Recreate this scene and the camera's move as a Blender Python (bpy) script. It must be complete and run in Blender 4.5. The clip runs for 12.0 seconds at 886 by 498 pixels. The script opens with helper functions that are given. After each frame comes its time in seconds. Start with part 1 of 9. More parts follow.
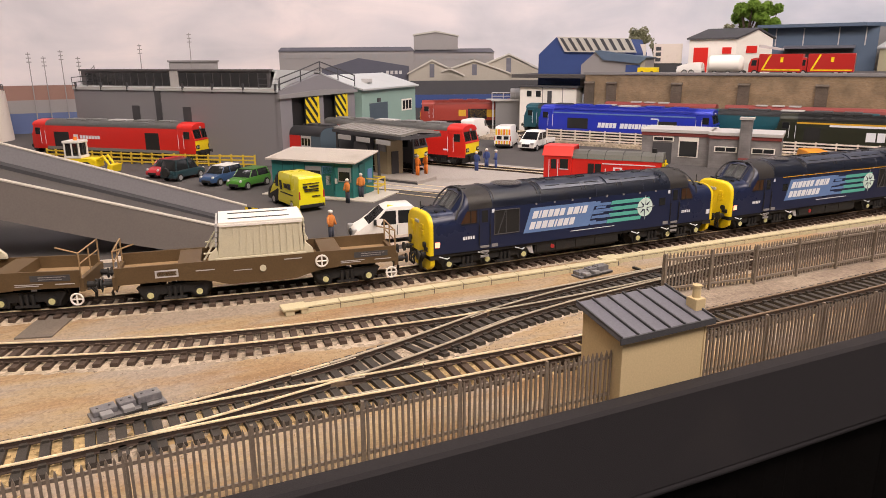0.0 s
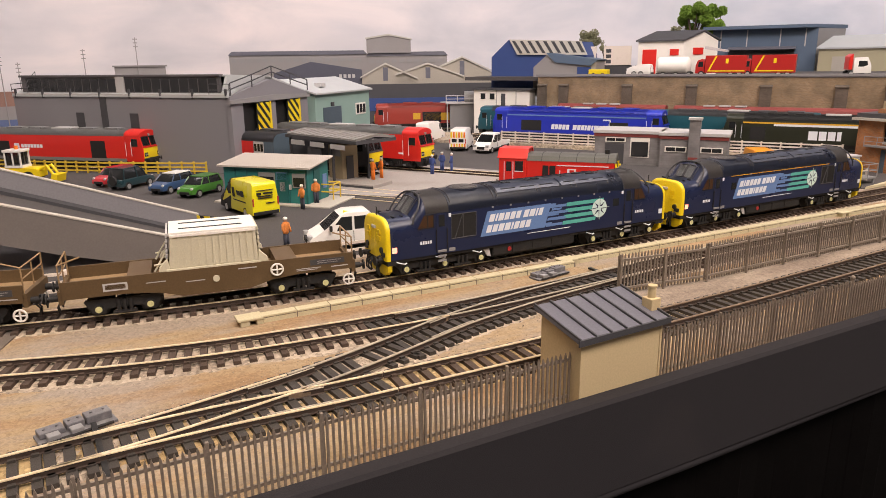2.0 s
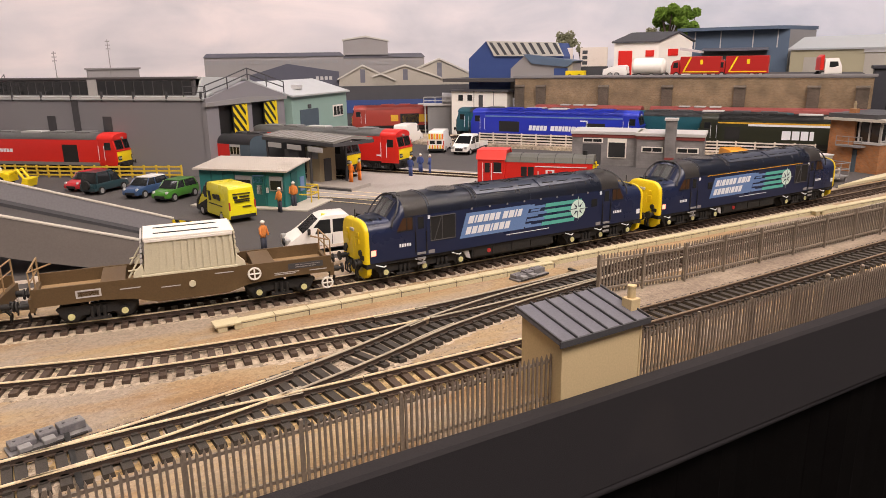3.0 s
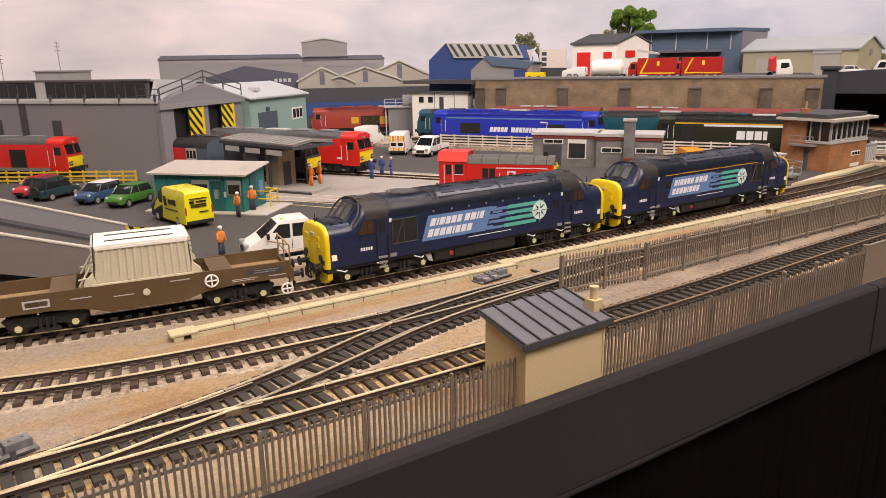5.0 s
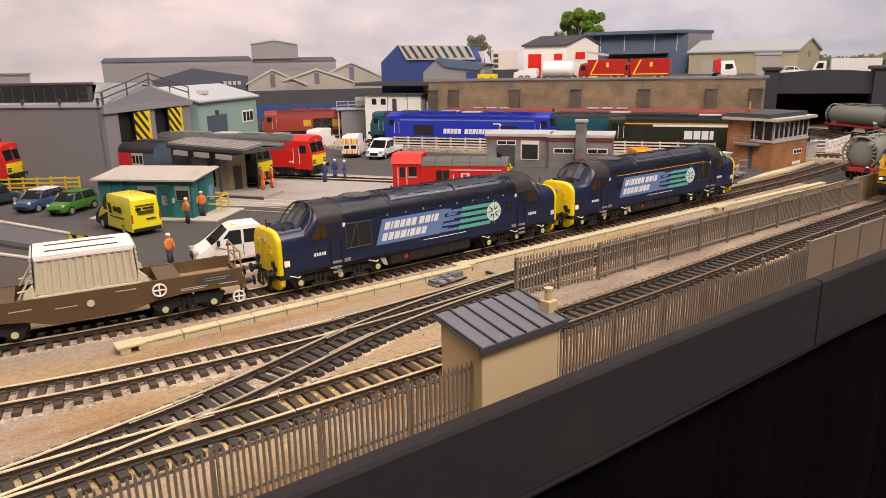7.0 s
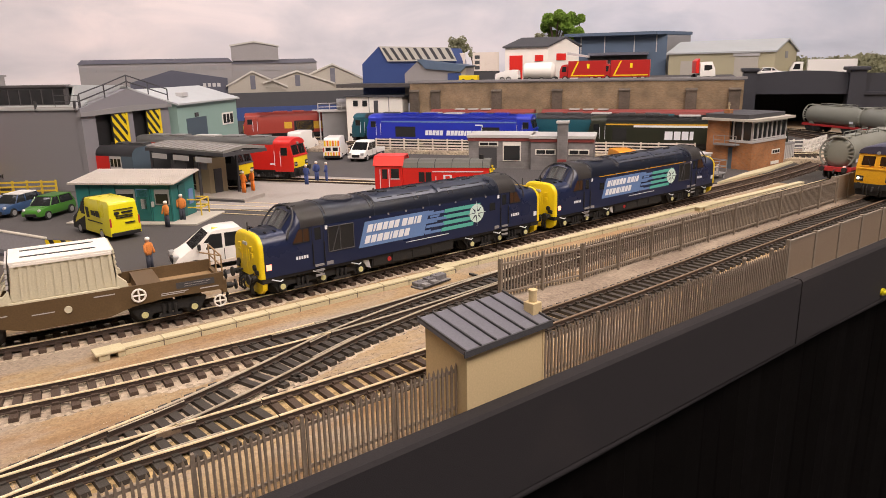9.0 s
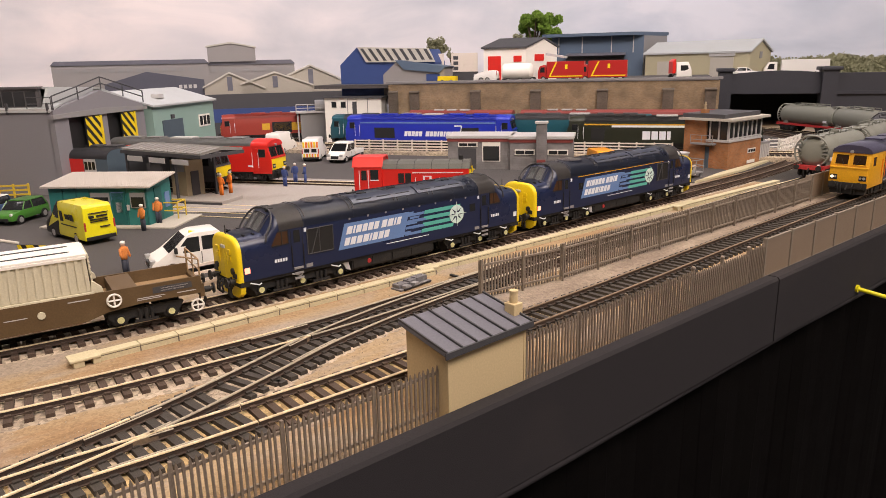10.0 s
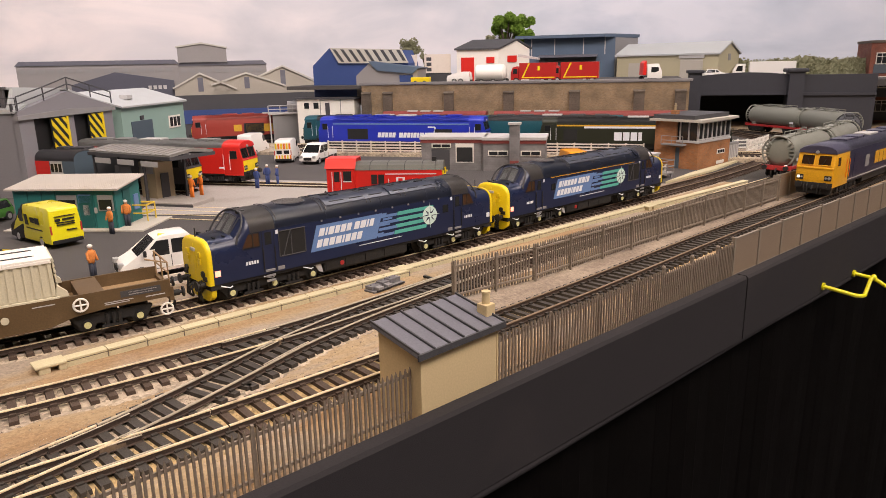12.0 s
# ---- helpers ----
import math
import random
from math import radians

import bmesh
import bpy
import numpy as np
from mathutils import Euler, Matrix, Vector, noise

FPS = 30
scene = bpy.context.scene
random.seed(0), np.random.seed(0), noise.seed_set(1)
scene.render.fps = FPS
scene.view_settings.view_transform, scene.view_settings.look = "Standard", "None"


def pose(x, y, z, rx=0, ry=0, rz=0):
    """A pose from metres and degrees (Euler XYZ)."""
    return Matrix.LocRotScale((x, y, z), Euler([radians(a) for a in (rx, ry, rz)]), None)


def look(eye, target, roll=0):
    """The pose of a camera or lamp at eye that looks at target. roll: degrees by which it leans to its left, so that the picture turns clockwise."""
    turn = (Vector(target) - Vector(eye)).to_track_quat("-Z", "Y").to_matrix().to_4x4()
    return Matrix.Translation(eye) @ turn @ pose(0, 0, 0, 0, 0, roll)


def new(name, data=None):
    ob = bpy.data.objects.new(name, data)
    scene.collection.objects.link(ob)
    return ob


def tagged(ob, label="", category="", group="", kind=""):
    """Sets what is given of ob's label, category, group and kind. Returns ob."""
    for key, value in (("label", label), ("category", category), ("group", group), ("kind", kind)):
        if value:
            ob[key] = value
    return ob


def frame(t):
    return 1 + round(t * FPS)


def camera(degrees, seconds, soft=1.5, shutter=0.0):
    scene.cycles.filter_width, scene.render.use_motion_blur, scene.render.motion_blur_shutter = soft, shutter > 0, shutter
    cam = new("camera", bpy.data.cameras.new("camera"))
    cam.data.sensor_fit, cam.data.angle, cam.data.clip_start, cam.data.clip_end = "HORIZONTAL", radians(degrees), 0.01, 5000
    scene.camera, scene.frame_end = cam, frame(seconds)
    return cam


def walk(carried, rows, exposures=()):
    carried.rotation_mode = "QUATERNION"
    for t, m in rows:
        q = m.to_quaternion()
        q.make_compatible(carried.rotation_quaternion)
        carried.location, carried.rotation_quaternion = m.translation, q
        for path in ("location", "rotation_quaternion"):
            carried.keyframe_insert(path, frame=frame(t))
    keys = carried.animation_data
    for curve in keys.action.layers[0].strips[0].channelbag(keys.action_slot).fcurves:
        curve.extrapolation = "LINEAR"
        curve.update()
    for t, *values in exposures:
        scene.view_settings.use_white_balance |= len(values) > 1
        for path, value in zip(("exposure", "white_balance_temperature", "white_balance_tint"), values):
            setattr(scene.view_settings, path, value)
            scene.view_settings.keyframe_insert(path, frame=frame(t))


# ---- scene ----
cam = camera(64.6, 12.0, 0.6)
# seconds, eye in metres, yaw, pitch and roll in degrees
PATH = [
    (0, -0.2828, -0.3019, 0.1348, -24.79, -15.32, -0.39),
    (0.5, -0.2831, -0.3016, 0.1357, -26.31, -15.34, -0.58),
    (1, -0.2827, -0.3012, 0.1357, -26.85, -15.27, -0.70),
    (1.5, -0.2824, -0.3006, 0.1358, -27.59, -15.21, -0.77),
    (2, -0.2816, -0.3000, 0.1357, -28.37, -15.15, -0.76),
    (2.5, -0.2814, -0.2993, 0.1357, -29.17, -15.10, -0.86),
    (3, -0.2808, -0.2982, 0.1355, -30.14, -15.04, -0.89),
    (5, -0.2781, -0.2953, 0.1352, -33.24, -14.94, -0.97),
    (5.5, -0.2777, -0.2958, 0.1356, -33.97, -14.94, -1.06),
    (6, -0.2768, -0.2949, 0.1357, -35.13, -14.94, -1.07),
    (6.5, -0.2765, -0.2943, 0.1357, -36.21, -14.90, -1.12),
    (7, -0.2759, -0.2937, 0.1356, -36.94, -14.88, -1.09),
    (9, -0.2752, -0.2922, 0.1356, -38.41, -14.79, -1.18),
    (9.5, -0.2751, -0.2920, 0.1359, -39.05, -14.81, -1.20),
    (10, -0.2742, -0.2911, 0.1355, -40.07, -14.76, -1.30),
    (10.5, -0.2738, -0.2909, 0.1354, -40.91, -14.70, -1.27),
    (11, -0.2735, -0.2908, 0.1356, -41.55, -14.72, -1.28),
    (11.5, -0.2729, -0.2913, 0.1354, -41.98, -14.71, -1.21),
    (12, -0.2729, -0.2916, 0.1354, -42.17, -14.71, -1.16),
]


def aimed(x, y, z, yaw, pitch, roll):
    a, b = radians(yaw), radians(pitch)
    way = Vector((-math.sin(a) * math.cos(b), math.cos(a) * math.cos(b), math.sin(b)))
    return look((x, y, z), Vector((x, y, z)) + way, roll)


walk(cam, [(t, aimed(*row)) for t, *row in PATH])

# ---- light: a warm lamp and others, unseen and added over the board, and the dim hall ----
world = bpy.data.worlds.new("hall_light")
world.use_nodes = True
world.node_tree.nodes["Background"].inputs[0].default_value = (0.83, 0.725, 0.71, 1)
world.node_tree.nodes["Background"].inputs[1].default_value = 0.30
scene.world = world
scene.view_settings.exposure = 0.0


def unseen_lamp(x, y, z, tx, ty, long, wide, watts, colour):
    data = bpy.data.lights.new("unseen_lamp", "AREA")
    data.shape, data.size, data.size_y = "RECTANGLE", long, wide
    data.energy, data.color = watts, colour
    ob = new("unseen_lamp", data)
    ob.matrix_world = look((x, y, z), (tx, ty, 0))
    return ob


unseen_lamp(-0.15, -0.06, 0.75, -0.12, 0.10, 1.1, 0.08, 4.95, (1.0, 0.81, 0.635))
unseen_lamp(0.85, 0.02, 0.75, 0.80, 0.15, 0.8, 0.08, 0.35, (1.0, 0.83, 0.69))
# two more unseen lamps, added to brighten the sky board and its right end
unseen_lamp(0.10, 0.55, 0.85, 0.30, 0.80, 1.5, 0.15, 7.8, (1.0, 0.90, 0.91))
unseen_lamp(1.15, 0.45, 0.85, 1.45, 0.75, 0.9, 0.15, 1.7, (1.0, 0.91, 0.88))
# the hall's own ceiling lighting, behind and over the viewer
unseen_lamp(0.0, -1.3, 2.1, 0.0, -0.2, 2.6, 1.4, 125.0, (1.0, 0.85, 0.775))

# ---- building helpers: all sizes in millimetres ----
MM = 0.001
MESHES = {}


def deg(ob_x, ob_y, ob_z, turn=0.0):
    return pose(ob_x * MM, ob_y * MM, ob_z * MM, 0, 0, turn)


def box(bm, x0, y0, z0, x1, y1, z1, bevel=0.0):
    vs = [bm.verts.new((x, y, z)) for x in (x0, x1) for y in (y0, y1) for z in (z0, z1)]
    fs = [bm.faces.new([vs[i] for i in q]) for q in ((0, 1, 3, 2), (4, 6, 7, 5), (0, 4, 5, 1), (2, 3, 7, 6), (0, 2, 6, 4), (1, 5, 7, 3))]
    if bevel:
        es = list({e for f in fs for e in f.edges})
        bmesh.ops.bevel(bm, geom=es, offset=bevel, segments=2, profile=0.6, affect="EDGES")
    return bm


def prism(bm, pts, axis, a, b, bevel=0.0):
    """A polygon pushed from a to b along an axis; pts are the other two coordinates in order."""
    def at(p, c):
        return {"x": (c, p[0], p[1]), "y": (p[0], c, p[1]), "z": (p[0], p[1], c)}[axis]
    lo, hi = [bm.verts.new(at(p, a)) for p in pts], [bm.verts.new(at(p, b)) for p in pts]
    fs = [bm.faces.new(lo[::-1]), bm.faces.new(hi)]
    for i in range(len(pts)):
        j = (i + 1) % len(pts)
        fs.append(bm.faces.new((lo[i], lo[j], hi[j], hi[i])))
    if bevel:
        bmesh.ops.bevel(bm, geom=list({e for f in fs for e in f.edges}), offset=bevel, segments=2, profile=0.6, affect="EDGES")
    return bm


def loft(bm, rings, closed=True, caps=True):
    """Skins rings of equally many points."""
    vs = [[bm.verts.new(p) for p in r] for r in rings]
    n = len(rings[0])
    for r, s in zip(vs, vs[1:]):
        for i in range(n if closed else n - 1):
            j = (i + 1) % n
            bm.faces.new((r[i], r[j], s[j], s[i]))
    if caps and closed:
        bm.faces.new(vs[0][::-1])
        bm.faces.new(vs[-1])
    return bm


def rod(bm, p, q, r, n=8, r2=None):
    p, q = Vector(p), Vector(q)
    d = (q - p).normalized()
    u = d.orthogonal().normalized()
    v = d.cross(u)
    r2 = r if r2 is None else r2
    ring = [(math.cos(2 * math.pi * i / n), math.sin(2 * math.pi * i / n)) for i in range(n)]
    return loft(bm, [[p + r * (c * u + s * v) for c, s in ring], [q + r2 * (c * u + s * v) for c, s in ring]])


def ball(bm, c, r, seg=10, flat=1.0):
    m = Matrix.Translation(c) @ Matrix.Diagonal((r, r, r * flat, 1))
    bmesh.ops.create_uvsphere(bm, u_segments=seg, v_segments=max(4, seg // 2 + 1), radius=1, matrix=m)
    return bm


def tube(bm, pts, r, n=6):
    """One round bar swept along a bent line."""
    p = [Vector(q) for q in pts]
    loop = (p[0] - p[-1]).length < 1e-6 and len(p) > 3
    if loop:
        p = p[:-1]
    m = len(p)
    rings, u = [], None
    for i in range(m):
        a = p[i] - p[i - 1] if (i or loop) else p[1] - p[0]
        c = p[(i + 1) % m] - p[i] if (i < m - 1 or loop) else a
        d = a.normalized() + c.normalized()
        d = d.normalized() if d.length > 1e-4 else a.normalized()
        u = d.orthogonal().normalized() if u is None else (u - d * u.dot(d)).normalized()
        v = d.cross(u)
        k = min(2.0, 1.0 / max(0.3, d.dot(a.normalized())))
        rings.append([p[i] + r * (math.cos(2 * math.pi * j / n) * u + math.sin(2 * math.pi * j / n) * v) * (1 if k < 1.01 else (1 + k) / 2) for j in range(n)])
    if loop:
        vs = [[bm.verts.new(q) for q in g] for g in rings]
        for i in range(m):
            g, h = vs[i], vs[(i + 1) % m]
            for j in range(n):
                bm.faces.new((g[j], g[(j + 1) % n], h[(j + 1) % n], h[j]))
        return bm
    return loft(bm, rings)


def mesh_of(name, bm, material):
    bmesh.ops.recalc_face_normals(bm, faces=bm.faces)
    bmesh.ops.scale(bm, vec=(MM, MM, MM), verts=bm.verts)
    me = bpy.data.meshes.new(name)
    bm.to_mesh(me)
    bm.free()
    me.materials.append(material)
    return me


def soften(me, angle=38):
    """Smooth shading across gentle edges, sharp elsewhere."""
    bm = bmesh.new()
    bm.from_mesh(me)
    for f in bm.faces:
        f.smooth = True
    for e in bm.edges:
        e.smooth = not (len(e.link_faces) == 2 and e.calc_face_angle(0) > radians(angle))
    bm.to_mesh(me)
    bm.free()
    return me


def part(name, bm, material, parent=None, label="", smooth=False, at=None):
    me = mesh_of(name, bm, material)
    if smooth:
        soften(me)
    ob = new(name, me)
    if parent is not None:
        ob.parent = parent
    if at is not None:
        ob.matrix_basis = at
    return tagged(ob, label)


def again(name, me, parent, m):
    """One more object on a mesh that is already there."""
    ob = new(name, me)
    ob.parent = parent
    ob.matrix_basis = m
    return ob


def thing(name, x, y, z, turn, label, category, group="", kind=""):
    ob = new(name)
    ob.empty_display_size = 0.02
    ob.matrix_basis = deg(x, y, z, turn)
    return tagged(ob, label, category, group, kind)


def setting(name, bm, material, label="", category=""):
    return tagged(part(name, bm, material), label or name.replace("_", " "), category or name.split("_")[0], kind="structure")


# The depot lies turned against the front of the board: s runs along the back wall, n away from the viewer.
TURN = -58.0
DS = (math.cos(radians(TURN)), math.sin(radians(TURN)))
DN = (-DS[1], DS[0])
D0 = (430.0, 720.0)


def depot(s, n):
    return (D0[0] + s * DS[0] + n * DN[0], D0[1] + s * DS[1] + n * DN[1])


# ---- materials ----
def mat(name, base, rough=0.6, metal=0.0, vary=0.12, grain=300.0, bump=0.15, wear=None, wear_scale=40.0, wear_at=0.55, spec=0.5, coat=0.0):
    """A surface with grain and stains; base is linear RGB, the noise scales are per metre."""
    m = bpy.data.materials.new(name)
    m.use_nodes = True
    nt = m.node_tree
    bs = nt.nodes["Principled BSDF"]
    tc = nt.nodes.new("ShaderNodeTexCoord")
    fine, broad = nt.nodes.new("ShaderNodeTexNoise"), nt.nodes.new("ShaderNodeTexNoise")
    for node, sc, det in ((fine, grain * 4, 4), (broad, wear_scale, 5)):
        nt.links.new(tc.outputs["Object"], node.inputs["Vector"])
        node.inputs["Scale"].default_value, node.inputs["Detail"].default_value = sc, det
    ramp = nt.nodes.new("ShaderNodeMapRange")
    ramp.inputs["From Min"].default_value, ramp.inputs["From Max"].default_value = 0.3, 0.7
    ramp.inputs["To Min"].default_value, ramp.inputs["To Max"].default_value = 1 - vary, 1 + vary
    nt.links.new(fine.outputs["Fac"], ramp.inputs["Value"])
    mul = nt.nodes.new("ShaderNodeMix")
    mul.data_type, mul.blend_type = "RGBA", "MULTIPLY"
    mul.inputs["Factor"].default_value = 1
    nt.links.new(ramp.outputs["Result"], mul.inputs["B"])
    mix = nt.nodes.new("ShaderNodeMix")
    mix.data_type = "RGBA"
    cut = nt.nodes.new("ShaderNodeMapRange")
    cut.inputs["From Min"].default_value, cut.inputs["From Max"].default_value = wear_at, wear_at + 0.18
    cut.inputs["To Max"].default_value = 0.75 if wear else 0.35
    nt.links.new(broad.outputs["Fac"], cut.inputs["Value"])
    nt.links.new(cut.outputs["Result"], mix.inputs["Factor"])
    mix.inputs["A"].default_value = (*base, 1)
    mix.inputs["B"].default_value = (*(wear or [c * (1 - vary) for c in base]), 1)
    nt.links.new(mix.outputs["Result"], mul.inputs["A"])
    nt.links.new(mul.outputs["Result"], bs.inputs["Base Color"])
    rr = nt.nodes.new("ShaderNodeMapRange")
    rr.inputs["To Min"].default_value, rr.inputs["To Max"].default_value = max(0.03, rough - 0.1), min(1, rough + 0.1)
    nt.links.new(broad.outputs["Fac"], rr.inputs["Value"])
    nt.links.new(rr.outputs["Result"], bs.inputs["Roughness"])
    bs.inputs["Metallic"].default_value = metal
    bs.inputs["Specular IOR Level"].default_value = spec
    bs.inputs["Coat Weight"].default_value = coat
    if bump:
        bp = nt.nodes.new("ShaderNodeBump")
        bp.inputs["Strength"].default_value, bp.inputs["Distance"].default_value = bump, 0.0005
        nt.links.new(fine.outputs["Fac"], bp.inputs["Height"])
        nt.links.new(bp.outputs["Normal"], bs.inputs["Normal"])
    return m


def glass_mat(name, tint, rough=0.08):
    m = bpy.data.materials.new(name)
    m.use_nodes = True
    bs = m.node_tree.nodes["Principled BSDF"]
    bs.inputs["Base Color"].default_value = (*tint, 1)
    bs.inputs["Roughness"].default_value = rough
    bs.inputs["Transmission Weight"].default_value = 0.85
    bs.inputs["IOR"].default_value = 1.3
    return m


def glow_mat(name, colour, strength):
    m = bpy.data.materials.new(name)
    m.use_nodes = True
    bs = m.node_tree.nodes["Principled BSDF"]
    bs.inputs["Emission Color"].default_value = (*colour, 1)
    bs.inputs["Emission Strength"].default_value = strength
    bs.inputs["Base Color"].default_value = (*colour, 1)
    return m


def noise_node(nt, vector, scale, detail, stretch=(1, 1, 1), turn=0.0, rough=0.55):
    mp = nt.nodes.new("ShaderNodeMapping")
    mp.inputs["Scale"].default_value = stretch
    mp.inputs["Rotation"].default_value = (0, 0, turn)
    nt.links.new(vector, mp.inputs["Vector"])
    nz = nt.nodes.new("ShaderNodeTexNoise")
    nz.inputs["Scale"].default_value, nz.inputs["Detail"].default_value, nz.inputs["Roughness"].default_value = scale, detail, rough
    nt.links.new(mp.outputs["Vector"], nz.inputs["Vector"])
    return nz.outputs["Fac"]


def ramp_node(nt, value, stops):
    rp = nt.nodes.new("ShaderNodeValToRGB")
    el = rp.color_ramp.elements
    el[0].position, el[1].position = stops[0][0], stops[-1][0]
    el[0].color, el[1].color = (*stops[0][1], 1), (*stops[-1][1], 1)
    for at, colour in stops[1:-1]:
        el.new(at).color = (*colour, 1)
    nt.links.new(value, rp.inputs["Fac"])
    return rp.outputs["Color"]


def mixed(nt, fac, a, b, how="MIX"):
    mx = nt.nodes.new("ShaderNodeMix")
    mx.data_type, mx.blend_type = "RGBA", how
    for key, value in (("Factor", fac), ("A", a), ("B", b)):
        if isinstance(value, (int, float)):
            mx.inputs[key].default_value = value
        elif isinstance(value, tuple):
            mx.inputs[key].default_value = (*value, 1)
        else:
            nt.links.new(value, mx.inputs[key])
    return mx.outputs["Result"]


def band(nt, value, a, b, lo=0.0, hi=1.0):
    mr = nt.nodes.new("ShaderNodeMapRange")
    for key, v in (("From Min", a), ("From Max", b), ("To Min", lo), ("To Max", hi)):
        mr.inputs[key].default_value = v
    nt.links.new(value, mr.inputs["Value"])
    return mr.outputs["Result"]


def gritty(name, stops, chips, streak=(6, 30, 30), wash=None, bump=0.5, chip_scale=900.0):
    """Scenic ground: streaky washes of several earths, with fine grit in it."""
    m = bpy.data.materials.new(name)
    m.use_nodes = True
    nt = m.node_tree
    bs = nt.nodes["Principled BSDF"]
    bs.inputs["Roughness"].default_value = 0.93
    bs.inputs["Specular IOR Level"].default_value = 0.2
    tc = nt.nodes.new("ShaderNodeTexCoord").outputs["Object"]
    base = ramp_node(nt, noise_node(nt, tc, 1.0, 7, streak, 0.1, 0.6), stops)
    if wash:
        base = mixed(nt, band(nt, noise_node(nt, tc, 16.0, 6, (0.55, 1.5, 1), 0.1), 0.50, 0.60, 0, 0.85), base, wash)
    fine = noise_node(nt, tc, chip_scale, 4, rough=0.7)
    spots = nt.nodes.new("ShaderNodeTexVoronoi")
    spots.inputs["Scale"].default_value = chip_scale * 0.75
    nt.links.new(tc, spots.inputs["Vector"])
    shade = ramp_node(nt, spots.outputs["Color"], [(0.0, (1 - chips,) * 3), (0.5, (1.0, 1.0, 1.0)), (1.0, (1 + chips * 0.6,) * 3)])
    base = mixed(nt, 1.0, base, shade, "MULTIPLY")
    base = mixed(nt, 1.0, base, ramp_node(nt, fine, [(0.3, (0.82, 0.81, 0.8)), (0.7, (1.12, 1.12, 1.12))]), "MULTIPLY")
    nt.links.new(base, bs.inputs["Base Color"])
    bp = nt.nodes.new("ShaderNodeBump")
    bp.inputs["Strength"].default_value, bp.inputs["Distance"].default_value = bump, 0.0004
    nt.links.new(mixed(nt, 0.5, fine, spots.outputs["Distance"]), bp.inputs["Height"])
    nt.links.new(bp.outputs["Normal"], bs.inputs["Normal"])
    return m


SAND = gritty("sandy_ground", [(0.30, (0.23, 0.14, 0.072)), (0.41, (0.325, 0.215, 0.122)), (0.51, (0.37, 0.275, 0.168)), (0.60, (0.335, 0.272, 0.208)), (0.75, (0.275, 0.235, 0.205))], 0.20, wash=(0.33, 0.28, 0.235))
BALLAST = gritty("pale_ballast", [(0.32, (0.29, 0.235, 0.185)), (0.5, (0.42, 0.35, 0.275)), (0.68, (0.52, 0.43, 0.31))], 0.55, (22, 22, 22), bump=1.0, chip_scale=700.0)
TAN_BALLAST = gritty("ochre_ballast", [(0.32, (0.30, 0.20, 0.095)), (0.5, (0.46, 0.335, 0.17)), (0.68, (0.56, 0.44, 0.245))], 0.55, (22, 22, 22), bump=1.0, chip_scale=700.0)
TARMAC = mat("yard_tarmac", (0.064, 0.058, 0.058), 0.85, vary=0.15, grain=500, bump=0.2, wear=(0.090, 0.081, 0.079), wear_scale=7, wear_at=0.5)
CONCRETE = mat("yard_concrete", (0.34, 0.31, 0.288), 0.85, vary=0.14, grain=260, bump=0.15, wear=(0.25, 0.226, 0.208), wear_scale=14)
CONCRETE_DARK = mat("dirty_boards_and_gap_shade", (0.15, 0.125, 0.105), 0.85, vary=0.15, grain=260, bump=0.15, wear=(0.24, 0.19, 0.14), wear_scale=45)
RAMP_BROWN = mat("brown_grey_ramp_wall", (0.165, 0.145, 0.135), 0.75, vary=0.06, grain=200, bump=0.08, wear=(0.20, 0.175, 0.16), wear_scale=9)
BEIGE = mat("beige_render", (0.34, 0.275, 0.175), 0.8, vary=0.08)
AMBER_GLASS = mat("amber_tinted_window", (0.060, 0.030, 0.016), 0.12, vary=0.1, bump=0)
CAB_ROOF = mat("brown_grey_cab_roof", (0.080, 0.075, 0.075), 0.38, vary=0.1, bump=0.02)
# pale grey with dark patches: the screen's reflection is put into its colour
PANE_GREY = mat("painted_reflection_glass", (0.22, 0.23, 0.24), 0.10, vary=0.3, wear=(0.04, 0.04, 0.04), wear_scale=120, bump=0)
PALE_CONCRETE = mat("pale_concrete", (0.46, 0.43, 0.38), 0.85, vary=0.1, grain=300, bump=0.15)
CREAM_CONCRETE = mat("cream_concrete", (0.56, 0.50, 0.33), 0.75, vary=0.1, grain=300, bump=0.2, wear=(0.45, 0.39, 0.25), wear_scale=60, wear_at=0.58)
SLEEPER = mat("brown_sleeper", (0.068, 0.045, 0.033), 0.8, vary=0.3, grain=600, bump=0.4, wear=(0.10, 0.068, 0.048), wear_scale=120, wear_at=0.55)
BLACK_SLEEPER = mat("black_sleeper", (0.044, 0.037, 0.032), 0.7, vary=0.25, grain=600, bump=0.3)
RAIL = mat("nickel_rail", (0.95, 0.80, 0.55), 0.38, 0.5, vary=0.15, grain=200, bump=0.05, wear=(0.40, 0.29, 0.18), wear_scale=60, wear_at=0.58)
# duller copies of the rail colour, with weaker reflection put into them
RAIL_GREY = mat("grey_weak_shine_rail", (0.52, 0.46, 0.36), 0.45, 0.4, vary=0.2, grain=200, bump=0.08, wear=(0.30, 0.25, 0.19), wear_scale=50)
RAIL_DULL = mat("dull_rail", (0.26, 0.19, 0.13), 0.5, 0.4, vary=0.2, grain=200, bump=0.1)
RAIL_SIDE = mat("rusty_rail_web", (0.055, 0.036, 0.027), 0.75, 0.1, vary=0.25, grain=400, bump=0.3)
FENCE_GREY = mat("palisade_grey", (0.24, 0.195, 0.155), 0.5, 0.2, vary=0.15, grain=200, bump=0.1, wear=(0.26, 0.21, 0.16), wear_scale=80)
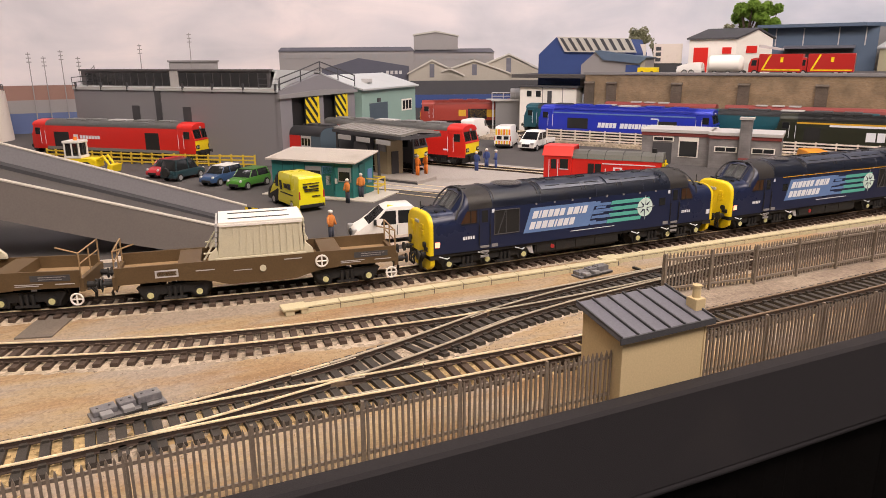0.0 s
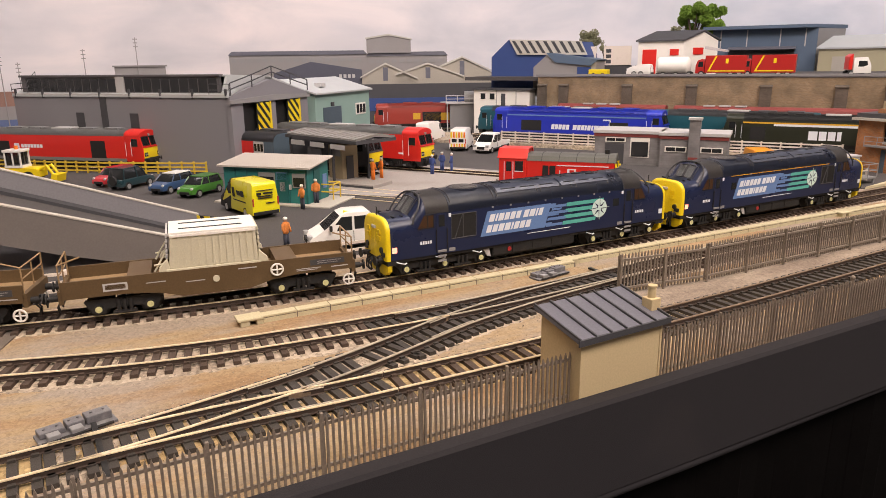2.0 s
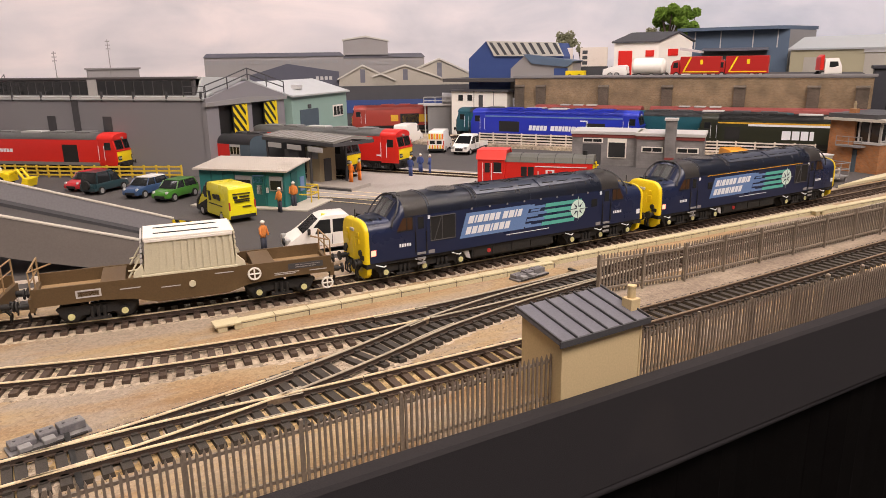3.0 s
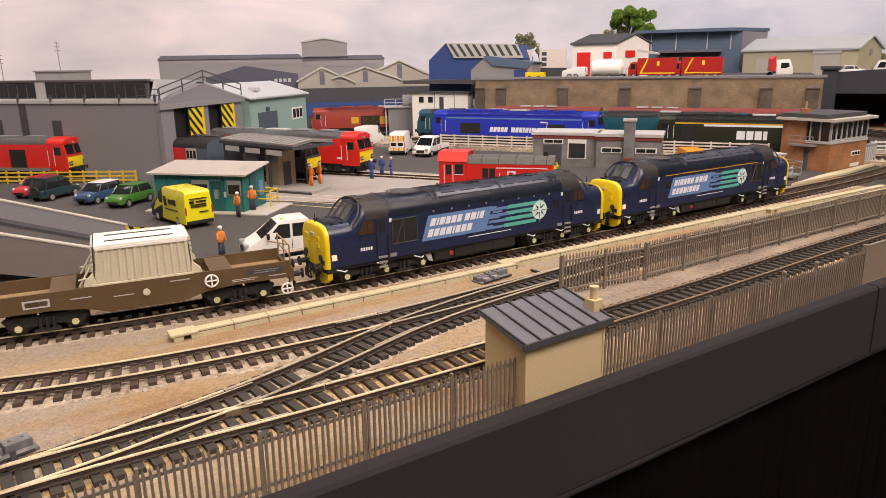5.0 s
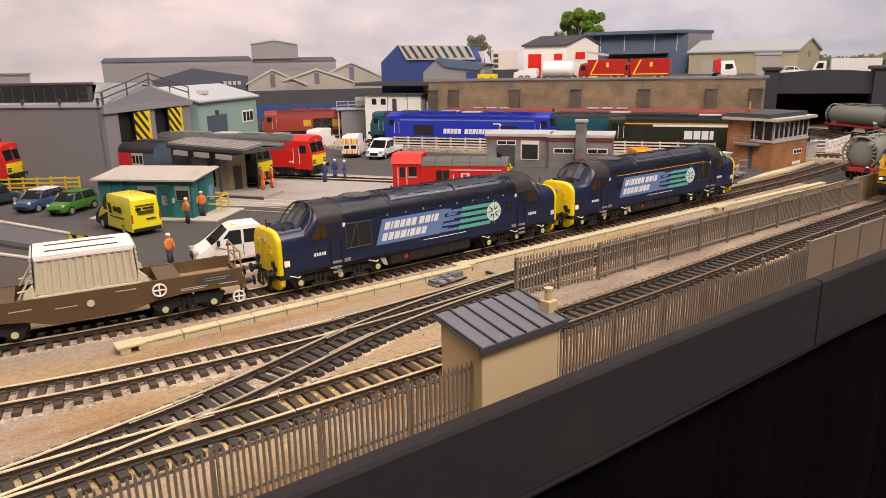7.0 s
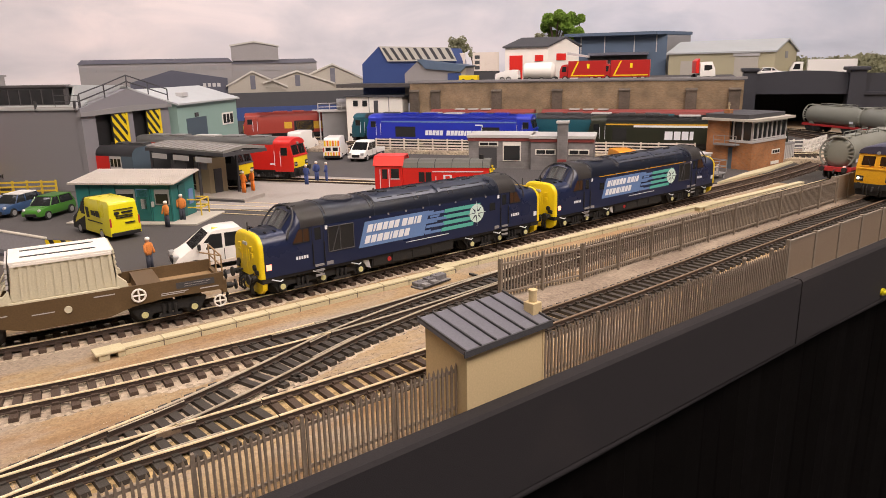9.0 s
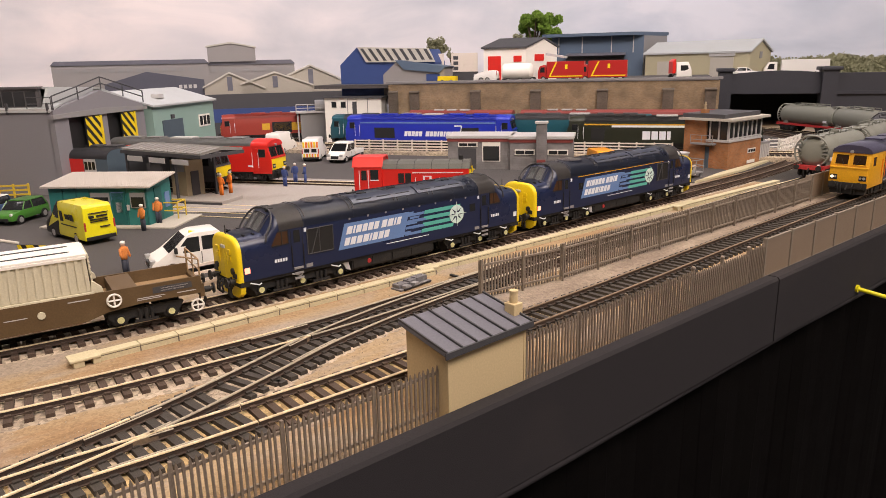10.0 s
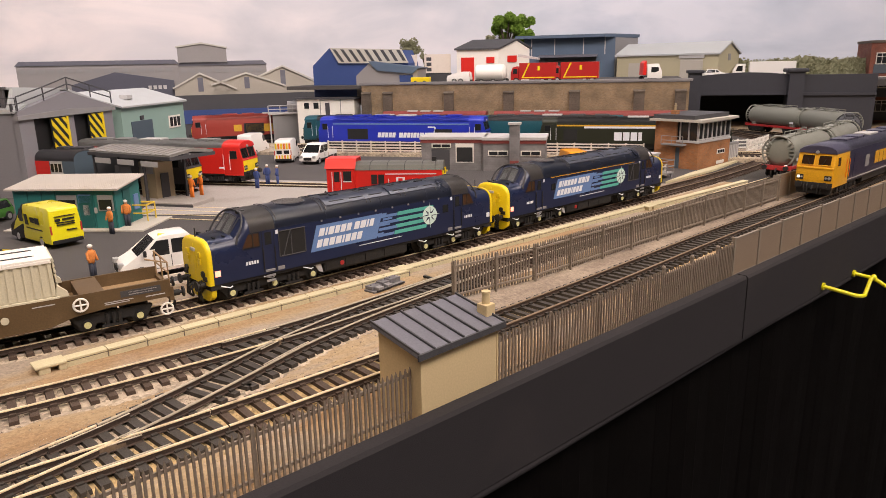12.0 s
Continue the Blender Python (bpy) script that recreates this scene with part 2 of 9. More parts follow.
MESH_GREY = mat("merged_pale_grey", (0.235, 0.175, 0.125), 0.7, vary=0.1, grain=900, bump=0.4)
FASCIA = mat("black_fascia_felt", (0.027, 0.025, 0.028), 0.9, vary=0.18, grain=700, bump=0.35, wear=(0.046, 0.040, 0.041), wear_scale=9, spec=0.2)
DRAPE = mat("black_drape", (0.006, 0.005, 0.005), 0.95, vary=0.2, grain=300, bump=0.2, spec=0.1)
CREAM = mat("cream_render", (0.60, 0.47, 0.27), 0.8, vary=0.06, grain=300, bump=0.12)
SLATE_GREY = mat("slate_grey_sheet", (0.125, 0.125, 0.155), 0.5, vary=0.1, grain=250, bump=0.08, wear=(0.17, 0.17, 0.20), wear_scale=50)
DARK_GREY = mat("dark_grey_paint", (0.055, 0.055, 0.062), 0.6)
WHITE = mat("white_plastic", (0.80, 0.77, 0.72), 0.5, vary=0.04)
OFFWHITE = mat("offwhite_fence", (0.70, 0.62, 0.55), 0.6, vary=0.08, wear=(0.55, 0.46, 0.38), wear_scale=90, wear_at=0.6)
GREY = mat("mid_grey", (0.25, 0.245, 0.25), 0.6, vary=0.08)
LIGHT_GREY = mat("light_grey", (0.47, 0.46, 0.46), 0.55, vary=0.06)
SHED_GREY = mat("shed_cladding_grey", (0.225, 0.218, 0.240), 0.7, vary=0.07, grain=180, bump=0.1, wear=(0.255, 0.248, 0.265), wear_scale=6)
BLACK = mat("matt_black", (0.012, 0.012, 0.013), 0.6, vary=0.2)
UNDER = mat("underframe_black", (0.016, 0.015, 0.015), 0.7, vary=0.35, wear=(0.045, 0.035, 0.028), wear_scale=120, wear_at=0.62)
YELLOW = mat("warning_yellow", (0.80, 0.60, 0.010), 0.42, vary=0.06)
YELLOW_POST = mat("rail_yellow", (0.62, 0.44, 0.04), 0.6)
LIME = mat("bright_yellow_van", (0.76, 0.69, 0.010), 0.3, vary=0.03, coat=0.5)
NAVY = mat("navy_blue_paint", (0.013, 0.020, 0.058), 0.30, vary=0.08, bump=0.03)
NAVY_ROOF = mat("dark_blue_roof", (0.022, 0.029, 0.054), 0.30, vary=0.06, bump=0.02, wear=(0.034, 0.036, 0.048), wear_scale=40, spec=0.9)
SKYBLUE = mat("pale_blue_panel", (0.13, 0.225, 0.46), 0.42, vary=0.05, bump=0.02)
MINT = mat("mint_green_stripe", (0.10, 0.42, 0.36), 0.42, vary=0.05, bump=0.02)
LETTER = mat("white_lettering", (0.74, 0.76, 0.82), 0.45, vary=0.03, bump=0)
PALE_MINT = mat("pale_mint", (0.62, 0.76, 0.72), 0.45, vary=0.03, bump=0)
DB_RED = mat("bright_red_paint", (0.62, 0.022, 0.016), 0.38, vary=0.05, bump=0.03)
BONNET_GREY = mat("bonnet_olive_grey", (0.095, 0.095, 0.085), 0.5, vary=0.12)
ROOF_GREY = mat("roof_grey_paint", (0.19, 0.19, 0.19), 0.5, vary=0.12)
MARITIME = mat("royal_blue_paint", (0.018, 0.034, 0.42), 0.35, vary=0.05, bump=0.03)
DEEP_TEAL = mat("deep_teal_paint", (0.010, 0.075, 0.105), 0.4)
DARK_GREEN = mat("dark_olive_green_paint", (0.016, 0.019, 0.010), 0.42)
GB_ORANGE = mat("amber_cab_paint", (0.72, 0.37, 0.012), 0.38)
GB_BLUE = mat("violet_navy_paint", (0.012, 0.013, 0.046), 0.38)
# lighter than the body: the roof's lavender highlights are put into this colour
GB_ROOF = mat("violet_roof_with_highlights", (0.046, 0.044, 0.082), 0.3, vary=0.12, spec=0.8)
# deeper red: the shade over the lorries is put into the colour
SHADED_POST_RED = mat("post_red_with_shade", (0.40, 0.016, 0.014), 0.4, vary=0.06, bump=0.03)
EWS_MAROON = mat("maroon_paint", (0.30, 0.040, 0.028), 0.45)
EWS_GOLD = mat("gold_band", (0.62, 0.36, 0.03), 0.45)
TANK_GREY = mat("tank_grey", (0.215, 0.22, 0.19), 0.5, vary=0.08, wear=(0.17, 0.17, 0.145), wear_scale=30)
FLASK_CREAM = mat("flask_cream", (0.58, 0.54, 0.41), 0.55, vary=0.06, wear=(0.46, 0.41, 0.30), wear_scale=70, wear_at=0.6)
WAGON_BROWN = mat("wagon_brown", (0.098, 0.060, 0.025), 0.6, vary=0.12, wear=(0.135, 0.085, 0.04), wear_scale=40)
WAGON_TAN = mat("wagon_deck_tan", (0.30, 0.20, 0.105), 0.75, vary=0.15)
TEAL = mat("teal_cladding", (0.022, 0.165, 0.160), 0.6, vary=0.06)
TEAL_DARK = mat("dark_teal_door", (0.012, 0.10, 0.10), 0.55)
PALE_GREEN = mat("pale_green_cladding", (0.27, 0.40, 0.36), 0.65, vary=0.06)
BLUE_GREY = mat("blue_grey_door", (0.07, 0.10, 0.13), 0.6)
SHEET_ROOF = mat("corrugated_sheet", (0.50, 0.46, 0.42), 0.6, vary=0.1, wear=(0.40, 0.36, 0.32), wear_scale=25)
WHITE_ROOF = mat("pale_sheet_roof", (0.44, 0.46, 0.47), 0.55, vary=0.05)
GLASS = glass_mat("tinted_window", (0.10, 0.10, 0.10))
DARK_GLASS = mat("dark_window", (0.018, 0.020, 0.022), 0.12, vary=0.1, bump=0)
ORANGE = mat("hi_vis_orange", (0.80, 0.20, 0.02), 0.6)
DENIM = mat("overall_blue", (0.035, 0.06, 0.20), 0.7)
SKIN = mat("painted_plaster_tone", (0.50, 0.30, 0.20), 0.6)
CAR_GREEN = mat("leaf_green_car", (0.055, 0.20, 0.025), 0.3, vary=0.03, coat=0.6)
CAR_BLUE = mat("blue_car", (0.035, 0.075, 0.17), 0.3, vary=0.03, coat=0.6)
CAR_RED = mat("red_car", (0.50, 0.03, 0.04), 0.3, vary=0.03, coat=0.6)
CAR_DARK = mat("dark_petrol_car", (0.018, 0.045, 0.055), 0.3, vary=0.03, coat=0.6)
VAN_WHITE = mat("white_van_paint", (0.80, 0.78, 0.75), 0.35, vary=0.03, coat=0.3)
VAN_ORANGE = mat("orange_van_paint", (0.85, 0.33, 0.01), 0.35, coat=0.3)
TYRE = mat("tyre_rubber", (0.018, 0.018, 0.018), 0.8)
SILVER = mat("silver_hub", (0.5, 0.5, 0.5), 0.4, 0.6)
STONE_GREY = mat("grey_blockwork", (0.205, 0.195, 0.20), 0.8, vary=0.1, grain=300, bump=0.15)
TOWER_PANEL = mat("tower_slate_panel", (0.060, 0.075, 0.095), 0.6)
MACHINE_GREY = mat("cast_machine_grey", (0.15, 0.145, 0.155), 0.55, vary=0.15, wear=(0.26, 0.25, 0.25), wear_scale=160)
# the HAZE colours have distance haze mixed into them
HAZE_NAVY = mat("hazed_slate_blue_sheet", (0.082, 0.084, 0.112), 0.8, vary=0.1)
HAZE_TAN = mat("hazed_tan_cladding", (0.37, 0.34, 0.29), 0.8, vary=0.1)
HAZE_RUST = mat("hazed_rusty_sheet", (0.27, 0.155, 0.125), 0.85, vary=0.15)
HAZE_BLUE = mat("hazed_blue_sheet", (0.10, 0.135, 0.27), 0.8, vary=0.1)
CLERE = mat("clerestory_frame", (0.115, 0.108, 0.115), 0.6, vary=0.1)
IRON = mat("bridge_iron_grey", (0.032, 0.033, 0.043), 0.6, vary=0.12)
MAROON = mat("maroon_fascia", (0.22, 0.045, 0.04), 0.6)
SHED_BLUE = mat("blue_cladding", (0.030, 0.060, 0.20), 0.6, vary=0.06)
HAZE_GREY = mat("hazed_grey_cladding", (0.265, 0.25, 0.25), 0.8, vary=0.08)
HAZE_PALE = mat("hazed_pale_roof", (0.50, 0.48, 0.43), 0.8, vary=0.08)
LEAF = mat("tree_leaf", (0.16, 0.27, 0.03), 0.8, vary=0.35, grain=200)
# greyed leaf colour, with distance haze mixed in
LEAF_GREY = mat("hazed_tree_leaf", (0.225, 0.225, 0.135), 0.85, vary=0.3, grain=200)
BARK = mat("tree_bark", (0.09, 0.065, 0.045), 0.9)
CORN = mat("beige_cladding", (0.44, 0.40, 0.27), 0.7, vary=0.05)
STEEL_BLUE = mat("steel_blue_cladding", (0.085, 0.125, 0.19), 0.6, vary=0.06)
LAMP_ON = glow_mat("lit_marker_lamp", (1.0, 0.85, 0.6), 2.0)
TAIL_ON = glow_mat("lit_tail_lamp", (1.0, 0.30, 0.2), 2.0)
BUFFER_BEAM = mat("red_buffer_beam", (0.42, 0.03, 0.03), 0.5)
STEEL = mat("buffer_steel", (0.30, 0.28, 0.26), 0.35, 0.8)
AXLEBOX_Y = mat("axlebox_yellow", (0.62, 0.60, 0.30), 0.5)
CANOPY_GREY = mat("weathered_canopy_sheet", (0.24, 0.23, 0.22), 0.65, vary=0.12, wear=(0.34, 0.33, 0.31), wear_scale=30)
ASH = mat("dark_ash_ground", (0.055, 0.048, 0.042), 0.8, vary=0.3, grain=350, bump=0.5, wear=(0.085, 0.072, 0.060), wear_scale=20)
PATH_GREY = gritty("cess_path", [(0.32, (0.20, 0.155, 0.125)), (0.5, (0.28, 0.225, 0.18)), (0.68, (0.37, 0.305, 0.24))], 0.22, (14, 40, 30), bump=0.6, chip_scale=800.0)
PALE_FENCE = mat("pale_fence_grey", (0.24, 0.20, 0.16), 0.6, 0.15, vary=0.15, grain=200, bump=0.1)

# ---- the board and what lies on it ----
bm = bmesh.new()
box(bm, -1100, -105, -40, 2200, 1500, 0)
setting("ground", bm, SAND, "sandy scenic ground of the model railway board, stained and gritty", "ground")

bm = bmesh.new()
prism(bm, [(-320, 155), (420, 155), (446, 122), (560, 122), (640, 131), (760, 156), (850, 194), (930, 252), (985, 332), (1010, 420), (1010, 1480), (-1050, 1480), (-1050, 155)], "z", 0.0, 0.8)
setting("road", bm, TARMAC, "dark grey tarmac yard of the depot with worn patches", "road")


def slab(s0, n0, s1, n1, z0, z1, material, name, label, category):
    bm = bmesh.new()
    prism(bm, [depot(s0, n0), depot(s1, n0), depot(s1, n1), depot(s0, n1)], "z", z0, z1)
    return setting(name, bm, material, label, category)


bm = bmesh.new()
prism(bm, [(-48, 400), (52, 303), (110, 262), (215, 222), (260, 300), (345, 425), (200, 415), (135, 520), (60, 540), (0, 470)], "z", 0.5, 1.3)
setting("pavement_apron", bm, CONCRETE, "pale grey concrete apron between the depot tracks", "pavement")
bm = bmesh.new()
prism(bm, [(500, 18), (700, 26), (860, 52), (960, 100), (1050, 200), (1100, 300), (1130, 420), (1010, 420), (985, 332), (930, 252), (850, 194), (760, 156), (640, 131), (560, 122), (500, 116)], "z", 0, 0.22)
setting("ground_cutting", bm, ASH, "dark ash ground between the curving tracks", "ground")
# bed raised so that the stabled locomotives fit the camera's view
bm = bmesh.new()
prism(bm, [depot(-170, -118), depot(660, -118), depot(660, 0), depot(-170, 0)], "z", 0, 6.0)
setting("ground_sidings", bm, BALLAST, "raised gritty bed under the stabled locomotives", "ground")

# dark strip and folded-down boards at the front of the layout
fascia = thing("fascia_board", 0, 0, 0, 0, "black felt-covered fascia boards along the front edge", "fascia", kind="structure")
for x0, x1, drop in ((-900, 138.6, 0), (140.0, 1500, 5)):
    bm = bmesh.new()
    prism(bm, [(-113.5, -34), (-113.5, 5.5), (-112.3, 7), (-106.2, 7), (-105.0, 5.8), (-105.4, -34)], "x", x0, x1)
    part("board", bm, FASCIA, fascia)
bm = bmesh.new()
n = 160
top, low = [], []
for i in range(n + 1):
    x = -900 + 2400 * i / n
    fold = 5 * math.sin(x / 21.0) + 3 * math.sin(x / 9.3 + 1)
    top.append(bm.verts.new((x, -104 + 0.3 * fold, -34)))
    low.append(bm.verts.new((x, -100 + fold, -760)))
for i in range(n):
    bm.faces.new((top[i], top[i + 1], low[i + 1], low[i]))
bmesh.ops.solidify(bm, geom=bm.faces[:], thickness=1.0)
tagged(part("drape", bm, DRAPE), "black cloth drape hanging below the fascia", "drape", kind="structure")


bm = bmesh.new()
tube(bm, [(-900 + 120 * i, -110.5 + 0.8 * math.sin(i * 1.7), -36.5 + 0.7 * math.sin(i * 2.3)) for i in range(21)], 2.4, 10)
tagged(part("drape_hem", bm, FASCIA, smooth=True), "rolled hem of the drape under the fascia", "drape", kind="structure")


# ---- track ----
def smooth_path(pts, step):
    """Evenly spaced (x, y, heading) along a smooth curve through the points."""
    p = [Vector(q) for q in pts]
    p = [2 * p[0] - p[1]] + p + [2 * p[-1] - p[-2]]
    fine = []
    for i in range(1, len(p) - 2):
        for k in range(40):
            t = k / 40
            fine.append(0.5 * (2 * p[i] + (p[i + 1] - p[i - 1]) * t + (2 * p[i - 1] - 5 * p[i] + 4 * p[i + 1] - p[i + 2]) * t * t + (3 * p[i] - p[i - 1] - 3 * p[i + 1] + p[i + 2]) * t ** 3))
    fine.append(p[-2])
    out, left = [], 0.0
    for a, b in zip(fine, fine[1:]):
        d = (b - a).length
        if d < 1e-6:
            continue
        while left <= d:
            q = a + (b - a) * (left / d)
            out.append((q.x, q.y, math.atan2(b.y - a.y, b.x - a.x)))
            left += step
        left -= d
    return out


def sleeper_mesh(material, length=31.0, key="sleeper"):
    if (key, material.name) not in MESHES:
        bm = bmesh.new()
        prism(bm, [(-1.85, 0), (1.85, 0), (1.65, 2.0), (-1.65, 2.0)], "y", -length / 2, length / 2)
        for y in (-8.75, 8.75):
            for d in (-1.5, 1.5):
                box(bm, -1.2, y + d - 0.8, 2.0, 1.2, y + d + 0.8, 3.0)
        MESHES[(key, material.name)] = mesh_of(key, bm, material)
    return MESHES[(key, material.name)]


RAIL_TOP = 4.5


def rail_run(bm, line, off, z=1.9):
    """A rail with head, web and foot, swept beside a line of (x, y, heading)."""
    prof = [(-1.1, 0), (1.1, 0), (1.1, 0.35), (0.35, 0.6), (0.35, 1.8), (0.6, 2.0), (0.6, 2.55), (-0.6, 2.55), (-0.6, 2.0), (-0.35, 1.8), (-0.35, 0.6), (-1.1, 0.35)]
    rings = []
    for x, y, a in line:
        nx, ny = -math.sin(a), math.cos(a)
        rings.append([(x + nx * (off + u), y + ny * (off + u), z + w) for u, w in prof])
    loft(bm, rings)


def rail_head(bm, line, off, z=4.5, half=0.6):
    rings = []
    for x, y, a in line:
        nx, ny = -math.sin(a), math.cos(a)
        rings.append([(x + nx * (off + u), y + ny * (off + u), z + w) for u, w in ((-half - 0.1, -0.3), (half + 0.1, -0.3), (half, 0.12), (-half, 0.12))])
    loft(bm, rings)


def lay_track(pts, material, label, near=None, skip=None, long=31.0, z=0.0, head=RAIL, span=(-9999, 9999)):
    ob = thing("track", 0, 0, z, 0, label, "track", "tracks", "structure")
    me = sleeper_mesh(material, long, "sleeper%d" % long)
    rng = random.Random(int(abs(pts[0][0]) * 7 + abs(pts[0][1])))
    far = bmesh.new()
    count = 0
    for x, y, a in smooth_path(pts, 7.2):
        if not span[0] <= x < span[1] or (skip and skip(x, y)):
            continue
        tilt = rng.uniform(-0.8, 0.8)
        if near and near(x, y) and count < 290:
            count += 1
            again("sleeper", me, ob, deg(x, y, 0.0, math.degrees(a) + tilt))
        else:
            c, s = math.cos(a), math.sin(a)
            base = [(-1.7, -long / 2), (1.7, -long / 2), (1.7, long / 2), (-1.7, long / 2)]
            prism(far, [(x + u * c - v * s, y + u * s + v * c) for u, v in base], "z", 0.0, 1.8)
    if len(far.verts):
        tagged(part("far_sleeper", far, material, ob), kind="stuff")
    else:
        far.free()
    fine = [p for p in smooth_path(pts, 0.5) if span[0] <= p[0] <= span[1]]
    line = fine[::18] + fine[-1:]
    for off in (-8.75, 8.75):
        b = bmesh.new()
        rail_run(b, line, off)
        rail = part("rail", b, RAIL_SIDE, ob)
        b = bmesh.new()
        rail_head(b, line, off)
        part("rail_head", b, head, rail, "rail top coloured for its shine")
    return ob


MAIN = [(-620, 240), (-520, 190), (-420, 151), (-345, 127), (-285, 113), (-235, 103.5), (-190, 98), (-150, 95.3), (-100, 93), (-40, 92.5), (100, 92.5), (300, 93), (430, 94), (520, 97), (640, 108), (760, 130), (870, 172), (950, 232), (1005, 310), (1035, 400)]
MAIN_Y = 92.5
TANKS = [(380, 35), (480, 34.5), (586, 36.5), (724, 45), (800, 56), (857, 73), (925, 103), (978, 143), (1018, 200), (1044, 259), (1070, 330), (1085, 420)]
FRONT = [(-520, -36), (-420, -40), (-330, -44.5), (-285, -43.5), (-240, -44.5), (-190, -48), (-100, -51), (-50, -51), (0, -50.5), (60, -49.3), (130, -46.5), (200, -43.5), (300, -40.5), (400, -37.5), (800, -28), (1200, -16)]
SECOND = [(-520, 128), (-430, 91), (-345, 60), (-310, 47.5), (-272, 35.5), (-232, 26.5), (-190, 21), (-140, 16.5), (-90, 15.5), (-40, 17.5), (20, 21), (100, 25), (250, 29), (380, 34), (450, 39)]
DIVERGE = [(-300, -43.6), (-285, -42.8), (-260, -39.5), (-238, -35.5), (-209, -30), (-185, -24), (-157, -15.5), (-123, -4), (-104, 1.5), (-63, 9.8), (-17, 15.8), (40, 21.6)]


def close_by(x, y):
    return -400 < x < 700


# head colours change along the rails to imitate where they shine
lay_track(MAIN, SLEEPER, "main line track with brown sleepers on pale ballast", close_by, span=(-999, 100))
lay_track(MAIN, SLEEPER, "far main line track, rail heads coloured dull for weak reflection", close_by, head=RAIL_DULL, span=(100, 1200))
lay_track(SECOND, SLEEPER, "curved siding track with brown sleepers", close_by, skip=lambda x, y: -150 < x < 30, span=(-999, -112))
lay_track(SECOND, SLEEPER, "curved siding track, rail heads coloured grey for weak reflection", close_by, skip=lambda x, y: -150 < x < 30, head=RAIL_GREY, span=(-112, 999))
lay_track(FRONT, BLACK_SLEEPER, "front siding track with dark sleepers", close_by, skip=lambda x, y: -300 < x < -172, span=(-999, -172))
lay_track(FRONT, SLEEPER, "front siding track with bright rails beside the hut", close_by, span=(-172, -50))
lay_track(FRONT, BLACK_SLEEPER, "front siding track, rail heads coloured dull for weak reflection", close_by, head=RAIL_DULL, span=(-50, 1300))
lay_track(DIVERGE, BLACK_SLEEPER, "bright blades and closure rails of the turnout", skip=lambda x, y: True, span=(-300, -207))
lay_track(DIVERGE, BLACK_SLEEPER, "diverging turnout road with black sleepers", close_by, skip=lambda x, y: x < -172 or x > -150, long=27.0, head=RAIL_GREY, span=(-207, 60))


def depot_line(x, y, turn, a, b):
    c, s = math.cos(radians(turn)), math.sin(radians(turn))
    return [(x + c * k, y + s * k) for k in (a, (a + b) / 2, b)]


for row, z, label in ((depot_line(-279, 765, -43, -300, 150), 0.0, "siding track beside the shed"), (depot_line(*depot(127, -84), TURN, -170, 520), 6.0, "front siding track of the stabled locomotives"),
                      (depot_line(*depot(127, -48), TURN, -200, 470), 6.0, "middle siding track of the stabled locomotives"), (depot_line(*depot(127, -19), TURN, -60, 470), 6.0, "back siding track under the wall"),
                      (depot_line(385, 920, -25, -170, 150), 0.0, "siding track at the back of the yard"), (depot_line(54, 576, -57, -110, 300), -0.9, "shed road track set in the concrete"),
                      (depot_line(-22, 587, -58, -40, 128), 0.0, "fuelling road track"), (depot_line(131, 222, -47, -110, 66), 0.0, "short track of the shunter"), ([(-62, 482), (-19, 420), (20, 362), (58, 306), (92, 264)], -3.0, "rails set flush in the concrete apron"), ([(-100, 452), (-40, 384), (-2, 330), (30, 282)], -3.0, "second rails set flush in the concrete apron")):
    lay_track(row, BLACK_SLEEPER, label, z=z)
lay_track(TANKS, BLACK_SLEEPER, "sweeping curved track under the tank wagons", close_by)


def timbers(x0, x1, a, b, material, label):
    """Long turnout timbers under two roads given as (x, y) lines."""
    ob = thing("turnout", 0, 0, 0, 0, label, "turnout", "turnouts", "structure")
    la, lb = smooth_path(a, 1.0), smooth_path(b, 1.0)
    x = x0
    while x < x1:
        ya = min(la, key=lambda p: abs(p[0] - x))
        yb = min(lb, key=lambda p: abs(p[0] - x))
        lo, hi = min(ya[1], yb[1]) - 15.5, max(ya[1], yb[1]) + 15.5
        turn = math.degrees(0.5 * (ya[2] + yb[2]))
        m = bmesh.new()
        prism(m, [(-2.0, 0), (2.0, 0), (1.8, 1.9), (-1.8, 1.9)], "y", -(hi - lo) / 2, (hi - lo) / 2)
        for off in (ya[1], yb[1]):
            for g in (-8.75, 8.75):
                box(m, -1.2, off + g - (lo + hi) / 2 - 2.0, 1.7, 1.2, off + g - (lo + hi) / 2 + 2.0, 2.6)
        part("timber", m, material, ob, at=deg(x, (lo + hi) / 2, 0.1, turn))
        x += 6.2
    return ob, la, lb


tn1, la, lb = timbers(-300, -172, FRONT, DIVERGE, BLACK_SLEEPER, "left hand turnout with black timbers, blades and check rails")
tn2, lc, ld = timbers(-150, 30, SECOND, DIVERGE, BLACK_SLEEPER, "turnout joining the curved siding, black timbers and check rails")


def check_rail(parent, line, x0, x1, off):
    seg = [p for p in line if x0 <= p[0] <= x1][::4]
    b = bmesh.new()
    rail_run(b, seg, off, 1.7)
    bar = part("check_rail", b, RAIL_SIDE, parent)
    b = bmesh.new()
    rail_head(b, seg, off, 4.25, 0.4)
    part("rail_head", b, RAIL_GREY, bar, "rail top coloured for its shine")


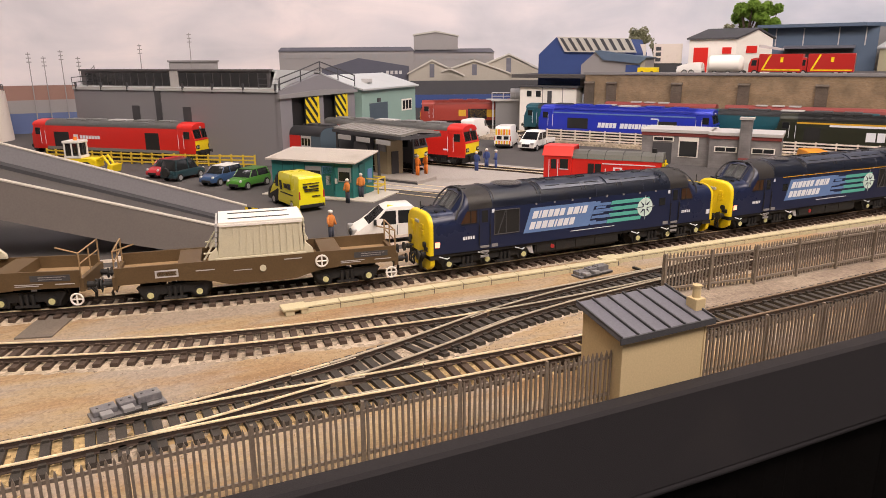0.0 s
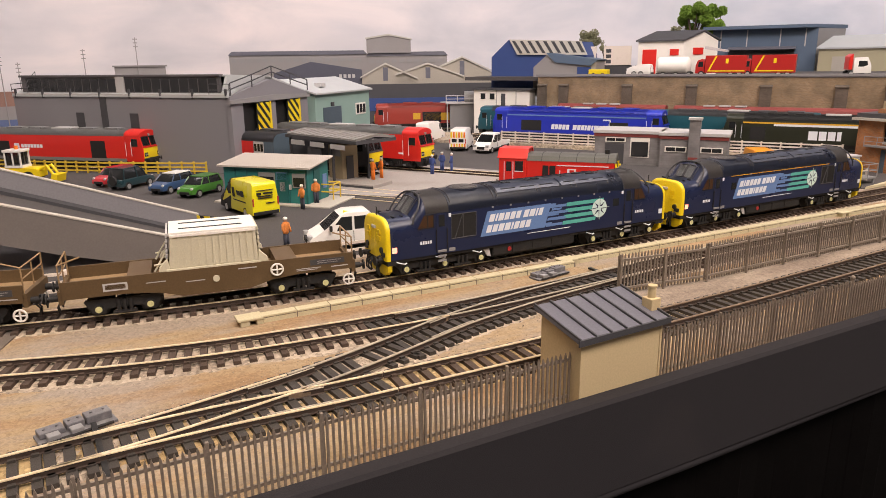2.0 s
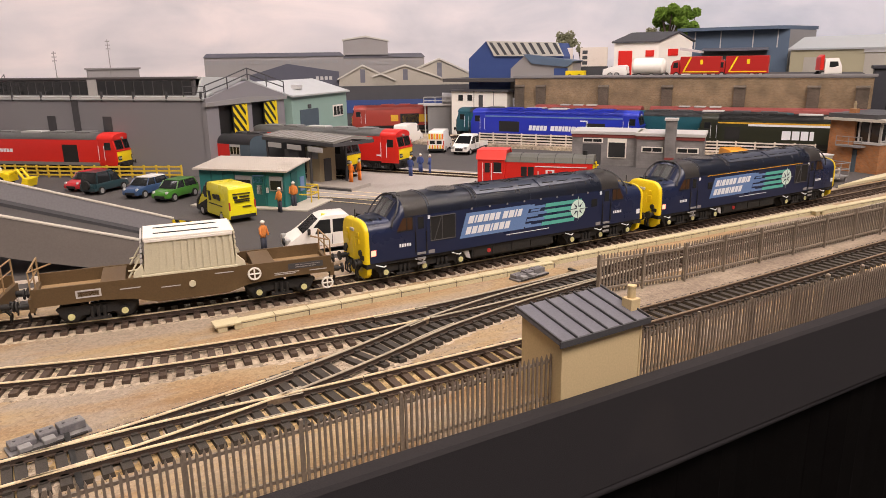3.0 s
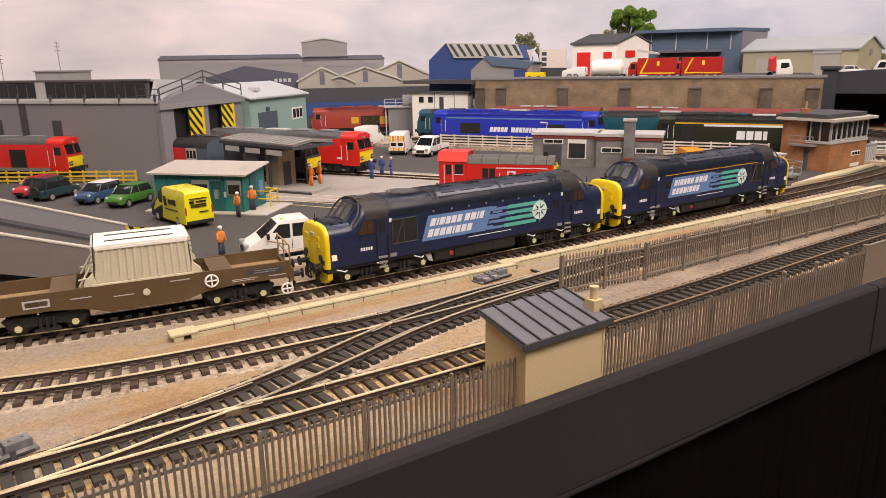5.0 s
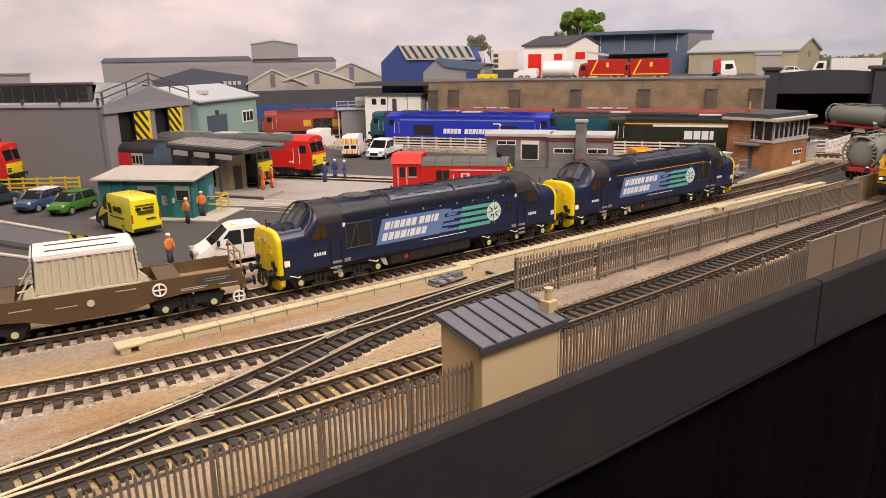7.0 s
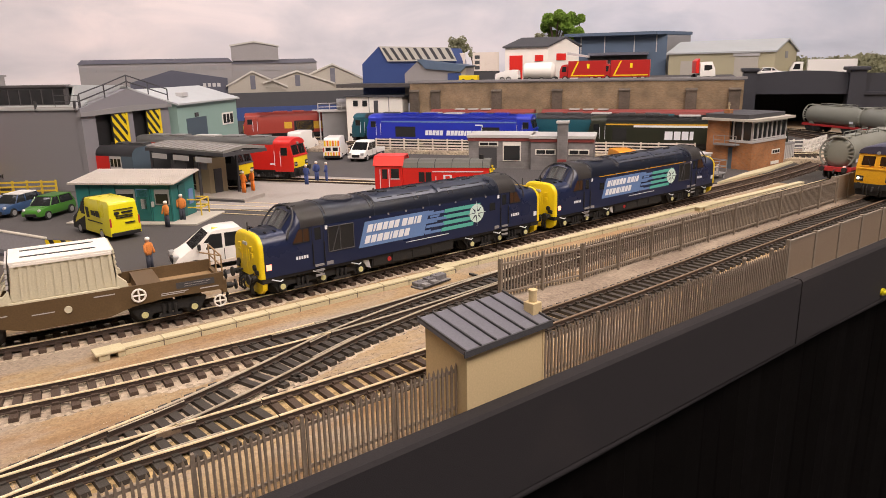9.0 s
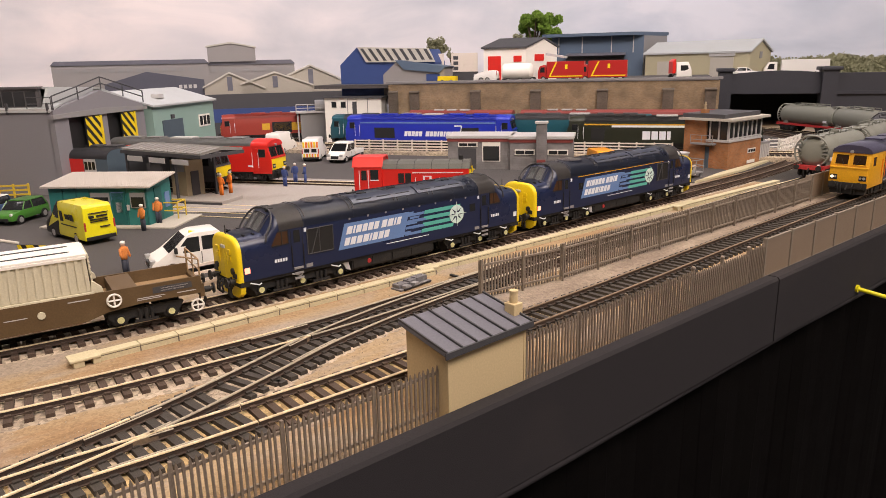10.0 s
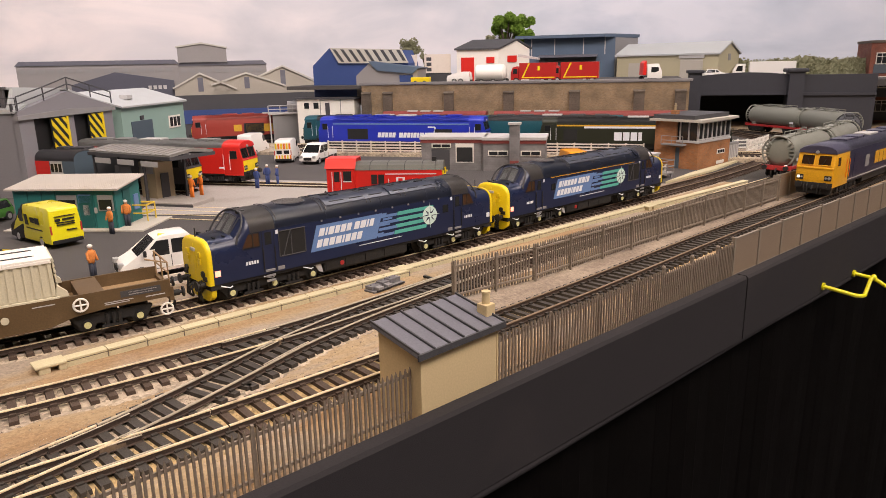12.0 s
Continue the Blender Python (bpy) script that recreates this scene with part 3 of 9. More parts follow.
check_rail(tn1, la, -226, -192, -6.9)
check_rail(tn1, lb, -226, -192, 6.9)
check_rail(tn1, la, -212, -198, 6.9)
check_rail(tn1, lb, -212, -198, -6.9)
check_rail(tn2, lc, -138, -104, 6.9)
check_rail(tn2, ld, -138, -104, -6.9)
check_rail(tn2, lc, -125, -111, -6.9)
check_rail(tn2, ld, -125, -111, 6.9)
for parent, x, y, turn in ((tn1, -207, -39.5, 6), (tn2, -120, 6.5, 8)):
    b = bmesh.new()
    prism(b, [(-7, -0.4), (6, -1.7), (6, -0.8), (-1, 0), (6, 0.8), (6, 1.7), (-7, 0.4)], "z", 1.9, 4.3)
    part("frog", b, RAIL_DULL, parent, "worn metal crossing nose", at=deg(x, y, 0, turn))
for parent, x, y, turn in ((tn1, -284, -43, 3), (tn2, 14, 21, 3)):
    b = bmesh.new()
    box(b, -1, -22, 1.2, 1, 22, 2.4)
    part("tie_bar", b, BLACK, parent, at=deg(x, y, 0, turn))


def ballast_bed(pts, wide, name, seed, material=BALLAST, label="pale gritty ballast under the track", kind="ballast"):
    """A low bed with a ragged edge under a track."""
    line = smooth_path(pts, 2.5)
    bm, rows = bmesh.new(), []
    for i, (x, y, a) in enumerate(line):
        nx, ny = -math.sin(a), math.cos(a)
        row = []
        for k, o in enumerate((-1.0, -0.72, -0.4, 0, 0.4, 0.72, 1.0)):
            w = wide * (1 + 0.20 * noise.noise((x * 0.03 + seed, o * 3, 0)) + 0.14 * noise.noise((x * 0.21 + seed, o * 3, 4)))
            h = 0.02 if abs(o) == 1 else 0.3 + 0.25 * noise.noise((x * 0.3, y * 0.3 + o * 9, seed))
            row.append(bm.verts.new((x + nx * o * w, y + ny * o * w, h)))
        rows.append(row)
    for r, q in zip(rows, rows[1:]):
        for k in range(6):
            bm.faces.new((r[k], r[k + 1], q[k + 1], q[k]))
    bmesh.ops.recalc_face_normals(bm, faces=bm.faces)
    return tagged(part(name, bm, material), label, kind, kind="structure")


ballast_bed(MAIN, 18, "ballast", 1)
ballast_bed(SECOND, 19, "ballast", 2)
ballast_bed(FRONT, 15, "ballast", 3, TAN_BALLAST)
ballast_bed(DIVERGE[:-2], 17, "ballast", 4)
ballast_bed(TANKS, 15, "ballast", 5)
ballast_bed([(4, -21), (60, -22.5), (200, -21.5), (420, -20), (1100, -14)], 11.5, "pavement_cess", 9, PATH_GREY, "dusty trodden path between the siding and the fence", "pavement")

# loose grit beside the rails
for run, seed, material in ((MAIN, 5, BALLAST), (SECOND, 6, BALLAST), (FRONT, 7, TAN_BALLAST), (DIVERGE, 8, BALLAST)):
    rng = random.Random(seed)
    line = [p for p in smooth_path(run, 1.0) if -420 < p[0] < 300]
    verts, faces = [], []
    for _ in range(7000):
        x, y, a = rng.choice(line)
        o = max(-23.0, min(23.0, rng.gauss(0, 1) * 11.0))
        r = rng.uniform(0.18, 0.5)
        cx, cy, cz = x - math.sin(a) * o + rng.uniform(-1, 1), y + math.cos(a) * o, 0.35 if abs(o) < 13 else 0.06
        w0, n0 = rng.uniform(0, 6.3), len(verts)
        verts += [((cx + r * math.cos(w0 + w)) * MM, (cy + r * math.sin(w0 + w)) * MM, cz * MM) for w in (0, 2.0, 4.2)]
        verts.append((cx * MM, cy * MM, (cz + r * rng.uniform(0.6, 1.1)) * MM))
        faces += [(n0, n0 + 1, n0 + 3), (n0 + 1, n0 + 2, n0 + 3), (n0 + 2, n0, n0 + 3)]
    me = bpy.data.meshes.new("grit")
    me.from_pydata(verts, [], faces)
    me.materials.append(material)
    tagged(new("grit", me), "loose pale ballast grit scattered along the tracks", "grit", kind="stuff")


# ---- foot crossing over the siding ----
cross = thing("foot_crossing", 0, 0, 0, 0, "dirty grey boarded foot crossing beside the siding", "crossing", kind="structure")
for pts, material, z1 in (([(-341, 84), (-324, 79), (-311, 116), (-328, 123)], CONCRETE_DARK, 0.7), ([(-363, 76), (-349, 70), (-352, 58), (-367, 64)], SLEEPER, 3.6)):
    b = bmesh.new()
    prism(b, pts, "z", 0.0, z1)
    part("board", b, material, cross)

# ---- cable trough ----
def trough(x0, y0, x1, y1, label):
    ob = thing("cable_trough", x0, y0, 0, math.degrees(math.atan2(y1 - y0, x1 - x0)), label, "cable trough", "cable troughs", "structure")
    long = math.hypot(x1 - x0, y1 - y0)
    # dark core colour puts shade into the gaps between lids and sides
    b = bmesh.new()
    box(b, 12, -2.6, 0, long - 1, 2.6, 2.9)
    part("body", b, CONCRETE_DARK, ob, "trough core coloured dark as gap shade")
    b = bmesh.new()
    box(b, 0.2, -3.1, 2.9, 18.8, 3.1, 4.0, 0.2)
    me = mesh_of("lid", b, CREAM_CONCRETE)
    b = bmesh.new()
    box(b, 0.35, -3.1, 0, 18.65, -2.6, 2.45)
    side = mesh_of("side_panel", b, CREAM_CONCRETE)
    x = 12.0
    while x < long - 10:
        again("lid", me, ob, deg(x, 0, 0))
        again("side_panel", side, ob, deg(x, 0, 0))
        x += 19
    b = bmesh.new()
    for xa, xb in ((0, 5.0), (8.6, 12)):
        box(b, xa, -4.4, 0, xb, 4.4, 2.9, 0.3)
    box(b, 4, 1.0, 0, 10, 4.2, 2.9)
    box(b, -1.5, -5, 2.9, 12.2, 5, 4.3, 0.5)
    part("end_ramp", b, CREAM_CONCRETE, ob)
    return ob


trough(-211, 60.8, 12, 57.5, "cream concrete cable trough with separate lids beside the main line")
trough(4, 63.0, 330, 61.0, "second cream cable trough beside the main line")
trough(300, 58.0, 505, 56.0, "far cream cable trough beside the main line")


# ---- point machines ----
def point_machine(x, y, turn, label):
    ob = thing("point_machine", x, y, 0, turn, label, "point machine", "point machines")
    b = bmesh.new()
    box(b, -14, -4, 0, 14, 5, 1.2, 0.3)
    part("base_plate", b, MACHINE_GREY, ob)
    for x0, x1, h in ((-13, -4, 3.5), (-3.4, 3, 4.1), (3.6, 13, 4.4)):
        b = bmesh.new()
        box(b, x0, -1, 1.2, x1, 5, h, 0.5)
        for k in (0.25, 0.75):
            rod(b, (x0 + (x1 - x0) * k, 2, h - 0.1), (x0 + (x1 - x0) * k, 2, h + 0.5), 0.5, 6)
        part("case", b, MACHINE_GREY, ob)
    for x0 in (-11, -3):
        b = bmesh.new()
        box(b, x0, -5.2, 1.2, x0 + 4.5, -1.2, 3.3, 0.4)
        part("motor_cover", b, GREY, ob)
    b = bmesh.new()
    rod(b, (-12, -5, 1.2), (12, -5, 1.2), 0.6)
    part("drive_rod", b, UNDER, ob)
    return ob


point_machine(-291, -20, 14, "grey cast point machine standing on the sand")
point_machine(-16, 47, 8, "grey cast point machine beside the cable trough")


# ---- fences ----
def palisade(x0, x1, y, panel, h, pitch, label, turn=0.0, steel=FENCE_GREY, back=1, stout=1.0):
    ob = thing("palisade_fence", x0, y, 0, turn, label, "fence", "palisade fences", "structure")
    long = x1 - x0
    b = bmesh.new()
    w = pitch * 0.20
    prism(b, [(-w, 0.8), (w, 0.8), (w, h - 1.6), (0, h), (-w, h - 1.6)], "y", -0.35, 0.35)
    pale = mesh_of("pale", b, steel)
    b = bmesh.new()
    box(b, -0.75 * stout, -0.8, 0, 0.75 * stout, 0.6, h + 0.2, 0.1)
    post = mesh_of("post", b, steel)
    count, x = 0, 0.0
    rng = random.Random(int(y * 3 + x0))
    rest = bmesh.new()
    while x < long:
        if count < 290:
            again("pale", pale, ob, deg(x, -0.5, 0, 0) @ pose(0, 0, 0, 0, rng.uniform(-0.7, 0.7), rng.uniform(-3, 3)))
        else:
            prism(rest, [(x - w, 0.8), (x + w, 0.8), (x + w, h - 1.6), (x, h), (x - w, h - 1.6)], "y", -0.85, -0.15)
        count, x = count + 1, x + pitch
    if len(rest.verts):
        tagged(part("far_pale", rest, steel, ob), kind="stuff")
    else:
        rest.free()
    x = 0.0
    while x < long + 1:
        again("post", post, ob, deg(x, 0.9 if back > 0 else -2.4, 0))
        for z in (3.2, h - 4.2):
            if x < long:
                b = bmesh.new()
                box(b, x, 0.0 if back > 0 else -1.9, z, min(x + panel, long), 0.9 if back > 0 else -0.9, z + 1.2)
                part("fence_rail", b, steel, ob)
        x += panel
    return ob


palisade(-475, -108.5, -97, 36.7, 23.2, 2.15, "grey steel palisade fence along the front of the board", stout=0.7)
palisade(-66.5, 66, -98, 36.6, 23.5, 2.15, "grey steel palisade fence beside the cream hut", stout=0.6)
palisade(-4.5, 57.5, -2.6, 31.5, 24.8, 2.3, "grey palisade fence end bay behind the front siding", turn=-7.4, steel=PALE_FENCE, back=-1, stout=0.65)
palisade(58.5, 422, -10.8, 36.35, 24.8, 2.3, "grey palisade fence behind the front siding", steel=PALE_FENCE, back=-1, stout=0.65)


# palisade made as solid panels to fit the camera's view, where its pales merge
def merged_palisade(x0, x1, y, panel, h, label):
    ob = thing("merged_palisade", x0, y, 0, 0, label, "fence", "panel fences", "structure")
    x = 0.0
    while x < x1 - x0:
        b = bmesh.new()
        box(b, x, -0.4, 1, x + panel - 0.3, 0.4, h - 0.6)
        sheet = part("panel", b, MESH_GREY, ob)
        for z in (1.2, h - 1.2):
            b = bmesh.new()
            box(b, x, -0.8, z, x + panel, 0.8, z + 1.0)
            part("rail", b, PALE_FENCE, sheet)
        b = bmesh.new()
        box(b, x - 1, -1.2, 0, x + 1, 1.2, h + 0.6, 0.3)
        part("post", b, PALE_FENCE, ob)
        x += panel
    return ob


palisade(131, 149, -98, 18, 23.5, 2.15, "short grey palisade bay beside the gate", stout=0.8)
merged_palisade(150, 1100, -98, 35.5, 26.4, "grey palisade fence along the front, pales merged into solid panels")
merged_palisade(422, 1100, -8.0, 37, 24.8, "grey palisade fence behind the siding, pales merged into solid panels")
gate = thing("double_gate", 67, -98, 0, 0, "grey palisade double gate with posts and diagonal brace", "gate")
for k in range(2):
    b = bmesh.new()
    for z in (2.5, 19):
        box(b, k * 31 + 1, -0.4, z, k * 31 + 31, 0.5, z + 1.3)
    rod(b, (k * 31 + (2 if k == 0 else 30), 0, 3), (k * 31 + (30 if k == 0 else 2), 0, 19), 0.6)
    leaf = part("gate_frame", b, FENCE_GREY, gate)
    b = bmesh.new()
    prism(b, [(-0.55, 1), (0.55, 1), (0.55, 20), (0, 22), (-0.55, 20)], "y", -0.9, -0.3)
    me = mesh_of("pale", b, FENCE_GREY)
    for i in range(14):
        again("pale", me, leaf, deg(k * 31 + 2 + i * 2.15, 0, 0))
for x in (0, 31, 62):
    b = bmesh.new()
    rod(b, (x, 0, 0), (x, 0, 25.0), 1.0, 10)
    ball(b, (x, 0, 24.5), 1.3, 8)
    part("gate_post", b, FENCE_GREY, gate, smooth=True)

# ---- lamp hut on the front of the board ----
hut = thing("lineside_hut", -115.8, -103.2, 0, 1.8, "cream rendered lineside hut with a grey standing-seam roof", "hut")
b = bmesh.new()
prism(b, [(0, 0), (0, 29.6), (25, 34.6), (25, 0)], "x", 1.0, 44.6)
part("wall", b, CREAM, hut)
for x0, x1 in ((0.6, 1.6), (44.0, 45.0)):
    b = bmesh.new()
    box(b, x0, -0.35, 0, x1, 0.6, 29.4)
    part("corner_trim", b, CREAM, hut)
b = bmesh.new()
prism(b, [(-2.4, 29.4), (26.0, 35.3), (26.0, 37.0), (-2.4, 31.1)], "x", -2.2, 46.6, 0.25)
roof = part("roof", b, SLATE_GREY, hut)
for i in range(7):
    x = -2.2 + i * 8.02
    b = bmesh.new()
    prism(b, [(-2.7, 31.0), (26.2, 36.9), (26.2, 37.9), (-2.7, 32.0)], "x", x, x + 0.75, 0.15)
    part("seam", b, DARK_GREY, roof)
b = bmesh.new()
prism(b, [(-2.9, 28.6), (-2.3, 28.6), (-2.3, 31.4), (-2.9, 31.2)], "x", -2.5, 47.2)
part("eaves_board", b, DARK_GREY, roof)
b = bmesh.new()
prism(b, [(-2.6, 29.2), (26.2, 35.0), (26.2, 36.5), (-2.6, 30.7)], "x", 46.6, 47.3)
part("verge_board", b, DARK_GREY, roof)
b = bmesh.new()
box(b, 42.6, 4.1, 30.6, 48.0, 9.8, 37.4, 0.4)
stack = part("chimney", b, CREAM, hut)
b = bmesh.new()
rod(b, (45.4, 7.0, 37.1), (45.4, 7.0, 42.3), 1.8, 16, 1.7)
rod(b, (45.4, 7.0, 41.9), (45.4, 7.0, 42.8), 1.95, 16)
part("chimney_pot", b, CREAM, stack, smooth=True)


# ---- the painted sky board and the hall ----
def sky_mat():
    m = bpy.data.materials.new("painted_sky")
    m.use_nodes = True
    nt = m.node_tree
    bs = nt.nodes["Principled BSDF"]
    bs.inputs["Roughness"].default_value = 0.75
    tc = nt.nodes.new("ShaderNodeTexCoord")
    mp = nt.nodes.new("ShaderNodeMapping")
    mp.inputs["Scale"].default_value = (2.2, 2.2, 5.5)
    nt.links.new(tc.outputs["Object"], mp.inputs["Vector"])
    nz = nt.nodes.new("ShaderNodeTexNoise")
    nz.inputs["Scale"].default_value, nz.inputs["Detail"].default_value, nz.inputs["Distortion"].default_value = 1.6, 7, 0.5
    nt.links.new(mp.outputs["Vector"], nz.inputs["Vector"])
    rp = nt.nodes.new("ShaderNodeValToRGB")
    rp.color_ramp.elements[0].position, rp.color_ramp.elements[1].position = 0.36, 0.66
    rp.color_ramp.elements[0].color = (0.56, 0.55, 0.58, 1)
    rp.color_ramp.elements[1].color = (0.80, 0.73, 0.73, 1)
    e = rp.color_ramp.elements.new(0.5)
    e.color = (0.66, 0.63, 0.65, 1)
    nt.links.new(nz.outputs["Fac"], rp.inputs["Fac"])
    # a multiplied tint turns it from pinkish to a cool grey along the board
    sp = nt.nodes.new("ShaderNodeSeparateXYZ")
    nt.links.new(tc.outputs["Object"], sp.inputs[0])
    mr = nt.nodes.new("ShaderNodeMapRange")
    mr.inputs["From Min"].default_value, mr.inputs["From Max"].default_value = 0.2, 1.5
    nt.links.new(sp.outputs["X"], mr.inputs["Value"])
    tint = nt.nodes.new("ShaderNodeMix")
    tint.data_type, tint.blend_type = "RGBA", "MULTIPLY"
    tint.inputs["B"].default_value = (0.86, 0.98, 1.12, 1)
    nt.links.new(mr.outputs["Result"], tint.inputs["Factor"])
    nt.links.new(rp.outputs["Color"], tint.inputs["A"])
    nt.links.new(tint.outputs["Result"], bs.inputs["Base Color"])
    return m


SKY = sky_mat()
bm = bmesh.new()
line = smooth_path([(-1000, 500), (-950, 1000), (-600, 1330), (-150, 1450), (250, 1300), (640, 1130), (960, 1010), (1300, 830), (1620, 560), (1780, 180), (1760, -300)], 40)
rings = []
for x, y, a in line:
    nx, ny = -math.sin(a), math.cos(a)
    rings.append([(x, y, -20), (x + 8 * nx, y + 8 * ny, -20), (x + 8 * nx, y + 8 * ny, 620), (x, y, 620)])
loft(bm, rings)
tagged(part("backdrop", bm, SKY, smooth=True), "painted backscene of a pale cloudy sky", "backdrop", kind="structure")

for nm, x0, y0, z0, x1, y1, z1, m in (("floor", -3500, -3500, -1020, 3500, 3500, -1000, GREY), ("ceiling", -3500, -3500, 2200, 3500, 3500, 2260, PALE_CONCRETE), ("wall_north", -3500, 3500, -1000, 3500, 3600, 2200, PALE_CONCRETE),
                                      ("wall_south", -3500, -3600, -1000, 3500, -3500, 2200, PALE_CONCRETE), ("wall_east", 3500, -3500, -1000, 3600, 3500, 2200, PALE_CONCRETE), ("wall_west", -3600, -3500, -1000, -3500, 3500, 2200, PALE_CONCRETE)):
    bm = bmesh.new()
    box(bm, x0, y0, z0, x1, y1, z1)
    setting(nm, bm, m, "plain hall " + nm.split("_")[0])


# ---- locomotives: x along the loco, the viewer's side is -y, z from the board ----
def section(w, zb, zc, zt, x, n=7, square=0.72):
    """A closed ring across the body: flat sides up to zc, then an arched roof up to zt."""
    half = [(w, zb), (w, zb + (zc - zb) * 0.5), (w, zc)]
    for i in range(1, n + 1):
        a = math.pi / 2 * i / n
        half.append((w * math.cos(a) ** square, zc + (zt - zc) * math.sin(a) ** 0.95))
    half[-1] = (0.0, zt)
    ring = [(x, -u, v) for u, v in half] + [(x, u, v) for u, v in half[-2::-1]]
    return ring


def roof_band(bm, rings_spec, w, zc, zt, lift=0.18):
    """The arched roof skin alone, a little proud of the body, over x positions."""
    rows = []
    for x in rings_spec:
        rows.append([(x, y * 1.004, z + lift) for _, y, z in section(w, zc - 1, zc, zt, x)[2:-2]])
    vs = [[bm.verts.new(p) for p in r] for r in rows]
    for a, b in zip(vs, vs[1:]):
        for i in range(len(a) - 1):
            bm.faces.new((a[i], a[i + 1], b[i + 1], b[i]))
    bmesh.ops.solidify(bm, geom=bm.faces[:], thickness=0.3)
    return bm


def plate(bm, pts, y, thick=0.18):
    """A flat shape on the viewer's side, given as (x, z) points."""
    return prism(bm, pts, "y", y, y - thick)


def both(parent, name, pts, y, material, label="", thick=0.18):
    ob = None
    for s in (1, -1):
        b = bmesh.new()
        prism(b, pts, "y", -s * y, -s * (y + thick))
        ob = part(name, b, material, parent, label)
    return ob


def rect(x0, z0, x1, z1, lean=0.0):
    return [(x0, z0), (x1, z0), (x1 + lean, z1), (x0 + lean, z1)]


WHEEL = {}


def wheel(parent, x, y, r, material=UNDER, z=None):
    key = (round(r, 2), material.name)
    if key not in WHEEL:
        b = bmesh.new()
        rod(b, (0, -1.3, 0), (0, 1.3, 0), r, 24)
        rod(b, (0, 0.9, 0), (0, 1.7, 0), r + 0.8, 24)
        WHEEL[key] = soften(mesh_of("wheel", b, material))
    ob = again("wheel", WHEEL[key], parent, deg(x, y, RAIL_TOP + r if z is None else z) @ pose(0, 0, 0, 0, 0, 0 if y < 0 else 180))
    return ob


def bogie(parent, x, axles, half, r, dots=None, frame_z=(9.5, 14.5)):
    """A bogie: two shaped side frames with axleboxes, wheels and axles, as parts of the loco."""
    lo, hi = min(axles) - 7, max(axles) + 7
    for s in (-1, 1):
        b = bmesh.new()
        pts = [(x + lo, frame_z[1] - 1), (x + lo + 2, frame_z[0] + 1.5)]
        for a in axles:
            pts += [(x + a - 4, frame_z[0] + 0.5), (x + a - 3, frame_z[0] - 2.4), (x + a + 3, frame_z[0] - 2.4), (x + a + 4, frame_z[0] + 0.5)]
        pts += [(x + hi - 2, frame_z[0] + 1.5), (x + hi, frame_z[1] - 1), (x + hi - 1, frame_z[1]), (x + lo + 1, frame_z[1])]
        prism(b, pts, "y", s * (half - 1.2), s * half)
        for a, c in zip(axles, axles[1:]):
            m = x + (a + c) / 2
            for dx in (-3, 0, 3):
                rod(b, (m + dx, s * (half + 0.6), frame_z[0] - 1), (m + dx, s * (half + 0.6), frame_z[1] - 1), 1.0, 8)
            box(b, m - 6, s * half, frame_z[0] - 2.2, m + 6, s * (half + 1.6), frame_z[0] - 1)
        f = part("bogie_frame", b, UNDER, parent)
        for a in axles:
            b = bmesh.new()
            rod(b, (x + a, s * half, frame_z[0] + 0.8), (x + a, s * (half + 1.7), frame_z[0] + 0.8), 2.5, 14)
            part("axlebox", b, UNDER, f)
            if dots:
                b = bmesh.new()
                rod(b, (x + a, s * (half + 1.7), frame_z[0] + 0.8), (x + a, s * (half + 2.1), frame_z[0] + 0.8), 1.75, 14)
                part("axlebox_cover", b, dots, f, "pale yellow painted cover")
    for a in axles:
        for s in (-1, 1):
            wheel(parent, x + a, s * 7.6, r)


def buffers(parent, x, out, z=17.5, gap=11.5, beam=UNDER):
    for y in (-gap, gap):
        b = bmesh.new()
        rod(b, (x, y, z), (x + out * 4.0, y, z), 1.7, 12)
        rod(b, (x + out * 4.0, y, z), (x + out * 5.6, y, z), 1.0, 10)
        rod(b, (x + out * 5.6, y, z), (x + out * 6.4, y, z), 2.9, 16)
        part("buffer", b, STEEL if beam is None else beam, parent, smooth=True)
    b = bmesh.new()
    tube(b, [(x, 0, z - 1), (x + out * 3, 0, z - 2), (x + out * 4.5, 0, z - 5)], 0.8)
    for y in (-5, 5, -7.5):
        tube(b, [(x, y, z - 3), (x + out * 2.2, y, z - 6), (x + out * 1.5, y * 0.9, z - 10)], 0.5)
    part("coupling", b, UNDER, parent)


ZR = RAIL_TOP


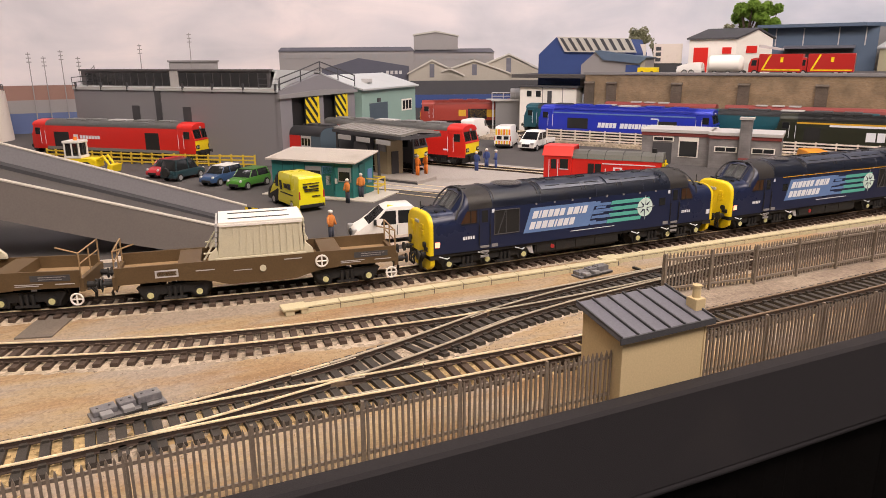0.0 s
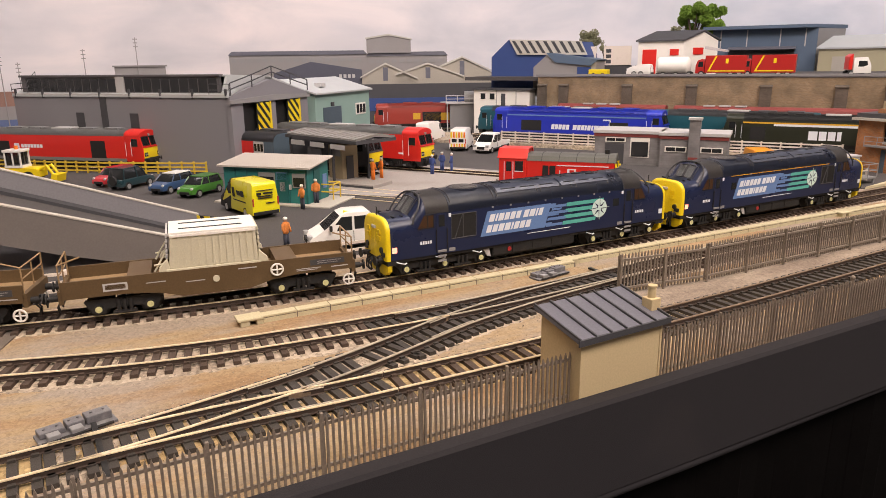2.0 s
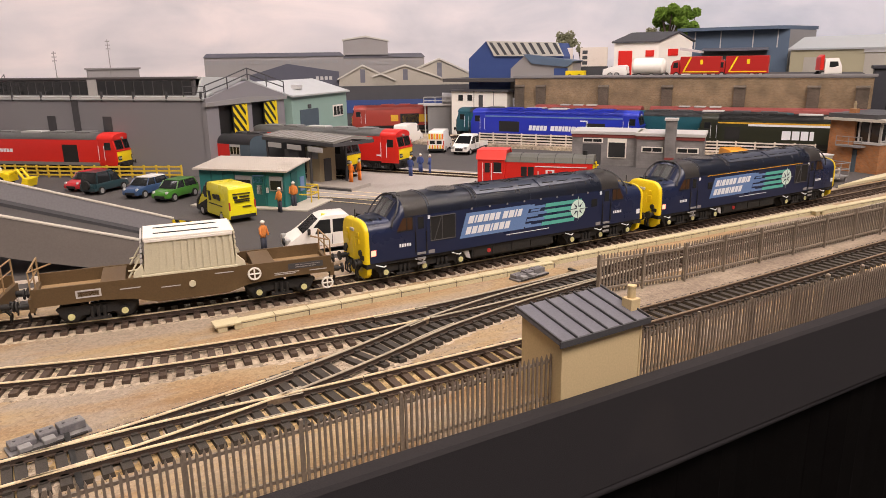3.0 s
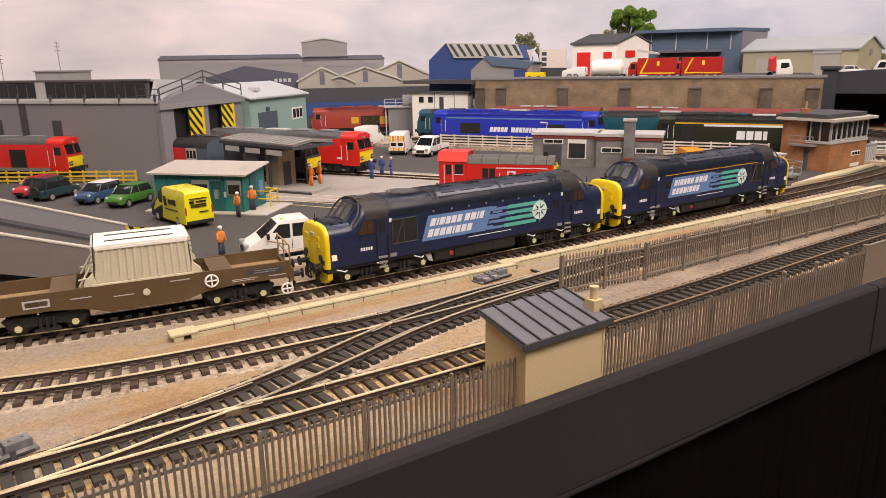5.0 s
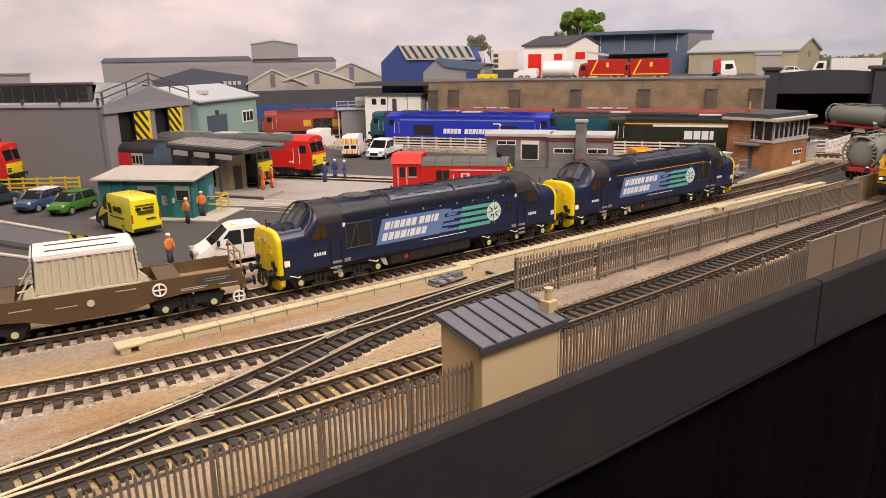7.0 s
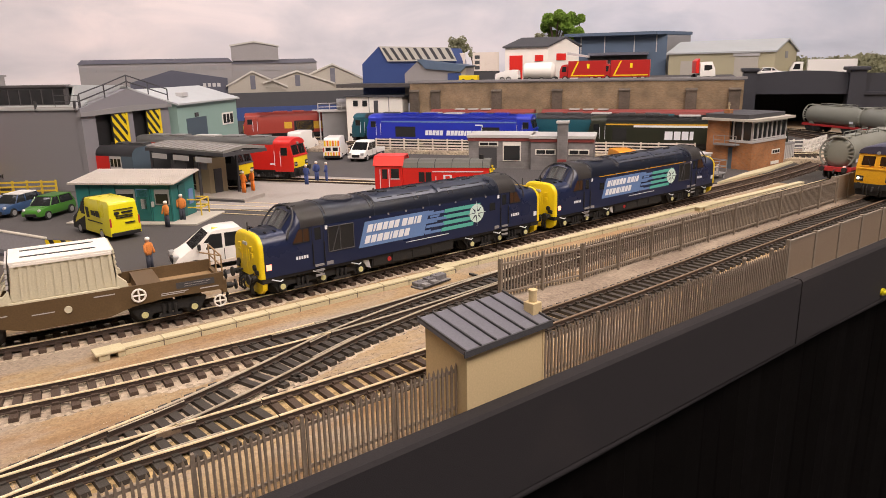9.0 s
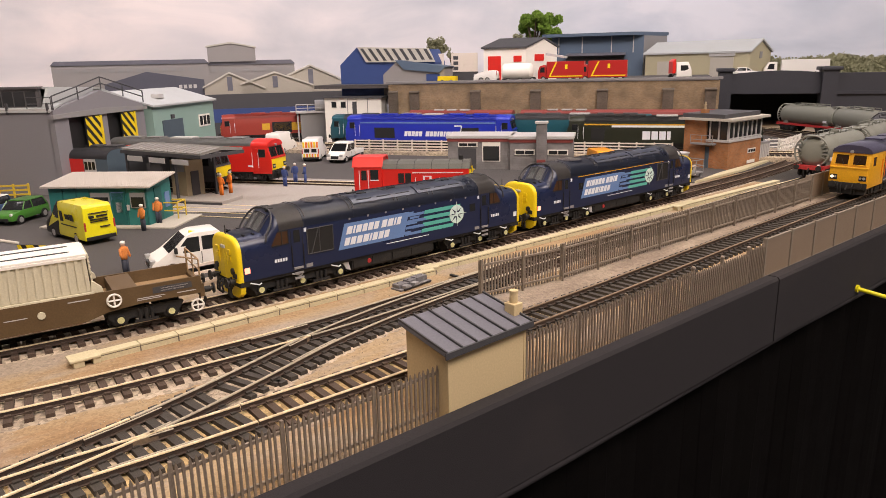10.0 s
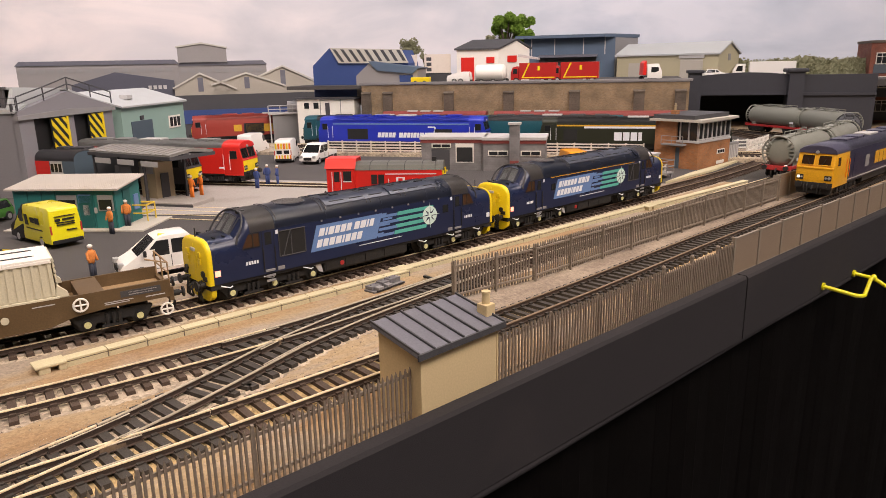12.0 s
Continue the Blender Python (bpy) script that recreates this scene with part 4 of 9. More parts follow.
def class_37(x, y, turn, label, orange_line=False):
    ob = thing("diesel_locomotive", x, y, 0, turn, label, "locomotive", "blue train")
    W, ZB, ZC, ZT = 17.6, ZR + 13.0, ZR + 39.0, ZR + 50.5
    LZ = ZR + 2.8  # datum of the bodyside markings
    NZC, NZT = ZR + 29.5, ZR + 38.5
    # body shell: nose, sloped windscreens, main body, mirrored
    spec = [(-113.0, 16.9, NZC, NZT - 0.4, 0.5), (-110, 17.2, NZC, NZT, 0.5), (-96.6, 17.4, NZC + 0.2, NZT + 0.5, 0.5), (-91.0, W - 0.2, ZC - 3.0, ZT - 4.4, 0.62), (-88.2, W, ZC, ZT - 0.5, 0.72), (-60, W, ZC, ZT, 0.72)]
    spec = spec + [(-a, w, c, t, q) for a, w, c, t, q in spec[::-1]]
    b = bmesh.new()
    loft(b, [section(w, ZB, c, t, px, 7, q) for px, w, c, t, q in spec])
    body = part("body", b, NAVY, ob, "dark navy blue bodyside", smooth=True)
    b = bmesh.new()
    roof_band(b, [-71.5, -60, -30, 0, 30, 60, 71.5], W, ZC, ZT)
    roof = part("roof", b, NAVY_ROOF, ob, "dark satin arched roof", smooth=True)
    for e in (-1, 1):
        b = bmesh.new()
        roof_band(b, [e * 71.9, e * 80, e * 88.0], W, ZC, ZT, 0.24)
        part("cab_roof", b, CAB_ROOF, ob, "brown-grey roof over the cab", smooth=True)
        b = bmesh.new()
        tube(b, [(e * (96.8 - 8.6 * min(1.0, max(0.0, (zz - NZT + 1.5) / (ZT - NZT + 1.5)))), yy, zz) for _, yy, zz in section(W - 0.1, ZC - 9, ZC - 0.8, ZT + 0.3, 0, 9)[1:-1]], 0.6, 6)
        part("cab_rim", b, DARK_GREY, ob, "dark raised rim round the windscreens", smooth=True)
        for px, yy in ((e * 88.5, -5.5), (e * 86.5, 4.5)):
            b = bmesh.new()
            rod(b, (px - e * 4, yy, ZT - 0.3), (px + e * 1, yy, ZT - 0.3), 0.7, 8, 1.1)
            part("air_horn", b, BLACK, ob, smooth=True)
    for px in (-71.7, -36, 8, 48, 71.7):
        b = bmesh.new()
        tube(b, section(W + 0.1, ZC - 1, ZC + 0.2, ZT + 0.22, px)[2:-2], 0.22, 5)
        part("roof_seam", b, NAVY_ROOF, roof)
    b = bmesh.new()
    rod(b, (-52, 0, ZT - 1.6), (-52, 0, ZT + 0.3), 10.5, 28)
    fan = part("fan_ring", b, NAVY_ROOF, roof, smooth=True)
    b = bmesh.new()
    for i in range(-10, 11):
        h = math.sqrt(max(0, 9.6 ** 2 - (i * 0.9) ** 2))
        box(b, -52 + i * 0.9 - 0.22, -h, ZT + 0.25, -52 + i * 0.9 + 0.22, h, ZT + 0.65)
    part("fan_grille", b, STEEL, fan, "bare metal fan grille")
    for s in (-1, 1):
        # long raised panels along the shoulder of the roof, with slots
        arch = [(yy, zz) for _, yy, zz in section(W, ZC, ZC, ZT, 0) if s * yy > 3.0 and s * yy < 16.2]
        arch.sort(key=lambda q: s * q[0])
        for x0, x1 in ((-34, 16), (18, 60)):
            b = bmesh.new()
            prism(b, [(yy * 1.004, zz + 0.75) for yy, zz in arch] + [(yy * 0.99, zz - 0.2) for yy, zz in arch[::-1]], "x", x0, x1)
            hatch = part("roof_hatch", b, NAVY_ROOF, roof, smooth=True)
            for k in range(3):
                xa = x0 + (x1 - x0) * (0.08 + 0.31 * k)
                b = bmesh.new()
                yy, zz = arch[len(arch) // 2]
                box(b, xa, yy - 0.35, zz + 0.3, xa + (x1 - x0) * 0.22, yy + 0.35, zz + 0.98)
                part("slot", b, BLACK, hatch)
    for x0, x1 in ((-70, -38), (-35, -3), (0, 26), (30, 58)):
        for px in (x0, x1):
            b = bmesh.new()
            tube(b, [(px, yy, zz + 0.3) for _, yy, zz in section(W, ZC, ZC + 0.2, ZT + 0.3, 0)[4:-4]], 0.28, 4)
            part("panel_edge", b, CAB_ROOF, roof)
    for px, yy in ((-24, 3), (-20, -3), (6, 0), (44, 3), (52, -3)):
        b = bmesh.new()
        box(b, px - 3, yy - 1.6, ZT - 0.4, px + 3, yy + 1.6, ZT + 0.8, 0.3)
        part("exhaust_port", b, BLACK, roof)
    for px in range(-66, 80, 11):
        for s in (-1, 1):
            b = bmesh.new()
            ball(b, (px, s * 13.5, ZT - 4.4), 0.6, 6)
            part("lifting_eye", b, GREY, roof)
    for e in (-1, 1):
        # yellow nose end and its fittings
        b = bmesh.new()
        loft(b, [section(w, ZB - 0.2, c, t, e * px, 7, 0.5) for px, w, c, t in ((112.0, 17.35, NZC + 0.1, NZT + 0.3), (113.6, 17.3, NZC + 0.1, NZT + 0.2), (114.5, 16.9, NZC - 0.2, NZT - 0.5), (115.0, 16.0, NZC - 0.7, NZT - 1.5))])
        nose = part("nose_end", b, YELLOW, ob, "warning yellow nose end", smooth=True)
        b = bmesh.new()
        prism(b, [(-11, ZR + 2.5), (11, ZR + 2.5), (15.5, ZR + 5.5), (16.2, ZR + 10), (-16.2, ZR + 10), (-15.5, ZR + 5.5)], "x", e * 110.5, e * 113.6, 0.3)
        part("valance", b, YELLOW, ob, "yellow bufferbeam valance")
        b = bmesh.new()
        box(b, e * 106, -16.6, ZR + 9.6, e * 114.0, 16.6, ZR + 13.4, 0.3)
        part("buffer_beam", b, UNDER, ob)
        for s in (-1, 1):
            b = bmesh.new()
            rows = [[(px, s * u, NZT + 0.62 + d) for u, d in ((0.5, 0.0), (5, -0.15), (10, -0.9), (14.6, -3.0))] for px in (e * 109.5, e * 98.5)]
            vs = [[b.verts.new(p) for p in r] for r in rows]
            for i in range(3):
                b.faces.new((vs[0][i], vs[0][i + 1], vs[1][i + 1], vs[1][i]))
            bmesh.ops.solidify(b, geom=b.faces[:], thickness=0.25)
            lid = part("nose_hatch", b, NAVY_ROOF, ob, "dark satin nose hatch", smooth=True)
            for px in (101, 107):
                b = bmesh.new()
                box(b, e * px - 0.5, s * 8.5, NZT - 0.4, e * px + 0.5, s * 11.5, NZT + 0.5)
                part("hinge", b, BLACK, lid)
        b = bmesh.new()
        box(b, e * 114.6, -0.35, ZR + 14, e * 115.2, 0.35, NZT - 3)
        part("door_seam", b, YELLOW, nose)
        for s in (-1, 1):
            b = bmesh.new()
            tube(b, [(e * 115.6, s * 5, ZR + 22), (e * 115.6, s * 5, ZR + 29)], 0.35, 6)
            part("grab_handle", b, YELLOW, nose)
            b = bmesh.new()
            box(b, e * 114.6, s * 13 - 2.4, ZR + 15.2, e * 115.7, s * 13 + 2.4, ZR + 18, 0.3)
            part("lamp_cluster", b, BLACK, nose)
            b = bmesh.new()
            tube(b, [(e * 114.8, s * 8, ZR + 14.5), (e * 116.6, s * 8, ZR + 14.2), (e * 116.8, s * 8.3, ZR + 8)], 0.7, 6)
            part("jumper_cable", b, UNDER, nose)
        for yy, zz in ((-8, 26), (8, 26), (-8, 30), (8, 30)):
            b = bmesh.new()
            box(b, e * 115, yy - 1.8, ZR + zz - 1.4, e * 115.9, yy + 1.8, ZR + zz + 1.4, 0.2)
            part("hinge_plate", b, YELLOW, nose)
        for yy in (-11, 11):
            b = bmesh.new()
            rod(b, (e * 114.5, yy, ZR + 19), (e * 116.0, yy, ZR + 19), 1.9, 14)
            part("marker_lamp", b, LAMP_ON if e > 0 else BLACK, nose, smooth=True)
        b = bmesh.new()
        box(b, e * 114.6, -2.6, ZR + 31, e * 116.0, 2.6, ZR + 33, 0.4)
        part("headlamp", b, LIGHT_GREY, nose)
        b = bmesh.new()
        rod(b, (e * 113, 0, NZT), (e * 113, 0, NZT + 5.5), 0.35, 6)
        part("lamp_iron", b, BLACK, nose)
        buffers(ob, e * 114, e)
        for yy in (-9, -6.5, 6, 9):
            b = bmesh.new()
            tube(b, [(e * 114, yy, ZR + 11), (e * 117, yy, ZR + 9), (e * 117.2, yy * 1.05, ZR + 4.5), (e * 115.5, yy * 0.9, ZR + 2.5)], 0.65)
            part("brake_pipe", b, UNDER, ob)
        # windscreens under the arched rim: two front panes and two at the corners
        def arch_z(u):
            return ZC + (ZT - ZC) * math.sqrt(max(0.0, 1 - (abs(u) / W) ** 2.4))
        for s in (-1, 1):
            for u0, u1, back, material in ((0.7, 8.0, 0.0, PANE_GREY), (9.0, 14.8, 1.6, AMBER_GLASS)):
                x0, x1 = e * (97.3 - 0.3 * back), e * (90.3 - 0.5 * back)
                q = [(x0, s * u0, NZT + 0.9 - 0.012 * u0 * u0), (x0 - e * back, s * u1, NZT + 0.9 - 0.012 * u1 * u1), (x1 - e * back * 0.5, s * (u1 - 0.9), arch_z(u1) - 2.0), (x1, s * u0, arch_z(u0) - 2.0)]
                b = bmesh.new()
                b.faces.new([b.verts.new(p) for p in q])
                bmesh.ops.solidify(b, geom=b.faces[:], thickness=0.4)
                part("windscreen", b, material, ob, "glossy windscreen pane")
                b = bmesh.new()
                ring = [Vector(p) + Vector((e * 0.1, 0, 0.05)) for p in q]
                tube(b, ring + ring[:1], 0.45, 6)
                part("screen_surround", b, DARK_GREY, ob, "dark rubber windscreen surround")
        both(ob, "cab_window", [(e * 82.8, ZR + 30.8), (e * 93.6, ZR + 30.8), (e * 89.2, ZR + 38.6), (e * 82.8, ZR + 38.6)], W - 0.02, AMBER_GLASS, "amber-brown cab side window")
        both(ob, "cab_window_bar", rect(e * 86.4, ZR + 31, e * 87.0, ZR + 38.5), W + 0.15, BLACK)
        for x0, x1, z0, z1 in ((82.3, 93.4, 30.4, 31.0), (82.3, 89.2, 38.4, 39.0), (82.2, 82.8, 30.4, 39.0)):
            both(ob, "window_frame", rect(e * x0, ZR + z0, e * x1, ZR + z1), W - 0.02, BLACK, thick=0.3)
        both(ob, "cab_door", rect(e * 73.3, ZR + 14.2, e * 80.4, ZR + 39), W - 0.12, NAVY)
        for dx in (72.9, 80.6):
            both(ob, "door_gap", rect(e * dx, ZR + 14, e * (dx + 0.45), ZR + 39), W - 0.1, BLACK)
            for s in (-1, 1):
                b = bmesh.new()
                tube(b, [(e * (dx + 0.2), s * (W + 0.7), ZR + 16), (e * (dx + 0.2), s * (W + 0.7), ZR + 29)], 0.3, 5)
                part("handrail", b, BLACK, ob)
        both(ob, "door_window", rect(e * 74.8, ZR + 30.6, e * 79, ZR + 38), W + 0.02, DARK_GLASS)
        for z0 in (8.0, 11.0, 14.2):
            both(ob, "step", rect(e * 74.0, ZR + z0, e * 80.0, ZR + z0 + 1.3), W + 0.12, GREY, "grey footstep", thick=0.7)
        for k in range(5):
            both(ob, "number_bar", rect(e * 88 - 4.0 + k * 1.7, ZR + 20.6, e * 88 - 2.8 + k * 1.7, ZR + 22.6), W - 0.12, LETTER, thick=0.16)
        both(ob, "data_panel", rect(e * 69.5 - 2.2, ZR + 13.8, e * 69.5 + 2.2, ZR + 16), W + 0.02, GREY)
        both(ob, "tail_lamp", rect(e * 109.4 - 1.6, ZR + 17.6, e * 109.4 + 1.6, ZR + 21.0), 17.3, TAIL_ON if e < 0 else LETTER, "pale lit lamp panel", thick=0.3)
        both(ob, "warning_flash", rect(e * 77.4, ZR + 39.4, e * 79.4, ZR + 41.8), W - 0.7, LETTER, thick=0.4)
        both(ob, "warning_flash", rect(e * 71.0 - 0.9, ZR + 36.0, e * 71.0 + 0.9, ZR + 38.4), W + 0.05, LETTER)
        bogie(ob, e * 74, (-27, 0, 27), 14.2, 7.4, AXLEBOX_Y)
        for s in (-1, 1):
            for dx in (-27, 0, 27):
                b = bmesh.new()
                tube(b, [(e * 74 + dx - 7, s * 16.6, ZR + 11.5), (e * 74 + dx - 1.5, s * 16.8, ZR + 9.5), (e * 74 + dx, s * 16.8, ZR + 10.2)], 0.42, 5)
                part("sand_pipe", b, LETTER, ob, "white painted pipe")
    # bodyside grilles, panels and livery; one engine faces the other way, grille last
    LX, GX, BX = (-9.5, 52.5, -61.0) if orange_line else (0.0, -70.0, 62.5)
    both(ob, "radiator_grille", rect(GX, LZ + 19, GX + 18, LZ + 34.4), W - 0.05, BLACK, "dark radiator grille")
    for s in (-1, 1):
        for p0, p1 in (((0, 19), (0, 34.4)), ((18, 19), (18, 34.4)), ((8.4, 19), (8.4, 34.4)), ((2.5, 19), (8, 34.4)), ((0, 19), (18, 19)), ((0, 34.4), (18, 34.4))):
            b = bmesh.new()
            tube(b, [(GX + p0[0], s * (W + 0.3), LZ + p0[1]), (GX + p1[0], s * (W + 0.3), LZ + p1[1])], 0.32, 5)
            part("grille_bar", b, DARK_GREY, ob)
    both(ob, "body_window", rect(BX, LZ + 25.2, BX + 5.4, LZ + 30.6), W, DARK_GLASS)
    both(ob, "livery_panel", rect(LX - 48.5, LZ + 17.2, LX + 2.5, LZ + 33.4, 5.2), W, SKYBLUE, "pale blue slanted livery panel", thick=0.12)
    for x0, x1, z0, z1 in ((5, 11, 31.0, 33.0), (8, 16, 28.2, 29.6), (2, 14, 24.6, 26.2), (10, 20, 21.4, 23.0), (0.5, 8, 18.2, 20.2), (12, 22, 25.6, 27.0)):
        both(ob, "livery_dash", rect(LX + x0, LZ + z0, LX + x1, LZ + z1, 0.6), W + 0.01, SKYBLUE, thick=0.12)
    for i, z0 in enumerate((29.8, 25.6, 21.4, 17.2)):
        both(ob, "livery_stripe", rect(LX + 20.5 - i * 1.0, LZ + z0, LX + 53 - i * 2.2, LZ + z0 + 2.5, 0.7), W, MINT, "mint green livery stripe", thick=0.12)
        both(ob, "livery_stripe", rect(LX + 6.5 - i * 1.0, LZ + z0 + 0.2, LX + 20.2 - i * 1.0, LZ + z0 + 2.0, 0.6), W, SKYBLUE, thick=0.1)
    # two rows of slanted white blocks in place of the operator's name
    for z0, x0, widths in ((26.4, -33.5, (3.2, 1.1, 3.2, 2.8, 3.0, 2.8, 0, 3.2, 3.4, 1.1, 2.6)), (19.4, -35.5, (3.0, 3.0, 3.2, 3.4, 1.1, 3.0, 3.0, 3.0))):
        px = LX + x0 - 9.0
        for wd in widths:
            if wd == 0:
                px += 1.6
                continue
            both(ob, "name_block", rect(px, LZ + z0, px + wd * 1.2, LZ + z0 + 4.8, 1.6), W + 0.15, LETTER, thick=0.16)
            px += wd * 1.2 + 1.0
    both(ob, "web_bar", rect(LX - 12, LZ + 14.6, LX + 24, LZ + 15.0, 0.3), W + 0.02, LETTER, "thin white line of small writing drawn as a bar")
    for s in (-1, 1):
        b = bmesh.new()
        rod(b, (LX + 50, s * W, LZ + 25.4), (LX + 50, s * (W + 0.22), LZ + 25.4), 6.6, 32)
        disc = part("compass_disc", b, PALE_MINT, ob, "pale mint round emblem")
        b = bmesh.new()
        ring = []
        for i in range(16):
            r = (9.6 if i % 4 == 0 else 6.2) if i % 2 == 0 else 1.9
            a = math.pi * i / 8 + math.pi / 2
            ring.append((LX + 50 + r * math.cos(a), LZ + 25.4 + r * math.sin(a)))
        prism(b, ring, "y", s * (W + 0.2), s * (W + 0.32))
        part("compass_star", b, NAVY, disc)
        b = bmesh.new()
        for i in range(4):
            a = math.pi * i / 2 + math.pi / 2
            ca, sa = math.cos(a), math.sin(a)
            prism(b, [(LX + 50 + 9.2 * ca, LZ + 25.4 + 9.2 * sa), (LX + 50 - 1.5 * sa, LZ + 25.4 + 1.5 * ca), (LX + 50, LZ + 25.4), ], "y", s * (W + 0.3), s * (W + 0.4))
        part("star_ray", b, PALE_MINT, disc)
    if orange_line:
        both(ob, "cantrail_line", rect(-62, LZ + 35.7, 62, LZ + 36.2), W + 0.05, GB_ORANGE, "thin orange cantrail line", thick=0.2)
    for px in range(-40, 60, 14):
        both(ob, "cantrail_clip", rect(px, LZ + 35.4, px + 1.2, LZ + 36.6), W + 0.02, GREY, thick=0.35)
    # underframe: sill, fuel tank, battery boxes
    b = bmesh.new()
    box(b, -108, -16.4, ZR + 11, 108, 16.4, ZR + 13.2)
    part("sill", b, UNDER, ob)
    b = bmesh.new()
    prism(b, [(-15.5, ZR + 11.5), (-15.5, ZR + 5.5), (-12, ZR + 3.2), (12, ZR + 3.2), (15.5, ZR + 5.5), (15.5, ZR + 11.5)], "x", -38, 30, 0.4)
    tank = part("fuel_tank", b, UNDER, ob)
    for x0, x1 in ((-37, -24), (-22, -8), (-6, 8), (10, 28)):
        both(tank, "tank_panel", rect(x0, ZR + 5.8, x1, ZR + 11.2), 15.5, UNDER, thick=0.5)
    for s in (-1, 1):
        b = bmesh.new()
        rod(b, (-25, s * 16.0, ZR + 8.6), (-25, s * 16.5, ZR + 8.6), 1.5, 12)
        part("filler_cap", b, BUFFER_BEAM, tank, "dull red filler cap")
    for s in (-1, 1):
        b = bmesh.new()
        prism(b, [(-46, ZR + 13), (-41, ZR + 13), (-39, ZR + 5), (-42, ZR + 6)], "y", s * 14, s * 15.4)
        part("guard_plate", b, LIGHT_GREY, ob, "pale grey slanted guard plate")
    return ob


class_37(-3, MAIN_Y, 0, "navy diesel locomotive with yellow nose and mint green stripes")
class_37(243.5, MAIN_Y + 0.3, 0.1, "navy diesel locomotive with yellow nose, thin orange cantrail line", orange_line=True)


# ---- flask wagons ----
def spoked(parent, x, y, z, r, s):
    b = bmesh.new()
    ring = [(x + r * math.cos(2 * math.pi * i / 18), y, z + r * math.sin(2 * math.pi * i / 18)) for i in range(19)]
    tube(b, ring, 0.55, 6)
    tube(b, [(x - r, y, z), (x + r, y, z)], 0.5, 5)
    tube(b, [(x, y, z - r), (x, y, z + r)], 0.5, 5)
    return part("handwheel", b, WHITE, parent, "white spoked brake handwheel")


def flask_wagon(x, y, turn, label):
    ob = thing("flask_wagon", x, y, 0, turn, label, "wagon", "flask wagons")
    W = 16.5
    for s in (-1, 1):
        b = bmesh.new()
        prism(b, [(-77, 17.5), (-77, 27), (77, 27), (77, 17.5), (46, 17.5), (30, 16.0), (18, 12.5), (-18, 12.5), (-30, 16.0), (-46, 17.5)], "y", s * W, s * (W - 1.3))
        side = part("side_frame", b, WAGON_BROWN, ob)
        for x0, x1, z0, z1, m in ((52, 72, 21.6, 25.0, DARK_GREY), (56, 70, 23.6, 24.1, LIGHT_GREY), (56, 68, 22.4, 22.9, LIGHT_GREY), (44, 58, 20.0, 20.4, LIGHT_GREY), (44, 56, 19.1, 19.5, LIGHT_GREY), (64, 74, 19.6, 20.1, LIGHT_GREY), (-57, -45, 19.8, 24.0, LIGHT_GREY), (-56, -46, 20.6, 23.2, WAGON_BROWN), (-36, -26, 21.8, 22.3, LIGHT_GREY), (12, 22, 24.2, 24.7, LIGHT_GREY), (-16, -6, 20.2, 20.6, LIGHT_GREY)):
            b = bmesh.new()
            prism(b, rect(x0, z0, x1, z1), "y", s * W, s * (W + 0.15))
            part("stencil_bar", b, m, side, "small stencilled writing drawn as a bar")
        b = bmesh.new()
        rod(b, (0, s * W, 20.5), (0, s * (W + 0.8), 20.5), 1.8, 14)
        part("jacking_point", b, FLASK_CREAM, side)
        spoked(ob, 33, s * (W + 0.9), 21.8, 3.3, s)
        spoked(ob, 74, s * (W + 0.2), 11.0, 3.1, s)
    b = bmesh.new()
    box(b, -76, -W + 1.3, 17.6, 76, W - 1.3, 20.2)
    part("deck", b, WAGON_TAN, ob, "dusty tan deck floor")
    for e in (-1, 1):
        b = bmesh.new()
        box(b, e * 76.0, -W, 15, e * 78.5, W, 22.5, 0.3)
        part("headstock", b, WAGON_BROWN, ob)
        b = bmesh.new()
        box(b, e * 33, -W + 1.4, 20.2, e * 45, W - 1.4, 26.6)
        step = part("deck_step", b, WAGON_BROWN, ob)
        b = bmesh.new()
        tube(b, [(e * 77, -15, 22), (e * 77, -15, 36), (e * 66, -15, 39.5)], 0.45, 6)
        tube(b, [(e * 77, 15, 22), (e * 77, 15, 36), (e * 77, -15, 36)], 0.45, 6)
        tube(b, [(e * 77, 0, 22), (e * 77, 0, 36)], 0.45, 6)
        tube(b, [(e * 77, -15, 30), (e * 77, 15, 30)], 0.4, 6)
        part("end_handrail", b, WAGON_TAN, ob, "tan tubular end handrail")
        buffers(ob, e * 78.5, e, z=17.5)
        # two axle bogie
        bogie(ob, e * 47.8, (-12.75, 12.75), 13.2, 6.0, AXLEBOX_Y, frame_z=(9.0, 15.0))
    # ribbed flask cover
    prof = [(-24.0, 26.2), (23.6, 26.2), (23.0, 47.0), (-21.5, 47.0)]
    b = bmesh.new()
    prism(b, prof, "y", -15.2, 15.2, 0.5)
    cover = part("flask_cover", b, FLASK_CREAM, ob, "cream ribbed flask cover")
    for s in (-1, 1):
        for i in range(13):
            f = -1 + 2 * i / 12
            b = bmesh.new()
            prism(b, [(f * 22.2 - 0.65, 28.5), (f * 22.2 + 0.65, 28.5), (f * 21.4 + 1.2, 45.6), (f * 21.4 - 0.1, 45.6)], "y", s * 15.1, s * 16.0)
            part("rib", b, FLASK_CREAM, cover)
        b = bmesh.new()
        box(b, -25.0, s * 15.0, 25.6, 24.6, s * 16.4, 28.0, 0.3)
        part("base_rail", b, FLASK_CREAM, cover)
        b = bmesh.new()
        box(b, -21.8, s * 15.0, 45.4, 23.2, s * 16.2, 46.9, 0.2)
        part("top_rail", b, WHITE, cover)
        b = bmesh.new()
